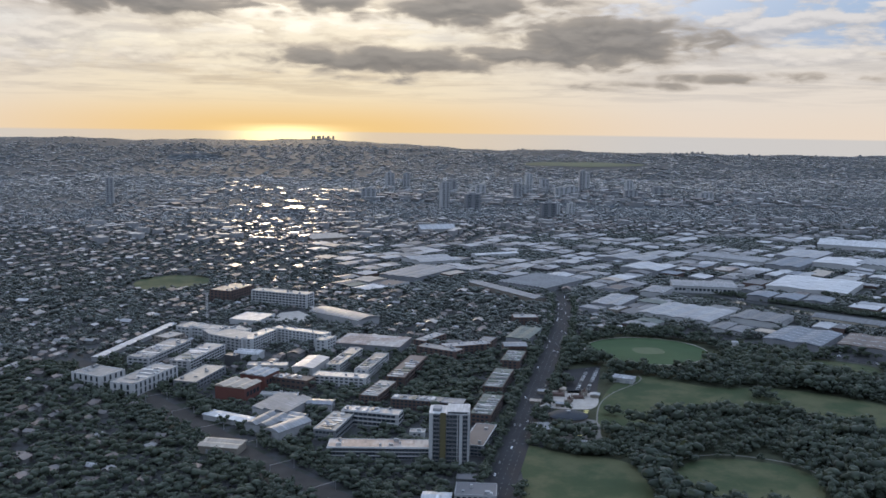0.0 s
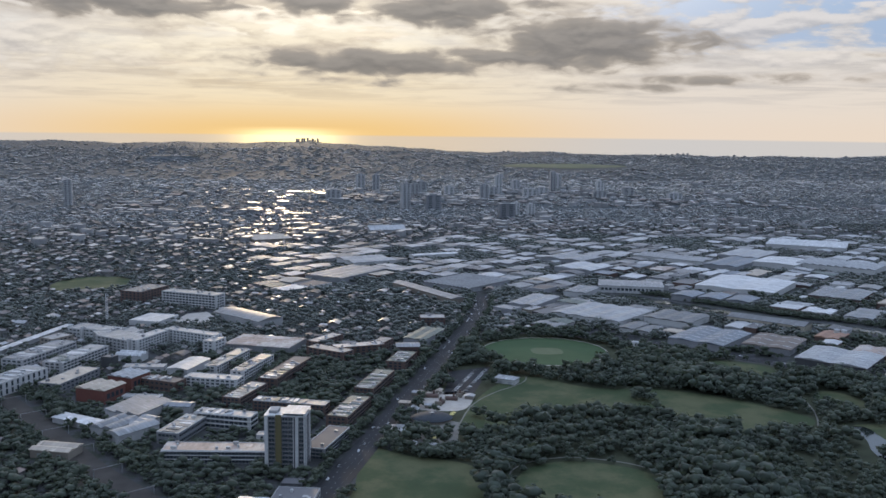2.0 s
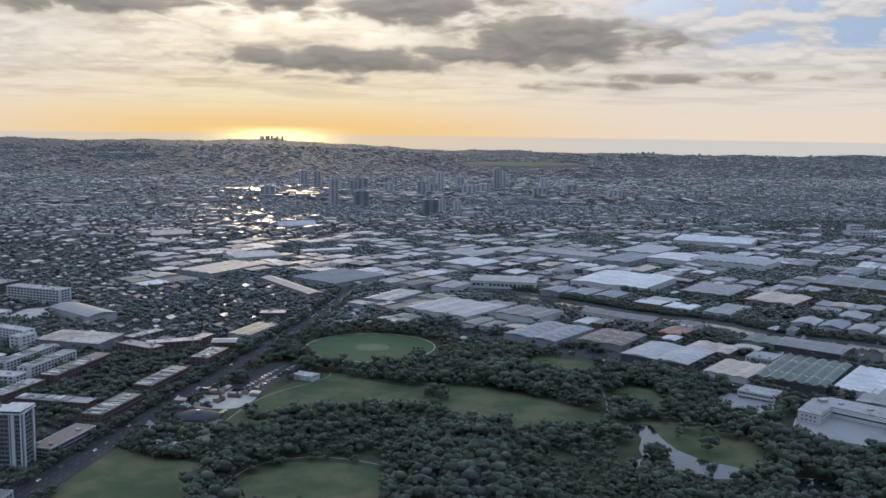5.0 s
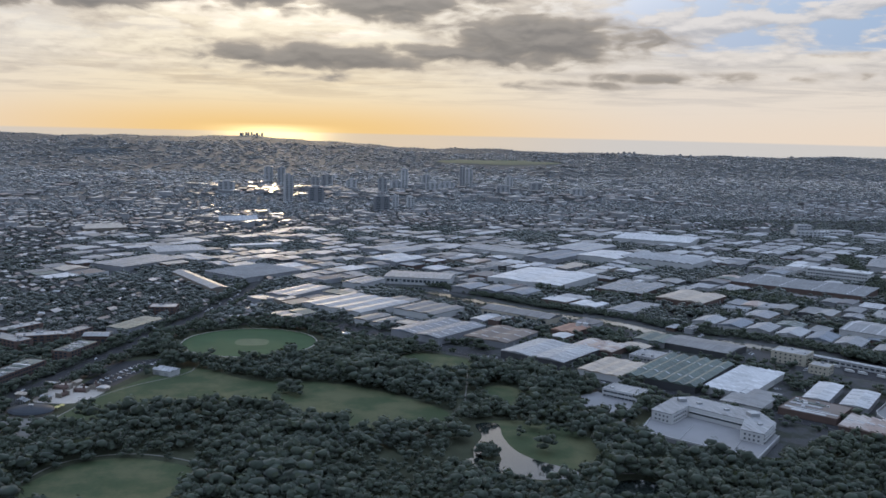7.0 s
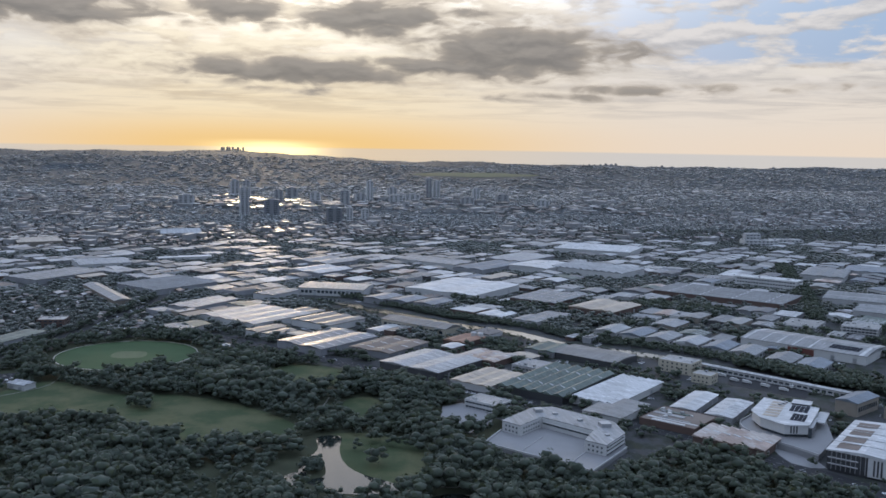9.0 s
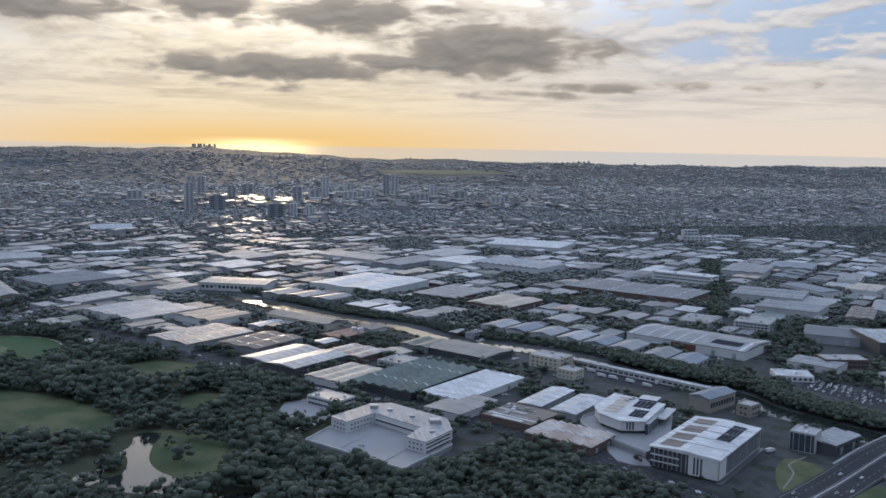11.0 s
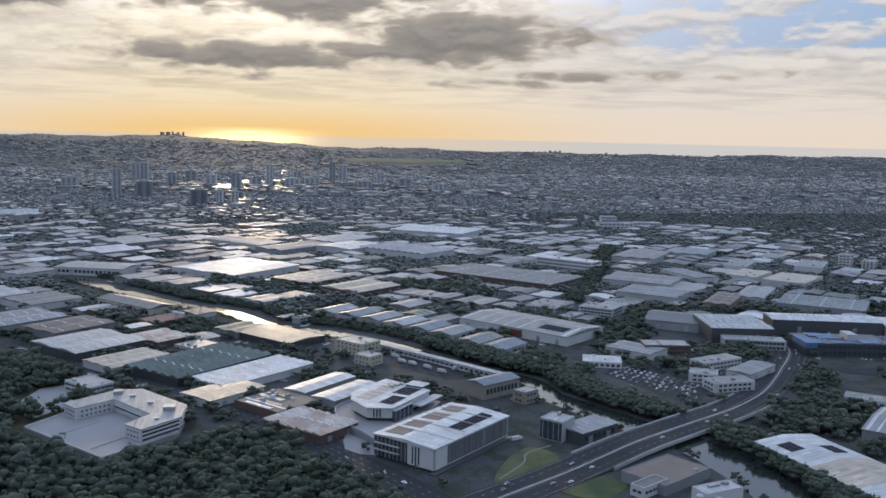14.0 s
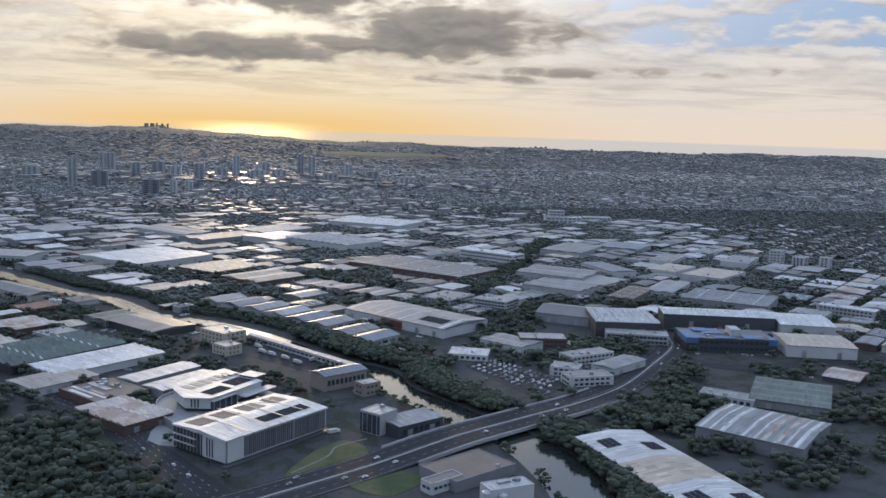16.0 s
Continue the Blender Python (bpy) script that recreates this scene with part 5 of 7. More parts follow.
build_headquarters()
studio = F("studio_house", "dark-sided studio with pale concrete ends", 674, 374, -48, 11, 11, 9, "concrete", "r_pale", 0, units=1)
part("glazed_front", box(-5.3, 5.3, -5.65, -5.4, 0.4, 8.4), "glass", studio, "dark glazed front")
for k in range(4):
    part("mullion", box(-4 + k * 2.6, -3.8 + k * 2.6, -5.75, -5.6, 0.4, 8.4), "concrete", studio)
W("studio_house", "dark studio hall with a pale folded roof", 688, 373, 30, 24, 13, 5.5, "dark", "r_pale", "saw", 2, 0.8, panes=8)
F("flat_depot", "low depot with a flat brown roof", 700, 320, 30, 30, 20, 4.0, "grey", "r_brown", 0, units=1)
F("depot_office", "low depot office with a band of white windows", 688, 309, 30, 15, 6, 4.4, "white", "r_dark", 1, 2.2, 1.6, 1.0, "fl", 0)
F("white_plant", "white plant house with tanks on its roof", 708, 295, 14, 17, 8, 6.5, "white", "r_white", 0, units=4)


def build_solar_hall():
    t = thing("solar_hall", "canal-side hall with white and tan roof bands", "warehouse", 772, 302, 0, -80)
    claim(772, 302, -80, 84, 30)
    part("wall", box(-42, 42, -15, 15, -0.5, 5.5), "white", t)
    for x0, x1, mt, lab in ((-42.5, -11, "r_white", "white roof band"), (-11, 13, "r_tan", "tan roof band"), (13, 42.5, "r_white", "white roof band")):
        bm = bmesh.new()
        profile(bm, [(-15.6, 5.4), (-15.6, 5.7), (0, 7.2), (15.6, 5.7), (15.6, 5.4)], x0, x1)
        part("roof", bm, mt, t, lab)
    for cx, cy in ((-30, -7.5), (-22, 7.5), (26, -7.5), (32, 7.5)):
        solar_array(t, cx, cy, 6.55, 9, 7, 4, 3, 5.5 if cy < 0 else -5.5)


build_solar_hall()
roof_strips(W("striped_hall", "hall with white, pale and rust roof stripes", 836, 346, -48, 44, 42, 6, "grey", "r_pale", "gable", 1, 1.5),
            44, 42, 6, 1.5, [(-0.46, 1.6, "r_white"), (-0.36, 0.9, "r_white"), (-0.25, 2.2, "r_white"), (-0.14, 0.8, "r_grey"), (-0.05, 1.4, "r_white"), (0.06, 1.0, "r_white"),
                             (0.14, 1.8, "r_rust"), (0.20, 0.9, "r_grey"), (0.26, 1.6, "r_rust"), (0.34, 1.2, "r_white"), (0.43, 1.8, "r_white")])
F("low_offices", "low offices with a grey roof", 848, 398, -40, 26, 12, 4, "concrete", "r_flat", 1, units=2)
W("green_sheds", "sheds with dull green roofs", 882, 398, -35, 36, 44, 4, "grey", "r_green", "gable", 4, 0.7)
F("building_site", "half-built grey blocks patched with blue sheeting", 905, 507, -12, 54, 30, 8, "dark", "r_dark", 2, 3.0, 2.2, 1.6, "flr", 6)
for dims in ((-27.3, -20, -15.3, 6, 5, 8.4), (-14, -2, -2, 12, 8.0, 8.5), (-18, -9, 4, 13, 8.1, 8.7), (8, 20, -14, -4, 8.0, 8.5), (-24, -15, -14, -5, 8.0, 8.3), (-10, 4, -14, -9, 8.0, 8.4), (22, 27.3, -15.3, -8, 4.5, 8.4)):
    part("blue_wrap", box(*dims), "bluewrap", bpy.data.objects["building_site"], "bright blue sheeting")
part("site_core", box(2, 8, -6, 6, 7.5, 12), "concrete", bpy.data.objects["building_site"], "bare concrete lift core")
W("showroom_hall", "tall hall with a dark wall and streaked white roof", 858, 556, -12, 40, 46, 10, "dark", "r_pale", "gable", 3, 0.8, lights=9, vents=4)
F("showroom", "curved showroom front of glass and pale bands", 855, 524, -20, 38, 14, 6, "concrete", "r_flat", 2, 2.4, 2.0, 1.6, "flr", 2)
W("long_white_hall", "long white hall with a row of roof vents", 925, 556, -16, 72, 24, 11, "dark", "r_white", "gable", 1, 1.0, vents=10)
W("white_store", "broad store with a white roof", 978, 540, -20, 34, 40, 9, "white", "r_white", "gable", 1, 1.2)
W("tan_store", "store with a tan roof and pale wall", 955, 490, -18, 40, 34, 7, "white", "r_tan", "gable", 1, 1.0)
W("low_depot", "depot with white and grey roofs", 772, 514, -52, 30, 22, 4.5, "white", "r_pale", "gable", 2, 0.7)
F("brown_offices", "brown office block with a flat roof", 792, 518, -10, 28, 16, 6, "brick", "r_flat", 2, 2.4, 1.8, 1.1, "flr", 3)
F("yard_office", "low white office beside the car yard", 742, 494, -20, 22, 17, 3.2, "white", "r_white", 1, units=2)
F("white_dealer", "white car showroom with a flat roof", 785, 454, -30, 15, 12, 5, "white", "r_pale", 2, 2.9, 1.9, 1.1, "flr", 2)
F("white_dealer", "long white showroom with a flat roof", 806, 480, 20, 30, 12, 5, "white", "r_flat", 2, 2.9, 1.9, 1.1, "flr", 3)
F("white_dealer", "white showroom beside the highway", 790, 436, 5, 24, 12, 5, "white", "r_flat", 2, 2.9, 1.9, 1.1, "flr", 3)
W("curved_shed", "grey shed curving along the road", 818, 462, 35, 32, 14, 4, "white", "r_grey", "gable", 1, 0.7)
W("dark_hall", "hall with a dark pitched roof", 836, 592, -35, 38, 38, 6, "grey", "r_dark", "gable", 1, 3.0)
W("stone_hall", "long stepped hall with grey roofs", 884, 756, -40, 60, 50, 7, "concrete", "r_grey", "gable", 2, 1.2)
W("stone_hall", "grey factory with a low roof", 864, 690, -45, 50, 40, 7, "concrete", "r_grey", "gable", 3, 1.0)
F("grey_apartments", "grey apartment slab with a white roof", 1045, 585, -50, 40, 14, 8, "concrete", "r_white", 3, 2.8, 1.8, 1.2, "flr", 3)
# middle distance, as seen beyond the canal
W("great_store", "great store with a vast pale roof", 532, 857, 46, 84, 76, 6, "white", "r_white", "gable", 2, 1.2, lights=3)
for x, y in ((450, 812), (470, 797), (490, 781)):
    W("triple_shed", "small shed with a pale blue roof", x, y, 42, 30, 21, 5, "grey", "r_blue", "gable", 1, 1.3, group="three sheds in a row")
W("louvred_shed", "shed with a ribbed grey roof", 597, 795, 44, 58, 45, 5.5, "brick", "r_grey", "gable", 4, 0.8, lights=4)
W("brown_shed", "shed with a dull brown roof", 632, 744, 40, 50, 42, 5.5, "brick", "r_tan", "gable", 2, 1.4)
W("cool_store", "cool store with a white edge band", 412, 862, -20, 62, 36, 7, "white", "r_pale", "gable", 1, 1.0, panes=16)
W("toothed_hall", "hall with rows of white roof monitors", 708, 968, 42, 56, 84, 7, "white", "r_pale", "saw", 10, 1.6)
W("toothed_hall", "white-roofed hall with plant", 652, 1000, 42, 60, 50, 7, "white", "r_white", "gable", 1, 1.0, vents=5)
W("cluster_sheds", "cluster of sheds with pale roofs", 340, 738, 42, 60, 62, 5, "white", "r_pale", "gable", 4, 1.0)
W("cluster_sheds", "cluster of sheds with mixed grey roofs", 395, 712, 42, 40, 40, 5, "white", "r_grey", "gable", 3, 1.0)
W("glazed_works", "broad works with rows of small roof lights", 772, 796, -47, 120, 62, 6, "brick", "r_grey", "gable", 6, 0.8, lights=4)
F("white_offices", "white office slab with blue windows", 850, 858, -48, 62, 20, 10, "white", "r_white", 3, 2.8, 2.0, 1.3, "flr", 4)
F("clubhouse", "small white clubhouse with a blue-grey roof", 652, 702, -48, 22, 12, 4, "white", "r_blue", 1, units=1)
W("canal_shed", "long grey shed beside the canal", 562, 578, -50, 48, 30, 4, "dark", "r_grey", "gable", 1, 1.2, doors=0)
W("canal_shed", "shed with a dull green roof beside the canal", 537, 600, 44, 26, 22, 4, "grey", "r_green", "gable", 2, 1.0, doors=0)
W("brick_sheds", "brick sheds with red-brown and white roofs", 489, 581, 42, 26, 30, 4, "brick", "r_rust", "gable", 3, 0.9, lights=2, doors=0)
W("brick_sheds", "small brick shed with a white roof", 472, 612, 42, 15, 11, 4, "brick", "r_white", "gable", 1, 0.8, doors=0)
W("brick_sheds", "brick shed with brown tiled roofs", 486, 634, 42, 26, 18, 4, "brick", "r_tile", "gable", 2, 1.2, doors=0)
F("yard_depot", "low depot with a pale flat roof and plant", 513, 556, 42, 20, 18, 4, "concrete", "r_pale", 1, 2.4, 1.4, 1.0, "fl", 4)
W("tank_works", "works with a dull brown roof beside tanks", 430, 618, 45, 44, 34, 4.5, "grey", "r_brown", "gable", 2, 1.0, lights=3, vents=3)
W("blue_offices", "long office range with a band of blue windows", 936, 774, -80, 54, 24, 8, "white", "r_blue", "gable", 1, 0.8, doors=0, panes=18)
W("stone_hall", "low hall with a flat grey roof", 902, 719, 40, 52, 34, 5, "concrete", "r_flat", "gable", 2, 0.6, doors=0)
for lx, ly, lr, lw, ld, lh in ((1145, 842, 45, 16, 12, 15), (1164, 830, 45, 22, 12, 10), (1180, 812, 45, 14, 10, 12)):
    F("white_flats", "white apartment block standing over low sheds", lx, ly, lr, lw, ld, lh, "white", "r_flat", 5, 3.4, 2.0, 1.2, "fl", 2)
F("pink_store", "broad store with a pale sand-coloured flat roof", 1028, 753, 41, 58, 38, 6, "concrete", "r_tan", 0, units=5)
F("pink_store", "flat-roofed store with a sand-coloured deck", 1002, 784, 41, 48, 28, 6, "white", "r_tan", 0, units=3)
W("ridge_works", "works with a dull grey ribbed roof", 978, 632, -40, 62, 50, 7, "grey", "r_grey", "gable", 5, 0.8, lights=3, doors=0)
F("terrace_flats", "grey three-storey flats with roof terraces", 792, 624, -42, 26, 20, 9, "concrete", "r_flat", 4, 2.6, 1.9, 1.2, "flr", 6, bands="white")
F("terrace_flats", "low grey offices with cluttered flat roofs", 764, 657, 45, 34, 26, 5, "concrete", "r_flat", 2, 3.0, 1.8, 1.0, "fl", 9)
W("brown_workshops", "narrow workshops with brown-grey roofs", 911, 664, 50, 58, 20, 5, "tanbrick", "r_brown", "gable", 2, 1.0, lights=4, doors=0)
W("brown_workshops", "narrow workshops with pale patched roofs", 954, 690, 50, 60, 22, 5, "concrete", "r_pale", "gable", 2, 1.0, lights=3, doors=0)
W("far_works", "broad works with a grey roof beyond the flats", 954, 919, 50, 72, 44, 6, "concrete", "r_grey", "gable", 3, 0.9, doors=0)
W("far_works", "broad works with a blue-grey roof beyond the flats", 1020, 939, 50, 52, 46, 6, "concrete", "r_blue", "gable", 3, 0.9, doors=0)
F("far_offices", "pale office block among the far sheds", 1026, 842, 50, 54, 22, 7, "white", "r_flat", 3, 4.0, 2.6, 1.1, "f", 3)
F("far_offices", "white stepped offices among trees", 1095, 826, 50, 56, 26, 8, "white", "r_pale", 3, 4.0, 2.6, 1.1, "f", 4)
W("oval_sheds", "shed with a streaked pale roof beyond the oval", 296, 797, 50, 54, 26, 5, "grey", "r_pale", "gable", 2, 1.0, lights=5, doors=0)
W("oval_sheds", "small sheds with mixed grey roofs beyond the oval", 357, 846, 50, 38, 22, 5, "concrete", "r_grey", "gable", 2, 1.0, lights=2, doors=0)
W("market_sheds", "sheds with broad grey roofs", 414, 1060, 42, 50, 54, 6, "grey", "r_pale", "gable", 2)
W("market_sheds", "sheds with broad white roofs", 404, 985, 42, 50, 46, 6, "grey", "r_white", "gable", 2)
W("long_depot", "long depot with a pale roof", 540, 1052, -48, 90, 40, 6, "white", "r_pale", "gable", 2)
W("long_depot", "long depot with a white roof", 780, 1160, -35, 100, 74, 7, "white", "r_white", "gable", 5, 1.0)
W("print_works", "works with blue-grey roofs", 592, 1004, 42, 80, 38, 6, "grey", "r_blue", "gable", 2)
W("print_works", "works with a pale roof", 648, 1074, 42, 76, 50, 6, "grey", "r_pale", "gable", 3)
W("strip_shed", "long narrow shed with a white roof", 254, 1108, 17, 60, 14, 5, "white", "r_white", "gable", 1)
W("gold_shed", "shed with a pale flat roof", 50, 1300, 20, 54, 56, 5, "tanbrick", "r_tan", "gable", 2)
W("sawtooth_works", "works with many parallel roof ridges", 256, 905, 42, 72, 56, 5, "grey", "r_grey", "saw", 12, 1.2)
W("flat_works", "broad works with a grey-blue roof", 140, 978, 50, 82, 46, 5, "grey", "r_grey", "gable", 4)
W("flat_works", "broad works with a pale roof", 168, 1072, 20, 54, 50, 5, "white", "r_pale", "gable", 2)
W("long_row", "long curved row of brick stores", 208, 858, -66, 104, 14, 5, "tanbrick", "r_pale", "gable", 1, 1.6)

# ---------------------------------------------------------------- the far town
def tall_block(label, x, y, rot, w, d, h, wall, storeys, bands="glass"):
    """A far tower: walls, one recessed band of glass a storey on each side, roof and plant room."""
    t = thing("tower_block", label, "apartment building", x, y, lie(x, y), rot, "towers of the far town")
    w, d = w * 0.8, d * 0.8
    claim(x, y, rot, w, d, 4)
    part("wall", box(-w / 2, w / 2, -d / 2, d / 2, -2, h), wall, t)
    st = h / storeys
    k = max(2, int(w / 10))
    for i in range(storeys):
        for j in range(k):
            o = new("window", window_mesh(w / k * 0.52, st * 0.42))
            o.parent, o.matrix_basis = t, pose((j - (k - 1) / 2) * w / k, -d / 2 - 0.05, st * (i + 0.5))
    part("roof", box(-w / 2 - 0.2, w / 2 + 0.2, -d / 2 - 0.2, d / 2 + 0.2, h, h + 0.6), "r_flat", t)
    part("plant_room", box(-w / 4, w / 4, -d / 4, d / 4, h + 0.6, h + 3), wall, t)
    return t


for x, y, w, d, h, wall, n in ((375, 2168, 24, 18, 28, "concrete", 8), (518, 2051, 26, 20, 32, "concrete", 9), (592, 2231, 20, 18, 44, "white", 12), (745, 2280, 18, 18, 48, "concrete", 12),
                               (775, 2339, 24, 18, 38, "white", 10), (856, 2240, 22, 16, 27, "white", 8), (462, 1600, 34, 20, 26, "grey", 8), (494, 1655, 14, 14, 22, "white", 7),
                               (520, 1650, 16, 14, 20, "white", 6), (357, 1768, 36, 20, 29, "grey", 8), (306, 1792, 20, 18, 50, "concrete", 14), (268, 2424, 26, 20, 37, "concrete", 10),
                               (410, 2300, 34, 18, 26, "concrete", 7), (640, 2110, 40, 18, 18, "white", 5), (560, 2150, 30, 18, 20, "concrete", 6), (690, 2190, 44, 18, 15, "white", 5),
                               (300, 2330, 22, 18, 40, "concrete", 11), (-340, 1894, 18, 16, 50, "concrete", 14), (460, 2180, 30, 16, 22, "white", 6), (800, 2080, 40, 18, 15, "concrete", 5),
                               (905, 2170, 36, 18, 17, "concrete", 5), (660, 2330, 26, 18, 24, "concrete", 7), (180, 2050, 40, 20, 20, "concrete", 6), (960, 2020, 40, 20, 13, "white", 4)):
    tall_block({"dark": "dark glazed tower of the far town", "white": "white apartment tower of the far town", "grey": "grey tower of the far town",
                "concrete": "pale concrete apartment tower"}[wall], x, y, rng.choice((-8, 2, 12)), w, d, h, wall, n)
flat_block("hospital", "long white hospital block on a rise", 1052, 1235, -8, 50, 20, 8, "white", "r_white", 2, 6.0, 3.6, 1.4, "f", 8, steps=6)
flat_block("hospital", "white hospital tower rising from low wards", 1046, 1246, -8, 22, 12, 16, "concrete", "r_white", 4, 5.0, 3.6, 1.4, "f", 2)
flat_block("hospital", "white ward block beside the hospital", 1110, 1260, -8, 44, 22, 6, "white", "r_pale", 2, 6.0, 3.6, 1.2, "f", 6, steps=6)
warehouse("wedge_hall", "hall with a tilted white roof", 226, 1385, 12, 56, 14, 5, "concrete", "r_white", "saw", 1, 6.0)

FIELD = (1120, 3420, 250, 120)  # centre and half extents of the racing ground


def build_far_field():
    cx, cy, a, b = FIELD
    bm = bmesh.new()
    rows = []
    for j in range(13):
        v = -1 + j / 6
        half = a * math.sqrt(max(0.02, 1 - v * v))
        rows.append([bm.verts.new((cx + (i / 10 - 1) * half, cy + b * v, lie(cx + (i / 10 - 1) * half, cy + b * v) + 1.5)) for i in range(21)])
    for r0, r1 in zip(rows, rows[1:]):
        for i in range(20):
            bm.faces.new((r0[i], r0[i + 1], r1[i + 1], r1[i]))
    tagged(part("lawn", bm, material("pale_turf", (0.10, 0.115, 0.075), 0.9, 0.15, 0.01, 0.05, spec=0.1)), "pale green racing ground in the far suburbs", "field", "", "structure")


build_far_field()


def on_field(x, y):
    cx, cy, a, b = FIELD
    return abs(x - cx) < a and -b - 130 * (1 - ((x - cx) / a) ** 2) < y - cy < b


def build_stadium():
    x, y = -330, 3560
    t = thing("stadium", "distant stadium with white curved roofs", "stadium", x, y, lie(x, y), 8)
    for cx, w, h in ((-48, 95, 17), (52, 78, 13)):
        bm = bmesh.new()
        pts = []
        for i in range(13):
            a = math.pi * i / 12
            pts.append((-w / 2 * math.cos(a), h * (0.35 + 0.65 * math.sin(a))))
        front = [bm.verts.new((cx + px, -30, pz)) for px, pz in pts]
        back = [bm.verts.new((cx + px * 0.9, 30, pz * 0.8)) for px, pz in pts]
        for i in range(12):
            bm.faces.new((front[i], front[i + 1], back[i + 1], back[i]))
        bmesh.ops.solidify(bm, geom=bm.faces[:], thickness=1.5)
        part("roof", bm, "r_white", t)
    part("stand", box(-90, 88, -22, 22, -3, 6), "concrete", t)


build_stadium()

# overhead line gantries on the railway
for s in range(7):
    u = s / 6
    x, y = -75 + 108 * u, 540 - 178 * u
    t = thing("rail_gantry", "slim steel gantry over the railway", "gantry", x, y, 0, 32, "gantries over the railway")
    for px in (-6.5, 6.5):
        part("post", box(px - 0.12, px + 0.12, -0.12, 0.12, -0.3, 4.2), "steel", t)
    part("beam", box(-6.8, 6.8, -0.09, 0.09, 4.0, 4.2), "grey", t)

# small huts round the square
for x, y, w, d, roof in ((153, 529, 6, 4, "r_pale"), (166, 531, 5, 3, "r_tan"), (182, 518, 4, 5, "r_white"), (156, 503, 5, 3, "r_pale"), (143, 510, 6, 4, "r_tan"), (148, 437, 5, 3, "r_white"), (138, 440, 4, 3, "r_white")):
    warehouse("awning_hut", "small pale-roofed hut on the square", x, y, rng.choice((-22, 67)), w, d, 2.0, "tanbrick", roof, "gable", 1, 0.7, doors=0, category="hut", group="huts on the square")
for x, y, rad, hh in ((700, 291, 2.0, 5.5), (705, 289, 1.6, 5.0), (322, 617, 2.7, 7.5), (494, 640, 2.2, 7.0), (498, 637, 2.2, 7.0)):
    t = thing("storage_tank", "upright pale steel storage tank", "tank", x, y, 0, 0, "storage tanks")
    bm = bmesh.new()
    bmesh.ops.create_cone(bm, segments=16, radius1=rad, radius2=rad, depth=hh, cap_ends=True)
    part("shell", bm, "white", t).matrix_basis = pose(0, 0, hh / 2 - 0.1)
    bm = bmesh.new()
    bmesh.ops.create_cone(bm, segments=16, radius1=rad * 1.03, radius2=rad * 0.2, depth=0.6, cap_ends=True)
    part("lid", bm, "steel", t).matrix_basis = pose(0, 0, hh + 0.15)

# lorries in the yards
for x, y, rot in ((628, 512, -50), (633, 506, -50), (640, 497, -50), (646, 487, -48), (655, 492, 40), (626, 524, -50), (520, 560, 42), (560, 566, 42), (700, 515, -50), (706, 508, -50), (655, 372, 20), (741, 402, 35)):
    t = thing("lorry", "parked white box lorry", "lorry", x, y, 0.1, rot, "lorries in the yards")
    part("cargo_box", box(-2.6, 1.6, -0.7, 0.7, 0.5, 2.0), "white", t)
    part("cab", box(1.75, 2.9, -0.65, 0.65, 0.35, 1.5), "white", t)
    first = None
    for sx in (-1.9, 2.2):
        for sy in (-0.6, 0.6):
            m = pose(sx, sy, 0.27, 90, 0, 0)
            if first is None:
                bm = bmesh.new()
                bmesh.ops.create_cone(bm, segments=10, radius1=0.27, radius2=0.27, depth=0.2, cap_ends=True)
                first = part("wheel", bm, "tyre", t)
                first.matrix_basis = m
            else:
                again(first, "wheel", m, t)

# headland flats on the ridge's skyline
RIDGE = [(130 + i * 13, (8, 20)) for i in range(9)] + [(1890 + i * 24, (5, 13)) for i in range(7)] + [(1180, (5, 8)), (1205, (6, 9)), (1480, (4, 7)), (2240, (5, 9)), (2290, (5, 8)), (2560, (6, 9)), (2800, (5, 8))]
for x, (h0, h1) in RIDGE:
    x += rng.uniform(-3, 3)
    y = crest_y(x) - 20
    h = rng.uniform(h0, h1)
    t = thing("ridge_block", "dark flats on the ridge above the sea", "apartment building", x, y, lie(x, y) - 2, 0, "flats on the ridge")
    w = rng.uniform(3.5, 6.0)
    part("wall", box(-w, w, -4, 4, 0, h), "grey", t)
    part("roof", box(-w - 0.2, w + 0.2, -4.2, 4.2, h, h + 0.6), "r_dark", t)
    part("lift_house", box(-1.5, 1.5, -2, 2, h + 0.6, h + 2.2), "grey", t)

# ---------------------------------------------------------------- filler: sheds, houses
PARK = [(66, 300), (105, 385), (178, 572), (212, 670), (262, 690), (310, 668), (400, 570), (440, 522), (470, 455), (505, 372), (560, 396), (600, 318), (622, 262), (300, 235)]
ROADS = [MAIN_ROAD, STREET, HIGHWAY, RING, RAIL]
shed_no = 0
for yard in ((758, 450, -50, 66, 30), (645, 500, -50, 50, 26), (640, 475, -50, 60, 26), (167, 515, 67, 34, 26), (193, 562, 67, 56, 22), (648, 345, 42, 40, 20)):
    claim(*yard, 0)


def clear_of(x, y, r):
    if inside(x, y, PARK) or near_line(x, y, CANAL, 13 + r):
        return False
    for ln in ROADS:
        if near_line(x, y, ln, 8 + r):
            return False
    for poly in LAWNS:
        if inside(x, y, poly):
            return False
    return is_free(x, y, r)


def industrial(x, y):
    if x < 270:
        return 880 < y < 1240 and x > 60 - (y - 880) * 0.1
    return y < 1330 - 0.12 * abs(x - 500) and x < 1120 + 0.1 * y


c42, s42 = math.cos(radians(42)), math.sin(radians(42))
LOTS, tree_far, tree_mid, far_sheds = [], [], [], []
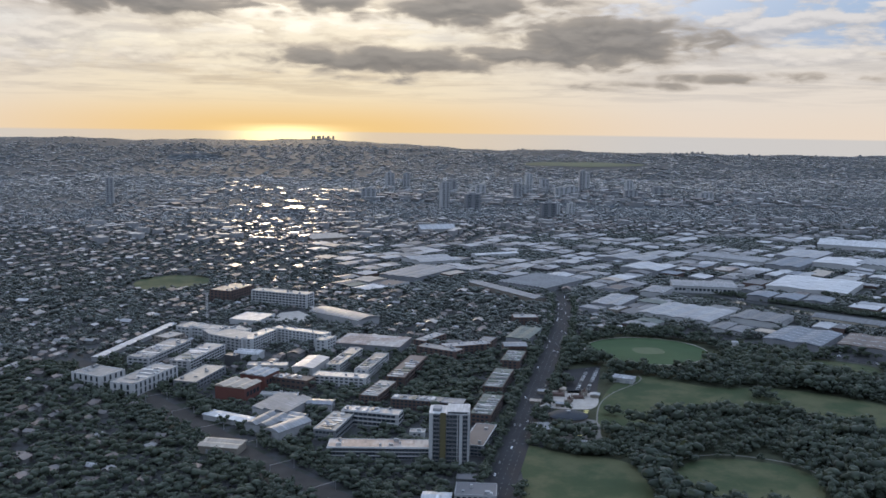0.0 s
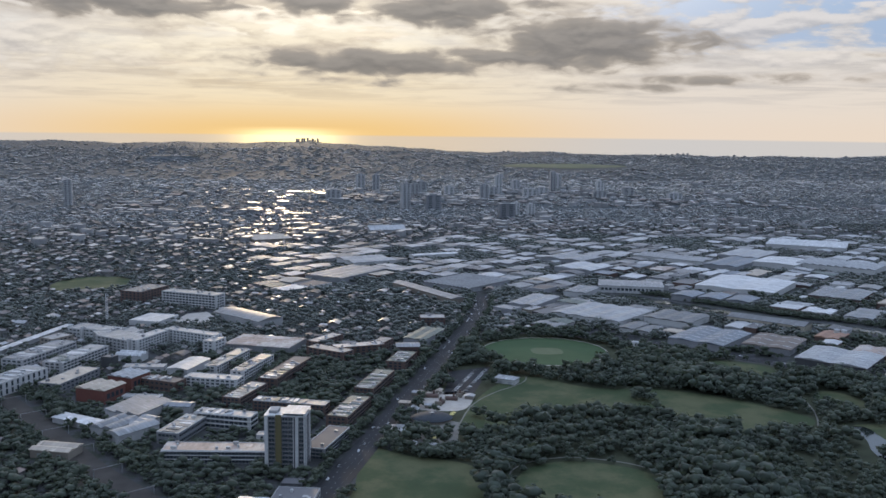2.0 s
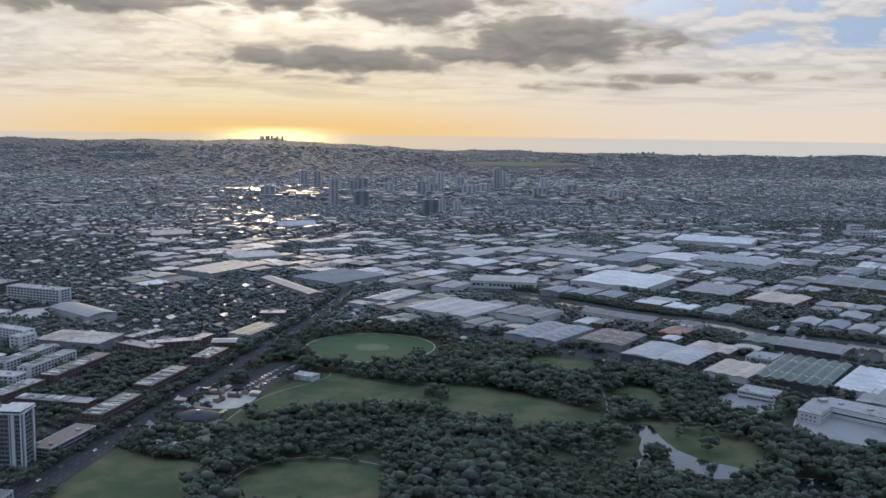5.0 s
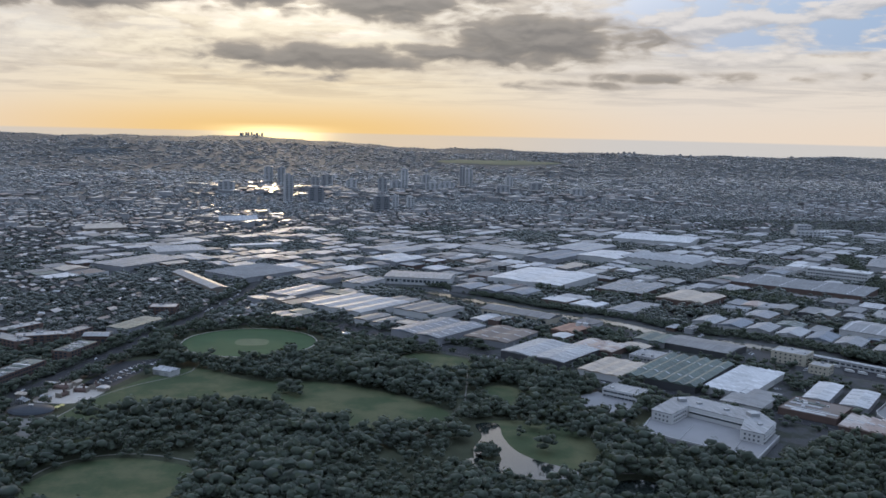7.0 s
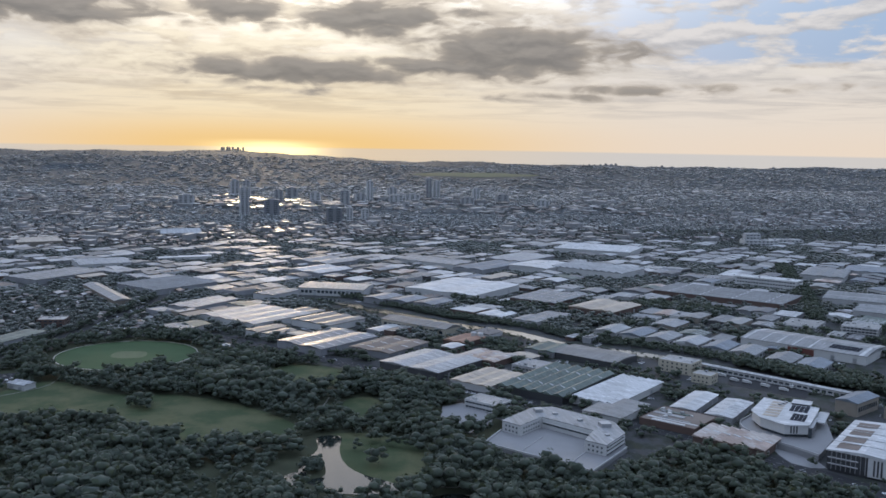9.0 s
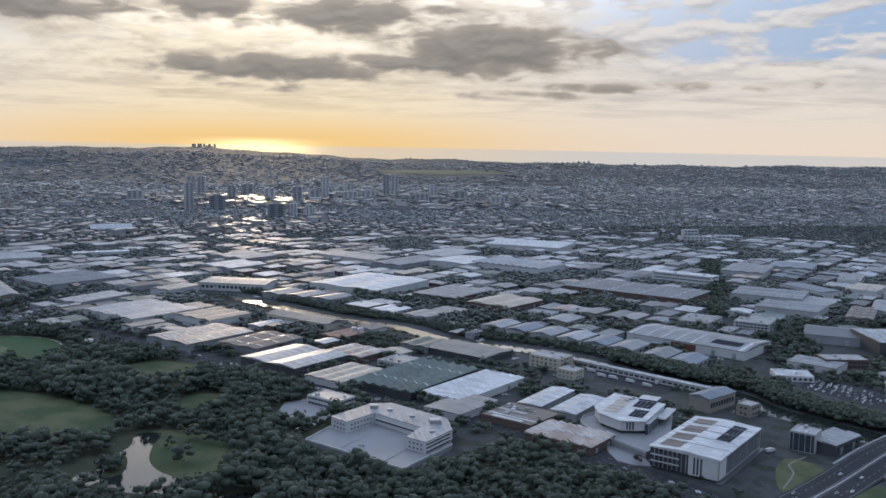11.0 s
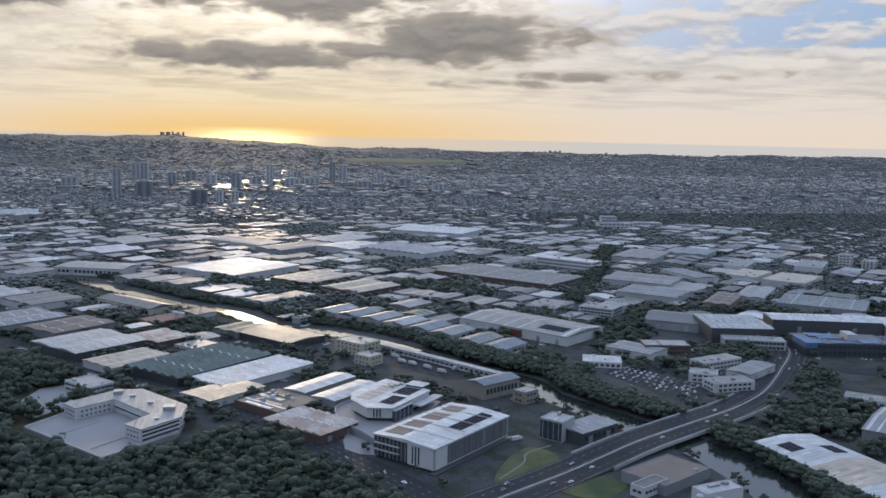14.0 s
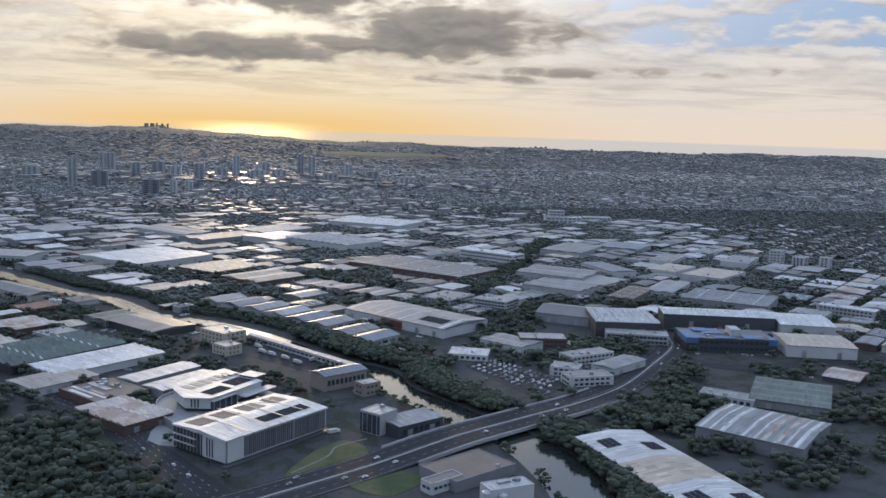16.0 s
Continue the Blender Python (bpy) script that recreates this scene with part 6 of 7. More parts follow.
# belts of tall trees between the factory yards: centre line, half width
BELTS = (([(515, 815), (555, 770), (612, 746)], 9.0), ([(664, 768), (695, 752), (728, 714)], 17.0), ([(955, 1010), (895, 890), (852, 798), (792, 677)], 8.0),
         ([(785, 580), (822, 612)], 7.0), ([(600, 690), (640, 668)], 6.0))


def plan_of(u, v):
    return c42 * u - s42 * v, s42 * u + c42 * v


def plant(x, y, r=0.5):
    if clear_of(x, y, r) and not (y > 545 and near_line(x, y, CANAL, 27)):
        (tree_mid if y < 800 else tree_far).append((x, y))


# street blocks: two rows of lots back to back, then a tree-lined street
CELL_U, CELL_V = 31.0, 27.0
for iu in range(-4, 62):
    for iv in range(-26, 50):
        u, v = iu * CELL_U + 9.0 * (iu // 5), iv * CELL_V + 7.0 * (iv // 2)
        x, y = plan_of(u, v)
        if (y < 575 and x < 905) or y < 420 or not -0.3 * y - 60 < x < 640 + 0.8 * y or not industrial(x, y):
            continue
        if iv % 2 == 0:  # trees along the street
            for q in range(5):
                if noise.noise((x * 0.013, y * 0.013, 9.0)) > -0.2:
                    plant(*plan_of(u - CELL_U / 2 + CELL_U * (q + rng.random()) / 5, v - CELL_V / 2 - 2.0 + rng.uniform(-1, 1)))
        if iu % 5 == 0:
            for q in range(4):
                plant(*plan_of(u - CELL_U / 2 - 4.5 + rng.uniform(-2, 2), v - CELL_V / 2 + CELL_V * (q + rng.random()) / 4))
        if y > 600 and noise.noise((x * 0.009, y * 0.014, 2.0)) > 0.24:
            for q in range(26):
                plant(x + rng.uniform(-16, 16), y + rng.uniform(-14, 14))
            continue
        pick = rng.random()
        if pick < 0.22:  # two narrow units
            for k in (-1, 1):
                LOTS.append((u + k * CELL_U / 4, v, CELL_U / 2 - 0.5, CELL_V - rng.uniform(2, 9), 0))
        elif pick < 0.40:  # two units end to end
            for k in (-1, 1):
                LOTS.append((u, v + k * CELL_V / 4, CELL_U - rng.uniform(2, 9), CELL_V / 2 - 1.0, 0))
        elif pick < 0.80:
            LOTS.append((u + rng.uniform(-1, 1), v + rng.uniform(-1, 1), CELL_U - rng.uniform(1.5, 9.0), CELL_V - rng.uniform(1.5, 10.0), rng.choice((0, 0, 90))))
        else:  # a yard with trees along its edges
            for q in range(14):
                plant(x + rng.uniform(-15, 15), y + rng.uniform(-13, 13))
shed_roofs = ("r_white", "r_white", "r_pale", "r_pale", "r_pale", "r_grey", "r_grey", "r_grey", "r_blue", "r_tan", "r_flat", "r_rust", "r_dark", "r_dark", "r_green")
WORDS = {"r_white": "white", "r_pale": "pale grey", "r_grey": "weathered grey", "r_blue": "blue-grey", "r_tan": "tan", "r_flat": "dull grey", "r_rust": "rust-stained",
         "r_dark": "dark", "r_green": "dull green"}


def spans_free(x, y, w, d, rot):
    c, sn = math.cos(radians(rot)), math.sin(radians(rot))
    for i in (-0.5, -0.17, 0.17, 0.5):
        for j in (-0.5, -0.17, 0.17, 0.5):
            if not clear_of(x + c * w * i - sn * d * j, y + sn * w * i + c * d * j, -1.6):
                return False
    return True


for u, v, w, d, turned in sorted(LOTS, key=lambda p: plan_of(p[0], p[1])[1]):
    x, y = plan_of(u, v)
    if any(near_line(x, y, line, r + 6.0) for line, r in BELTS):
        continue
    if turned:
        w, d = d, w
    for shrink in (1.0, 0.75, 0.5):
        if spans_free(x, y, w * shrink, d * shrink, 42 + turned):
            break
    else:
        continue
    w, d, h = w * shrink, d * shrink, rng.uniform(2.6, 4.8)
    shed_no += 1
    near = y < 660
    if shed_no > 265:
        claim(x, y, 42 + turned, w, d)
        far_sheds.append((x, y, 0.0, w, d, h, radians(42 + turned)))
        continue
    if rng.random() < 0.2:
        flat_block("office_block", "small flat-roofed office among sheds", x, y, 42 + turned, w, d, h + 0.8, rng.choice(("white", "concrete", "grey", "tanbrick", "brick")),
                   rng.choice(("r_flat", "r_pale", "r_dark", "r_white", "r_brown")), 2 if near else 0, 3.0, 2.0, 1.0, "f", 4 if near else 1, group="offices among sheds",
                   parapet=rng.choice((None, "white", "concrete")))
    else:
        roof = rng.choice(shed_roofs)
        warehouse("shed", "industrial shed with a %s metal roof" % WORDS[roof], x, y, 42 + turned, w, d, h,
                  rng.choice(("white", "grey", "grey", "dark", "concrete", "concrete", "brick", "tanbrick", "dark")), roof,
                  rng.choice(("gable", "gable", "gable", "saw")), max(1, round(d / rng.choice((9, 14, 22, 30)))), lights=rng.choice((0, 0, 3, 4)) if near else 0,
                  doors=1 if y < 600 else 0, vents=rng.choice((0, 1, 3)) if near else 0, group="industrial sheds")


def joined(name, verts, faces, mats, slots, label, category):
    me = bpy.data.meshes.new(name)
    v, f = np.asarray(verts, dtype=np.float32), np.asarray(faces, dtype=np.int32)
    me.vertices.add(len(v))
    me.vertices.foreach_set("co", v.ravel())
    k = f.shape[1]
    me.loops.add(f.size)
    me.loops.foreach_set("vertex_index", f.ravel())
    me.polygons.add(len(f))
    me.polygons.foreach_set("loop_start", np.arange(0, f.size, k, dtype=np.int32))
    for m in mats:
        me.materials.append(M[m])
    if slots is not None:
        me.polygons.foreach_set("material_index", np.asarray(slots, dtype=np.int32))
    me.update(calc_edges=True)
    me.validate()
    return tagged(new(name, me), label, category, "", "stuff")


# a unit house: walls, then a gabled roof as an island of its own, all in quads
HV = np.array([(-.5, -.5, 0), (.5, -.5, 0), (.5, .5, 0), (-.5, .5, 0), (-.5, -.5, 1), (.5, -.5, 1), (.5, .5, 1), (-.5, .5, 1),
               (-.55, -.58, .96), (.55, -.58, .96), (.55, .58, .96), (-.55, .58, .96), (-.5, 0, 1.30), (.5, 0, 1.30)], dtype=np.float32)
HF = np.array([(0, 1, 5, 4), (1, 2, 6, 5), (2, 3, 7, 6), (3, 0, 4, 7), (8, 9, 13, 12), (10, 11, 12, 13), (9, 10, 13, 13), (11, 8, 12, 12)], dtype=np.int32)


def houses(name, rows, roof, label, unit=HV, wall="house_wall", category="house"):
    if not rows:
        return
    V, Fc, S = [], [], []
    for i, (x, y, z, w, d, h, rot) in enumerate(rows):
        c, s = math.cos(rot), math.sin(rot)
        p = unit * np.array((w, d, h), dtype=np.float32)
        V.append(np.stack([p[:, 0] * c - p[:, 1] * s + x, p[:, 0] * s + p[:, 1] * c + y, p[:, 2] + z - 0.4], 1))
        Fc.append(HF[:6] + 14 * i)
        S.append((0, 0, 0, 0, 1, 1))
    V, Fc, S = np.concatenate(V), np.concatenate(Fc), np.concatenate(S)
    # hipped ends of the roofs
    joined(name, V, Fc, (wall, roof), S, label, category)


# clumps of trees in what is left between the sheds
yy = 290.0
while yy < 1330:
    xx = 60.0 if yy > 400 else 775.0
    while xx < 1260:
        px, py = xx + rng.uniform(-2.5, 2.5), yy + rng.uniform(-2.5, 2.5)
        xx += 5.5
        if py < 400 and near_line(px, py, HIGHWAY, 15):
            continue
        if industrial(px, py) and noise.noise((px * 0.02, py * 0.02, 5.0)) + 0.45 * noise.noise((px * 0.06, py * 0.06, 8.0)) > (-0.12 if py > 590 else -0.05):
            plant(px, py, 0.8)
    yy += 5.5
tile_rows, tin_rows, block_rows = [], [], []
HV_FLAT = HV * np.array((1, 1, 1), dtype=np.float32)
HV_FLAT[8:12] = [(-.5, -.5, 1.0), (.5, -.5, 1.0), (.5, .5, 1.0), (-.5, .5, 1.0)]
HV_FLAT[12:, 2] = 1.03
n67 = radians(67)


def green(x, y):
    """How wooded the suburbs are at a place, from 0 to 1."""
    g = 0.5 + (1.3 + 1.3 * ease(y, 1200, 1600)) * noise.noise((x * 0.0034, y * 0.0026, 3.0))
    g += 1.1 if (y < 590 and x < 75) or (60 < x < 180 and 430 < y < 650) else 0.12
    g += 0.9 if y < 575 and x > 250 else 0.0
    g += 0.5 * ease(y, 1900, 2900) + 0.30 * ease(x - 0.25 * y, 500, 1100) + 0.1 * ease(x, 60, -200)
    return g


def suburb(y0, y1, step, size):
    y = y0
    while y < y1:
        x = -0.34 * y - 120
        while x < 680 + 0.84 * y:
            px, py = x + rng.uniform(-0.35, 0.35) * step, y + rng.uniform(-0.35, 0.35) * step
            x += step
            if y < 1340 and industrial(px, py) and rng.random() < 0.96:
                if noise.noise((px * 0.022, py * 0.022, 5.0)) > (-0.16 if py > 590 else -0.25):
                    for q in range(2):
                        qx, qy = px + rng.uniform(-4, 4), py + rng.uniform(-4, 4)
                        if clear_of(qx, qy, 0.9):
                            (tree_mid if py < 800 else tree_far).append((qx, qy))
                continue
            g = green(px, py)
            if on_field(px, py):
                continue
            if not clear_of(px, py, 3.5):
                continue
            if 1250 < py < 3000 and g < 0.62 and rng.random() < 0.05 + 0.08 * ease(abs(px - 600), 700, 100):
                rot = radians(42 if px > 300 else 67) + rng.choice((0, math.pi / 2))
                block_rows.append((px, py, lie(px, py), rng.uniform(16, 34), rng.uniform(9, 13), rng.uniform(4, 10), rot))
                continue
            if rng.random() < 0.52 + g * 0.5:
                (tree_mid if py < 800 else tree_far).append((px, py))
                continue
            if rng.random() < 0.2 + 0.72 * ease(y, 1800, 2700):
                tree_far.append((px, py)) if y > 1000 else None
                continue
            k = size * rng.uniform(0.75, 1.3)
            if rng.random() < (0.0 if y < 620 else 0.06 if y < 1000 else 0.28 if 150 < px < 1100 else 0.12):
                k *= 2.3
            rot = (n67 if px < 300 else radians(42)) + rng.choice((0, math.pi / 2)) + rng.uniform(-0.08, 0.08)
            h = rng.uniform(2.2, 4.2) * (1.6 if k > size * 1.5 else 1.0)
            (tin_rows if rng.random() < (0.08 if py < 590 and px < 75 else 0.26) else tile_rows).append((px, py, lie(px, py), k * rng.uniform(1.1, 1.6), k, h, rot))
        y += step * (0.9 + 0.1 * rng.random())




def house_rows(y0, y1, gap, row, size, turn):
    """Streets of houses: two rows of roofs back to back, gardens between, then a street with trees."""
    c, sn = math.cos(turn), math.sin(turn)
    reach = int(2600 / min(gap, row))
    for j in range(-reach, reach):
        bend = 0.5 * row * noise.noise((j * 0.31, 1.7, 4.0))
        for i in range(-reach, reach):
            a, b = i * gap, j * row + bend
            px, py = c * a - sn * b, sn * a + c * b
            if not (y0 <= py < y1 and -0.34 * py - 120 < px < 680 + 0.84 * py) or (px < 300) != (turn == n67):
                continue
            px, py = px + rng.uniform(-0.6, 0.6), py + rng.uniform(-0.6, 0.6)
            if py < 1340 and industrial(px, py):
                continue
            if not clear_of(px, py, 2.4):
                continue
            g = green(px, py)
            street = j % 3 == 2 or i % 17 == 16
            if street:
                if rng.random() < 0.30 + 0.45 * min(1.0, max(0.0, g)):
                    (tree_mid if py < 800 else tree_far).append((px, py))
                continue
            if 1250 < py and g < 0.62 and rng.random() < 0.05:
                block_rows.append((px, py, lie(px, py), rng.uniform(12, 26), rng.uniform(8, 12), rng.uniform(4, 9), turn + rng.choice((0, math.pi / 2))))
                continue
            if rng.random() < (0.08 if py < 1000 and px > 60 else 0.2 if py < 1200 else 0.36) + 0.55 * g:
                (tree_mid if py < 800 else tree_far).append((px, py))
                continue
            k = size * rng.uniform(0.85, 1.2)
            h = rng.uniform(2.2, 3.6)
            if rng.random() < 0.05:
                k, h = k * 1.7, h * 1.5
            (tin_rows if rng.random() < (0.1 if py < 590 and px < 75 else 0.3) else tile_rows).append((px, py, lie(px, py), k * 1.25, k, h, turn + (0 if rng.random() < 0.8 else math.pi / 2)))


for turn in (n67, radians(42)):
    house_rows(320, 1000, 6.6, 7.4, 4.7, turn)
    house_rows(1000, 1750, 9.0, 10.0, 6.2, turn)
suburb(1750, 2700, 17.0, 7.0)
suburb(2700, 4150, 32.0, 9.0)
yy = 330.0
while yy < 1000:
    xx = -0.34 * yy - 60
    while xx < 300:
        px, py = xx + rng.uniform(-2.6, 2.6), yy + rng.uniform(-2.6, 2.6)
        xx += 6.2
        wood = noise.noise((px * 0.017, py * 0.017, 11.0)) + (0.35 if py < 560 else 0.0)
        if wood > -0.12 and not (py > 880 and px > 60) and clear_of(px, py, 0.4):
            tree_mid.append((px, py))
    yy += 6.2
# the far slopes are mostly wooded: gardens and bush take the place of many houses
for rows, most in ((tile_rows, 0.5), (tin_rows, 0.65), (block_rows, 0.6)):
    kept = []
    for row in rows:
        if rng.random() < most * ease(row[1], 1900, 2700):
            tree_far.append((row[0], row[1]))
        else:
            kept.append(row)
    rows[:] = kept
houses("houses", tile_rows, "house_roof", "rows of small tiled suburban houses")
houses("houses", tin_rows, "tin_roof", "rows of pale-roofed suburban houses")
HV_SHED = HV * np.array((1, 1, 1), dtype=np.float32)
HV_SHED[8:12] = [(-.52, -.52, .97), (.52, -.52, .97), (.52, .52, .97), (-.52, .52, .97)]
HV_SHED[12:, 2] = 1.22
houses("sheds", far_sheds, "r_shed", "rows of distant industrial sheds with grey metal roofs", HV_SHED, "block_wall", "building")
houses("apartment_blocks", block_rows, "tin_roof", "low flat-roofed apartment blocks of the far suburbs", HV_FLAT, "block_wall", "building")

# ---------------------------------------------------------------- trees
PHI = (1 + math.sqrt(5)) / 2
ICO_V = [Vector(v).normalized() for v in ((-1, PHI, 0), (1, PHI, 0), (-1, -PHI, 0), (1, -PHI, 0), (0, -1, PHI), (0, 1, PHI), (0, -1, -PHI), (0, 1, -PHI), (PHI, 0, -1), (PHI, 0, 1), (-PHI, 0, -1), (-PHI, 0, 1))]
ICO_F = ((0, 11, 5), (0, 5, 1), (0, 1, 7), (0, 7, 10), (0, 10, 11), (1, 5, 9), (5, 11, 4), (11, 10, 2), (10, 7, 6), (7, 1, 8),
         (3, 9, 4), (3, 4, 2), (3, 2, 6), (3, 6, 8), (3, 8, 9), (4, 9, 5), (2, 4, 11), (6, 2, 10), (8, 6, 7), (9, 8, 1))


def crown_mesh(seed, leaves, clumps):
    """Crown of a unit tree: uneven leaf masses round the limbs, with loose leaf sprays on their outside."""
    r = random.Random(seed)
    V, Q = [], []
    for i in range(clumps):
        a = i * 2.4 + r.uniform(-0.5, 0.5)
        zz = 0.30 + 0.52 * (i + r.random()) / clumps
        rad = r.uniform(0.10, 0.36) * (1.25 - abs(zz - 0.5) * 1.6)
        c = Vector((rad * math.cos(a), rad * math.sin(a), zz))
        s = r.uniform(0.31, 0.49) / clumps ** 0.42
        b = len(V)
        V += [c + Vector((p.x, p.y, p.z * 0.8)) * s * r.uniform(0.6, 1.2) for p in ICO_V]
        Q += [(b + f[0], b + f[1], b + f[2], b + f[2]) for f in ICO_F]
        for k in range(leaves):
            d = Vector((r.gauss(0, 1), r.gauss(0, 1), r.gauss(0.2, 0.8))).normalized()
            o = c + d * s * r.uniform(0.9, 1.2)
            e1 = d.orthogonal().normalized()
            e2 = d.cross(e1)
            q = s * r.uniform(0.24, 0.46)
            b = len(V)
            V += [o + e1 * q + d * q * 0.5, o + e2 * q * 0.8, o - e1 * q - d * q * 0.4, o - e2 * q * 0.8]
            Q.append((b, b + 1, b + 2, b + 3))
    return np.array([tuple(v) for v in V], dtype=np.float32), Q


CROWNS = [crown_mesh(i, 9, 5) for i in range(8)]
CLUMPS = [crown_mesh(40 + i, 0, 2) for i in range(4)]


def mesh_of(name, V, Q, mat):
    me = bpy.data.meshes.new(name)
    me.from_pydata([tuple(v) for v in V], [], [tuple(dict.fromkeys(q)) for q in Q])
    me.materials.append(M[mat])
    return me


def trunk_mesh(seed):
    """A tapered trunk with a few limbs."""
    r = random.Random(seed)
    bm = bmesh.new()

    def limb(a, b, r0, r1):
        a, b = Vector(a), Vector(b)
        d = (b - a).normalized()
        e1 = d.orthogonal().normalized()
        e2 = d.cross(e1)
        lo = [bm.verts.new(a + (e1 * math.cos(k) + e2 * math.sin(k)) * r0) for k in (0, 1.26, 2.51, 3.77, 5.03)]
        hi = [bm.verts.new(b + (e1 * math.cos(k) + e2 * math.sin(k)) * r1) for k in (0, 1.26, 2.51, 3.77, 5.03)]
        for i in range(5):
            bm.faces.new((lo[i], lo[(i + 1) % 5], hi[(i + 1) % 5], hi[i]))
    limb((0, 0, -0.05), (0.01, 0.02, 0.5), 0.035, 0.018)
    for i in range(4):
        a = i * 1.6 + r.random()
        limb((0, 0.01, 0.3 + 0.05 * i), (0.25 * math.cos(a), 0.25 * math.sin(a), 0.6 + 0.06 * i), 0.015, 0.006)
    me = bpy.data.meshes.new("trunk")
    bm.to_mesh(me)
    bm.free()
    me.materials.append(M["bark"])
    return me


TREE_KITS = [(mesh_of("crown", *CROWNS[i], "leaf_one"), trunk_mesh(i)) for i in range(6)]


def tree(x, y, size, label):
    crown, trunk = TREE_KITS[rng.randrange(6)]
    t = thing("tree", label, "tree", x, y, lie(x, y), rng.uniform(0, 360), "park trees")
    m = Matrix.Diagonal((size * rng.uniform(0.9, 1.25), size * rng.uniform(0.9, 1.25), size, 1))
    for nm, me in (("trunk", trunk), ("crown", crown)):
        o = new(nm, me)
        o.parent, o.matrix_basis = t, m


def forest(name, rows, kits, mat, label):
    V, Fc, base = [], [], 0
    for x, y, z, s, wide in rows:
        v, q = kits[rng.randrange(len(kits))]
        a = rng.uniform(0, 6.283)
        c, sn = math.cos(a) * s * wide, math.sin(a) * s * wide
        V.append(np.stack([v[:, 0] * c - v[:, 1] * sn + x, v[:, 0] * sn + v[:, 1] * c + y, v[:, 2] * s + z], 1))
        Fc.append(np.asarray(q, dtype=np.int32) + base)
        base += len(v)
    # triangles in pairs keep one face size
    V, Fc = np.concatenate(V), np.concatenate(Fc)
    tri = np.concatenate([Fc[:, (0, 1, 2)], Fc[Fc[:, 2] != Fc[:, 3]][:, (0, 2, 3)]])
    joined(name, V, tri, (mat,), None, label, "trees")


park_rows, singles = [], 0
# centre, half extents and number of trees in each grove by the highway
TREE_GROUPS = ((800, 371, 20, 12, 55), (824, 396, 14, 9, 26), (806, 331, 14, 8, 18), (846, 440, 12, 8, 16), (368, 394, 3.0, 9, 14), (138, 482, 5, 8, 10), (150, 425, 13, 4, 22), (127, 452, 3, 8, 8), (544, 447, 6, 5, 12), (565, 508, 10, 7, 22), (514, 482, 9, 6, 16), (530, 461, 6, 5, 10), (476, 493, 6, 6, 10), (574, 480, 6, 4, 8))
SINGLE_AREA = (95, 330, 300, 470)
y = 250.0
while y < 690:
    x = 60.0
    while x < 640:
        px, py = x + rng.uniform(-2.5, 2.5), y + rng.uniform(-2.5, 2.5)
        x += 5.0
        if not inside(px, py, PARK) or not is_free(px, py, 1.0):
            continue
        lawn = any(inside(px, py, poly) for poly in LAWNS)
        if near_line(px, py, POND + POND[:1], 6.0) or (inside(px, py + 7, POND) and rng.random() < 0.8):
            continue
        island = (px - 376) ** 2 / 9 + (py - 378) ** 2 / 30 < 1
        if lawn and not island and not (inside(px, py, LAWNS[3]) and not inside(px, py, LAWNS[7]) and noise.noise((px * 0.09, py * 0.09, 3)) > 0.12) and not (inside(px, py, LAWNS[0]) and noise.noise((px * 0.03, py * 0.03, 8)) > 0.42):
            continue
        if near_line(px, py, STREET, 15.0) or near_line(px, py, [(446, 413), (486, 367), (514, 396)], 7.5) or any(near_line(px, py, p, 2.5) for p in PATHS) or any(near_line(px, py, ln, 9.0) for ln in ROADS):
            continue
        if 146 < px < 195 and 445 < py < 545 and rng.random() < 0.75:
            continue
        if 165 < px < 212 and 525 < py < 592 and rng.random() < 0.5:
            continue
        if ((px - 258) / 52) ** 2 + ((py - 622) / 54) ** 2 < 1 and py < 640 and (rng.random() < 0.85 or ((px - 258) / 48) ** 2 + ((py - 622) / 50) ** 2 < 1):
            continue
        dens = 0.5 + noise.noise((px * 0.02, py * 0.02, 1.0))
        if rng.random() > 0.82 + 0.6 * dens:
            continue
        s = (4.4 + 5.6 * rng.random() ** 1.8) * (0.9 + 0.4 * dens)
        if (px - 378) ** 2 + (py - 395) ** 2 < 1800 and not island and rng.random() < 0.7:
            continue
        if singles < 110 and SINGLE_AREA[0] < px < SINGLE_AREA[2] and SINGLE_AREA[1] < py < SINGLE_AREA[3]:
            tree(px, py, s, "dark leafy park tree with a broad crown")
            singles += 1
        else:
            park_rows.append((px, py, 0.0, s, rng.uniform(1.05, 1.5)))
    y += 5.0
# wooded banks of the canal, the street's edge and the gardens
for (x0, y0), (x1, y1) in zip(CANAL, CANAL[1:]):
    k = max(1, int(math.hypot(x1 - x0, y1 - y0) / 1.6))
    for i in range(k):
        for side in ((1, 1, 1, -1) if y0 > 545 else (1, 1, 1, 1, 1, 1, -1)):
            dx, dy = x1 - x0, y1 - y0
            L = math.hypot(dx, dy)
            upper = y0 > 545
            off = side * ((rng.uniform(17, 30) if upper else rng.uniform(12, 27)) if side > 0 else rng.uniform(10, 13))
            px, py = x0 + dx * i / k - dy / L * off, y0 + dy * i / k + dx / L * off
            if near_line(px, py, HIGHWAY, 14) or not is_free(px, py, -1.5) or (side < 0 and rng.random() < (0.45 if upper else 0.6)):
                continue
            park_rows.append((px, py, 0.0, (rng.uniform(2.4, 4.2) + 0.12 * max(0.0, abs(off) - 18) if side > 0 else rng.uniform(1.6, 3.4)) if upper else rng.uniform(4.4, 7.8) if side > 0 else rng.uniform(2.4, 4.0), rng.uniform(1.1, 1.5)))
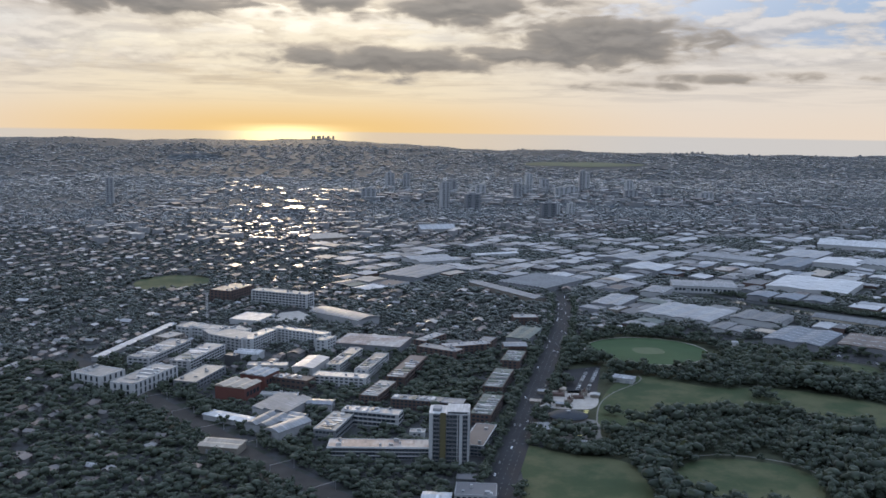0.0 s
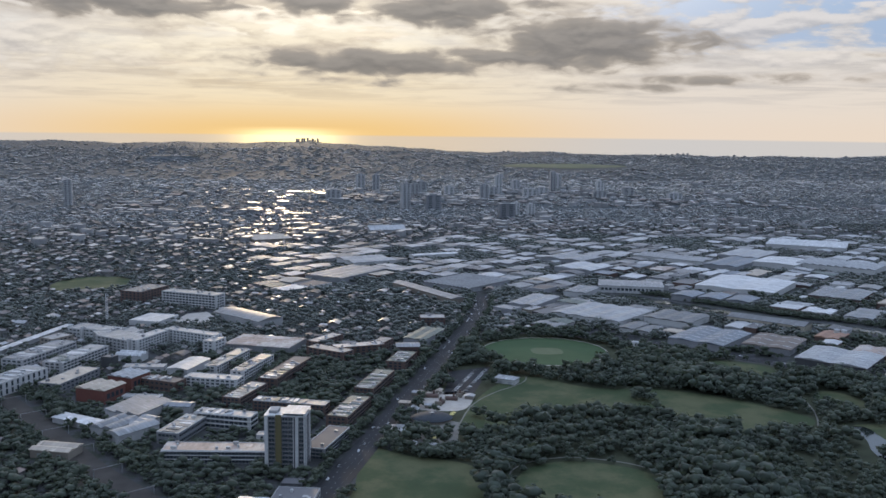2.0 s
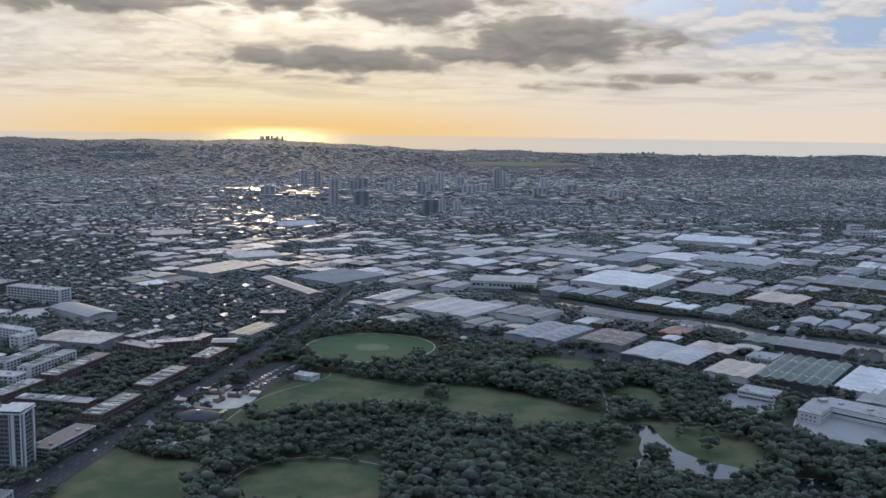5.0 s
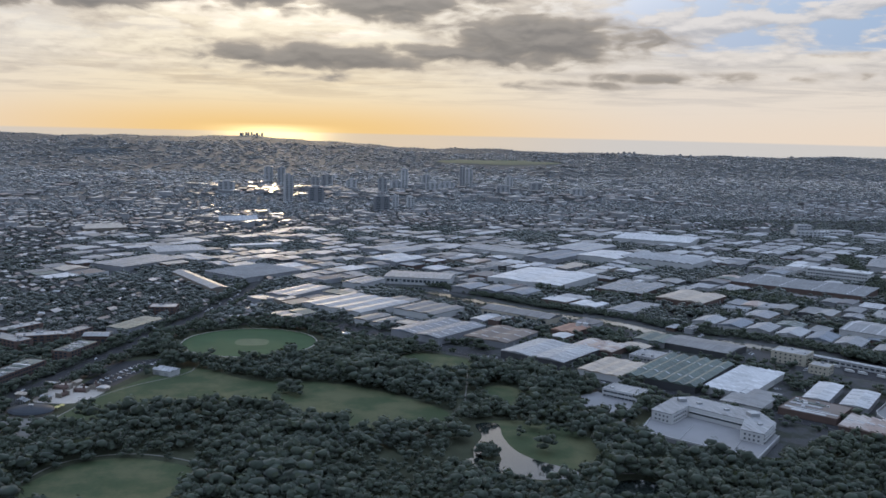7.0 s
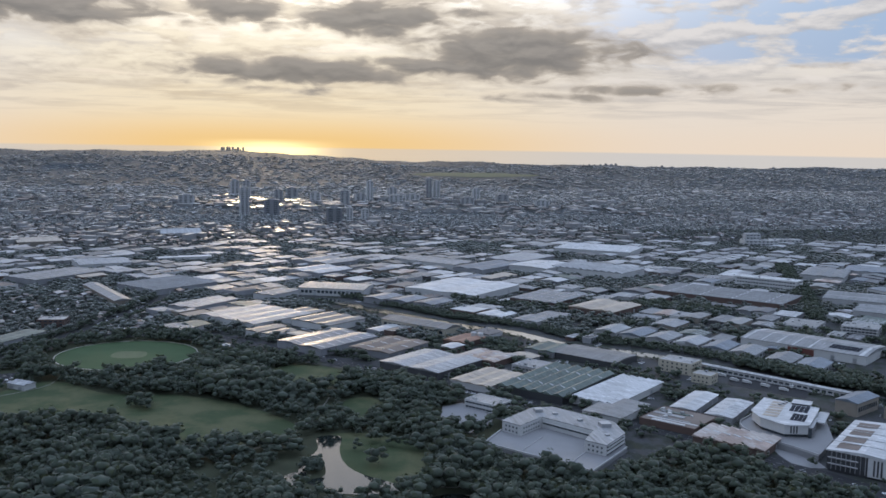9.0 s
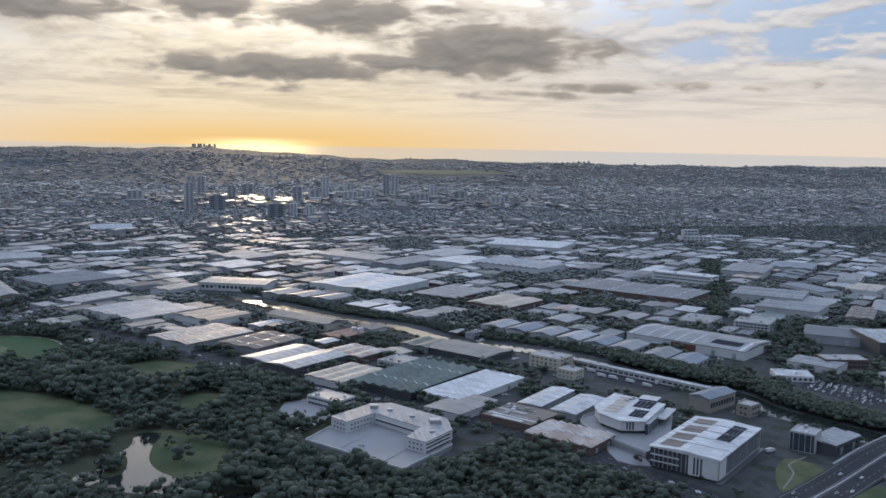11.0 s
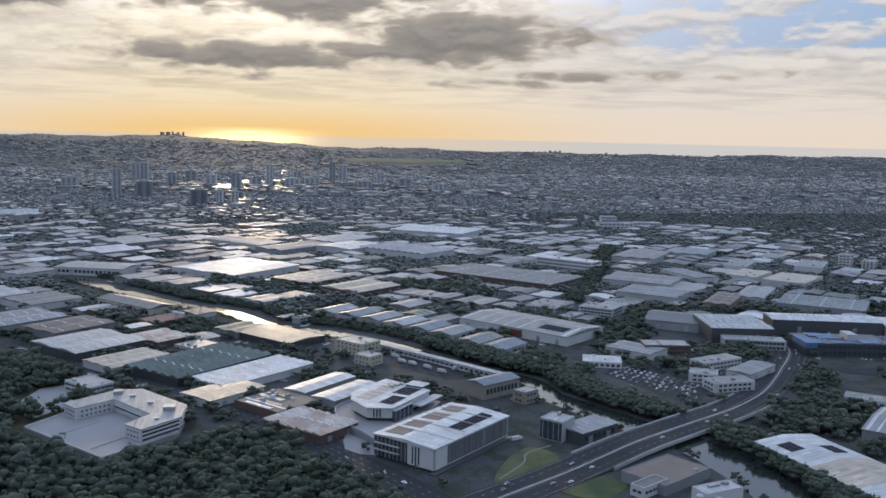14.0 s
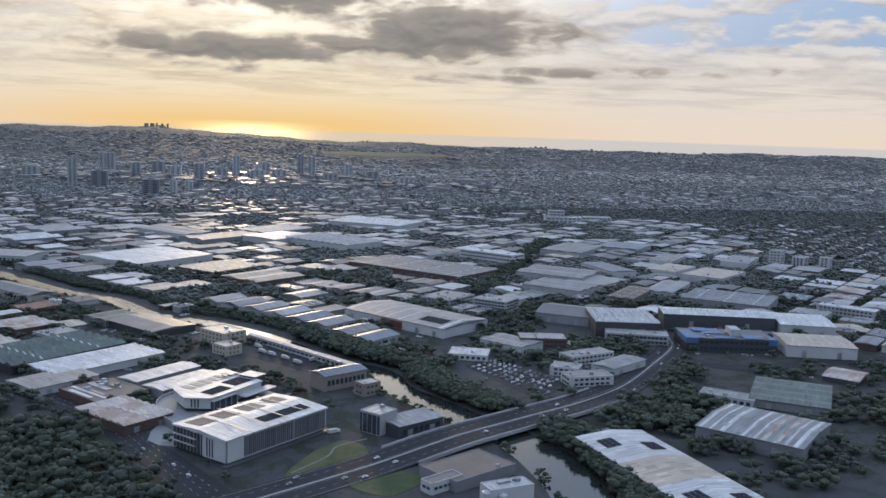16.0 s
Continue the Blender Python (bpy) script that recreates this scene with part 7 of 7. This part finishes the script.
for ln, r0, r1, step in ((MAIN_ROAD, 8.5, 12, 3), (STREET, 9, 11, 16), (RAIL, 7, 24, 1.5), (HIGHWAY, 13, 17, 9)):
    for (x0, y0), (x1, y1) in zip(ln, ln[1:]):
        L = math.hypot(x1 - x0, y1 - y0)
        for i in range(int(L / step)):
            for side in (-1, 1):
                off = side * rng.uniform(r0, r1)
                px, py = x0 + (x1 - x0) * i * step / L - (y1 - y0) / L * off, y0 + (y1 - y0) * i * step / L + (x1 - x0) / L * off
                if is_free(px, py, -0.5) and not near_line(px, py, CANAL, 11) and not any(near_line(px, py, o, 8) for o in ROADS) and not any(inside(px, py, p) for p in LAWNS):
                    park_rows.append((px, py, 0.0, rng.uniform(3.5, 6.5), rng.uniform(0.9, 1.3)))
for cx, cy, ax, ay, k in TREE_GROUPS:
    for i in range(k):
        a, r = rng.uniform(0, 6.283), math.sqrt(rng.random())
        px, py = cx + ax * r * math.cos(a), cy + ay * r * math.sin(a)
        if is_free(px, py, -0.5) and not near_line(px, py, HIGHWAY, 12.5) and not near_line(px, py, CANAL, 10):
            park_rows.append((px, py, 0.0, rng.uniform(4.5, 7.5), rng.uniform(1.0, 1.4)))
for line, r in BELTS:
    for (x0, y0), (x1, y1) in zip(line, line[1:]):
        L = math.hypot(x1 - x0, y1 - y0)
        for i in range(int(L * r / 13)):
            u, off = rng.random(), rng.uniform(-r, r)
            px, py = x0 + (x1 - x0) * u - (y1 - y0) / L * off, y0 + (y1 - y0) * u + (x1 - x0) / L * off
            if is_free(px, py, -0.5):
                park_rows.append((px, py, lie(px, py), rng.uniform(4.5, 8.0), rng.uniform(1.0, 1.5)))
forest("woodland", park_rows, CROWNS, "leaf", "dense dark park woodland and canal-bank trees")
STREET_CROWNS = [crown_mesh(60 + i, 6, 3) for i in range(6)]
street_rows = [(x, y, lie(x, y) - 0.5, (3.6 + 4.6 * rng.random() ** 1.7) * (0.9 if x < 75 else 1.0), rng.uniform(1.2, 1.7)) for x, y in tree_mid if rng.random() < 0.8]
forest("street_trees", [r for r in street_rows if r[1] < 640], STREET_CROWNS, "leaf", "trees among the nearer houses and sheds")
forest("street_trees", [r for r in street_rows if r[1] >= 640], STREET_CROWNS, "leaf_mid_hazed", "trees among the houses and sheds")
far_rows = []
for x, y in tree_far:
    if y > 1750 and rng.random() < 0.25:
        continue
    s = 4.8 + 1.6 * ease(y, 1200, 3200)
    far_rows.append((x + rng.uniform(-8, 8), y + rng.uniform(-8, 8), lie(x, y) - 1.0 - 0.1 * s * ease(y, 1500, 2500), s * rng.uniform(0.75, 1.25), rng.uniform(1.6, 2.5) + 3.2 * ease(y, 1500, 2800)))
yy = 4150.0
while yy < 4760:
    xx = -0.34 * yy - 100
    while xx < 700 + 0.84 * yy:
        px, py = xx + rng.uniform(-9, 9), yy + rng.uniform(-9, 9)
        if py < crest_y(px) + 40:
            if py > crest_y(px) - 160 or rng.random() < 0.4:
                far_rows.append((px, py, lie(px, py) - 1.5, rng.uniform(3.0, 5.5), rng.uniform(2.5, 5.0)))
        xx += 30
    yy += 32
forest("street_trees", [r for r in far_rows if r[1] < 1450], CLUMPS, "leaf_mid_hazed", "tree rows between the distant sheds")
far_rows = [r for r in far_rows if r[1] >= 1450]
forest("far_woods", far_rows, CLUMPS, "leaf_far_hazed", "wooded suburbs and ridge in the distance")
for o in scene.objects:
    if o.name.split(".")[0] in ("far_woods", "woodland", "street_trees"):
        o.data.polygons.foreach_set("use_smooth", [True] * len(o.data.polygons))

# ---------------------------------------------------------------- vehicles
def build_car():
    t = thing("car", "parked family car", "car", 0, -3000, 0, 0, "parked cars")
    bm = bmesh.new()
    profile(bm, [(-0.48, 0.14), (-0.5, 0.38), (-0.46, 0.46), (0.46, 0.46), (0.5, 0.38), (0.48, 0.14)], -1.15, 1.15)
    add_box(bm, -0.62, 0.14, -0.37, 0.37, 0.74, 0.78)
    part("body", bm, "car", t)
    bm = bmesh.new()
    lo = [bm.verts.new(p) for p in ((-0.85, -0.44, 0.46), (0.45, -0.44, 0.46), (0.45, 0.44, 0.46), (-0.85, 0.44, 0.46))]
    hi = [bm.verts.new(p) for p in ((-0.6, -0.36, 0.74), (0.12, -0.36, 0.74), (0.12, 0.36, 0.74), (-0.6, 0.36, 0.74))]
    for i in range(4):
        bm.faces.new((lo[i], lo[(i + 1) % 4], hi[(i + 1) % 4], hi[i]))
    part("cabin_glass", bm, "glass", t)
    first = None
    for sx in (-0.72, 0.72):
        for sy in (-0.46, 0.46):
            m = pose(sx, sy, 0.17, 90, 0, 0)
            if first is None:
                bm = bmesh.new()
                bmesh.ops.create_cone(bm, segments=10, radius1=0.17, radius2=0.17, depth=0.12, cap_ends=True)
                first = part("wheel", bm, "tyre", t)
                first.matrix_basis = m
            else:
                again(first, "wheel", m, t)
    return t


first_car = build_car()
car_no = 0


def put_car(x, y, z, rot, label="", group=""):
    global car_no
    car_no += 1
    if car_no == 1:
        first_car.matrix_basis = pose(x, y, z, 0, 0, rot)
        c = first_car
    else:
        c = copy_thing(first_car, pose(x, y, z, 0, 0, rot))
    if label:
        tagged(c, label, "", group)


def traffic(line, offsets, z, count, lift=None):
    for i in range(count):
        s = rng.random() * 0.98
        k = len(line) - 1
        j = min(int(s * k), k - 1)
        u = s * k - j
        (x0, y0), (x1, y1) = line[j], line[j + 1]
        L = math.hypot(x1 - x0, y1 - y0)
        o = rng.choice(offsets)
        put_car(x0 + (x1 - x0) * u - (y1 - y0) / L * o, y0 + (y1 - y0) * u + (x1 - x0) / L * o, z + (lift(s) if lift else 0),
                math.degrees(math.atan2(y1 - y0, x1 - x0)) + (180 if o > 0 else 0), "car driving along the asphalt road", "traffic")


traffic(smooth(MAIN_ROAD, 6, False), (-4.6, -1.6, 1.6, 4.6), 0.10, 60)
traffic(smooth(STREET, 6, False), (-4, -1.3, 1.3, 4), 0.11, 14)
traffic(HIGHWAY, (-7.5, -4, 4, 7.5), 0.13, 26, hump)
for i in range(8):
    for j in range(13):
        if rng.random() < 0.88:
            a, b = i / 7, j / 12
            x = 739 + 14 * a + 22 * b + 1.5 * (i % 2)
            y = 472 + 13 * a - 54 * b + 12 * a * b
            put_car(x, y, 0.08, 42 + rng.uniform(-4, 4), "car parked in a crowded yard", "cars in the yard")
for i in range(24):
    u = i // 2 / 11
    put_car(176 + 22 * u + (i % 2) * 7, 534 + 46 * u, 0.08, -20 + rng.uniform(-4, 4), "car parked under trees", "cars in the park's car park")

for i in range(18):
    put_car(761 + 20 * (i % 9) / 8 + 1.5 * (i // 9), 356 + 5 * (i % 9) / 8 + 5 * (i // 9), 0.08, 105 + rng.uniform(-4, 4), "car parked beside the canal bridge", "cars by the bridge")



def yard_cars():
    """Cars that crowd the yards and kerbs of the industrial quarter, each with its cabin."""
    unit = np.array([(sx * a, sy * b, z) for a, b, z in ((1.15, 0.48, 0.12), (1.15, 0.48, 0.48), (0.75, 0.44, 0.48), (0.5, 0.36, 0.80)) for sx, sy in ((-1, -1), (1, -1), (1, 1), (-1, 1))], dtype=np.float32)
    quads, slots = [], []
    for lo, hi, side in ((0, 4, 0), (8, 12, 1)):
        for i in range(4):
            quads.append((lo + i, lo + (i + 1) % 4, hi + (i + 1) % 4, hi + i))
            slots.append(side)
        quads.append((hi, hi + 1, hi + 2, hi + 3))
        slots.append(0)
    quads, V, Fc, S, k = np.array(quads, dtype=np.int32), [], [], [], 0
    for attempt in range(60000):
        if k >= 1500:
            break
        x, y = rng.uniform(270, 1150), rng.uniform(430, 950)
        if not industrial(x, y) or inside(x, y, PARK) or noise.noise((x * 0.03, y * 0.03, 6.0)) < 0.08 or is_free(x, y, 5.0) or not is_free(x, y, 0.2) or near_line(x, y, CANAL, 12) or near_line(x, y, HIGHWAY, 13):
            continue
        a = radians(42 + rng.choice((0, 0, 90)) + rng.uniform(-3, 3))
        c, s = math.cos(a), math.sin(a)
        for j in range(rng.choice((1, 3, 5))):
            ux, uy = x - s * 1.5 * j, y + c * 1.5 * j
            if not is_free(ux, uy, 0.2):
                break
            V.append(np.stack([unit[:, 0] * c - unit[:, 1] * s + ux, unit[:, 0] * s + unit[:, 1] * c + uy, unit[:, 2]], 1))
            Fc.append(quads + 16 * k)
            S += slots
            k += 1
    joined("parked_cars", np.concatenate(V), np.concatenate(Fc), ("car_paint_far", "glass"), S, "parked cars crowding the industrial yards", "cars")


yard_cars()

# ---------------------------------------------------------------- clouds
def build_clouds():
    """Dark cloud bank over the coast: a soft sheet so far off that it serves as a backdrop."""
    mat = bpy.data.materials.new("cloud")
    mat.use_nodes = True
    n = Nodes(mat.node_tree)
    n.t.nodes.clear()
    px, py, pz = n.xyz(n.add("ShaderNodeTexCoord").outputs["Object"])
    deg = 180 / math.pi
    az = n.m("MULTIPLY", n.m("ARCTAN2", px, py), deg)
    el = n.m("MULTIPLY", n.m("ARCTAN2", pz, CLOUD_R), deg)

    def field_at(lift):
        e = n.m("ADD", el, lift)
        soft = n.noise(n.vec(n.m("MULTIPLY", az, 0.42), n.m("MULTIPLY", e, 1.25), 0.0), 1.0, 5.0, 0.5, 0.4)
        total = None
        for ca, ce, ra, re, gain in ((2.0, 4.1, 9.0, 0.95, 1.2), (15.4, 5.35, 6.6, 1.85, 1.3), (20.0, 5.3, 5.5, 0.85, 1.0), (10.0, 4.5, 5.0, 0.8, 1.0), (-12.0, 7.2, 8.5, 1.25, 1.15),
                                     (-1.0, 7.5, 3.4, 1.2, 1.05), (7.0, 7.3, 5.8, 1.4, 1.15), (12.0, 7.6, 3.6, 0.6, 0.8), (16.5, 2.75, 6.0, 0.42, 0.80), (22.8, 3.25, 6.5, 0.48, 0.85),
                                     (30.0, 3.3, 7.0, 0.45, 0.6), (3.0, 2.95, 7.0, 0.40, 0.65), (-4.0, 3.3, 4.0, 0.3, 0.5), (33.0, 4.6, 5.0, 0.4, 0.45)):
            a, b = n.m("DIVIDE", n.m("SUBTRACT", az, ca), ra), n.m("DIVIDE", n.m("SUBTRACT", e, ce), re)
            g = n.m("MULTIPLY", n.m("EXPONENT", n.m("MULTIPLY", n.m("ADD", n.m("MULTIPLY", a, a), n.m("MULTIPLY", b, b)), -1.0)), gain)
            total = g if total is None else n.m("MAXIMUM", total, g)
        return n.m("ADD", total, n.m("MULTIPLY", n.m("MULTIPLY", n.m("SUBTRACT", soft, 0.5), 1.5), n.step(total, 0.02, 0.4)))

    here = field_at(0.0)
    mask = n.step(here, 0.22, 0.80)
    body = n.step(here, 0.35, 1.05)
    relief = n.step(n.m("SUBTRACT", here, field_at(0.3)), -0.35, 0.45)
    deep = n.mix(relief, (0.19, 0.18, 0.175), (0.31, 0.285, 0.265))
    colour = n.mix(body, (0.52, 0.45, 0.38), deep)

    # paler heaped cloud between, its undersides in shade
    def heap(lift):
        e = n.m("ADD", el, lift)
        return n.noise(n.vec(n.m("MULTIPLY", az, 0.26), n.m("MULTIPLY", e, 0.85), 4.0), 1.0, 6.0, 0.55, 0.1)

    h0, h1 = heap(0.0), heap(0.3)
    under = n.step(n.m("SUBTRACT", h1, h0), -0.14, 0.18)
    sunny = n.step(n.m("ABSOLUTE", n.m("SUBTRACT", az, 0.5)), 3.0, 24.0, 1.0, 0.0)
    lit = n.mix(sunny, (0.80, 0.745, 0.70), (0.98, 0.87, 0.68))
    shade = n.mix(sunny, (0.47, 0.455, 0.46), (0.56, 0.47, 0.37))
    puff_colour = n.mix(under, lit, shade)
    puff = n.m("MULTIPLY", n.step(h0, 0.43, 0.55), n.step(el, 2.2, 4.2))
    colour = n.mix(mask, puff_colour, colour)
    cover = n.m("MAXIMUM", n.m("MULTIPLY", mask, 0.93), n.m("MULTIPLY", puff, 0.80))
    em, tr, mx, out = n.add("ShaderNodeEmission"), n.add("ShaderNodeBsdfTransparent"), n.add("ShaderNodeMixShader"), n.add("ShaderNodeOutputMaterial")
    n.put(em.inputs[0], colour)
    n.put(mx.inputs[0], cover)
    n.t.links.new(tr.outputs[0], mx.inputs[1]), n.t.links.new(em.outputs[0], mx.inputs[2]), n.t.links.new(mx.outputs[0], out.inputs[0])
    bm = bmesh.new()
    cols = []
    for i in range(49):
        a = radians(-24 + i * 1.5)
        cols.append([bm.verts.new((CLOUD_R * math.sin(a), CLOUD_R * math.cos(a), CLOUD_R * math.tan(radians(e)))) for e in (1.5, 4.0, 7.0, 9.0)])
    for a, b in zip(cols, cols[1:]):
        for j in range(3):
            bm.faces.new((a[j], b[j], b[j + 1], a[j + 1]))
    ob = part("backdrop", bm, mat)
    ob.matrix_basis = pose(310, 0, 144)
    tagged(ob, "bank of dark grey clouds lit from behind", "clouds", "", "structure")


CLOUD_R = 4780.0
build_clouds()
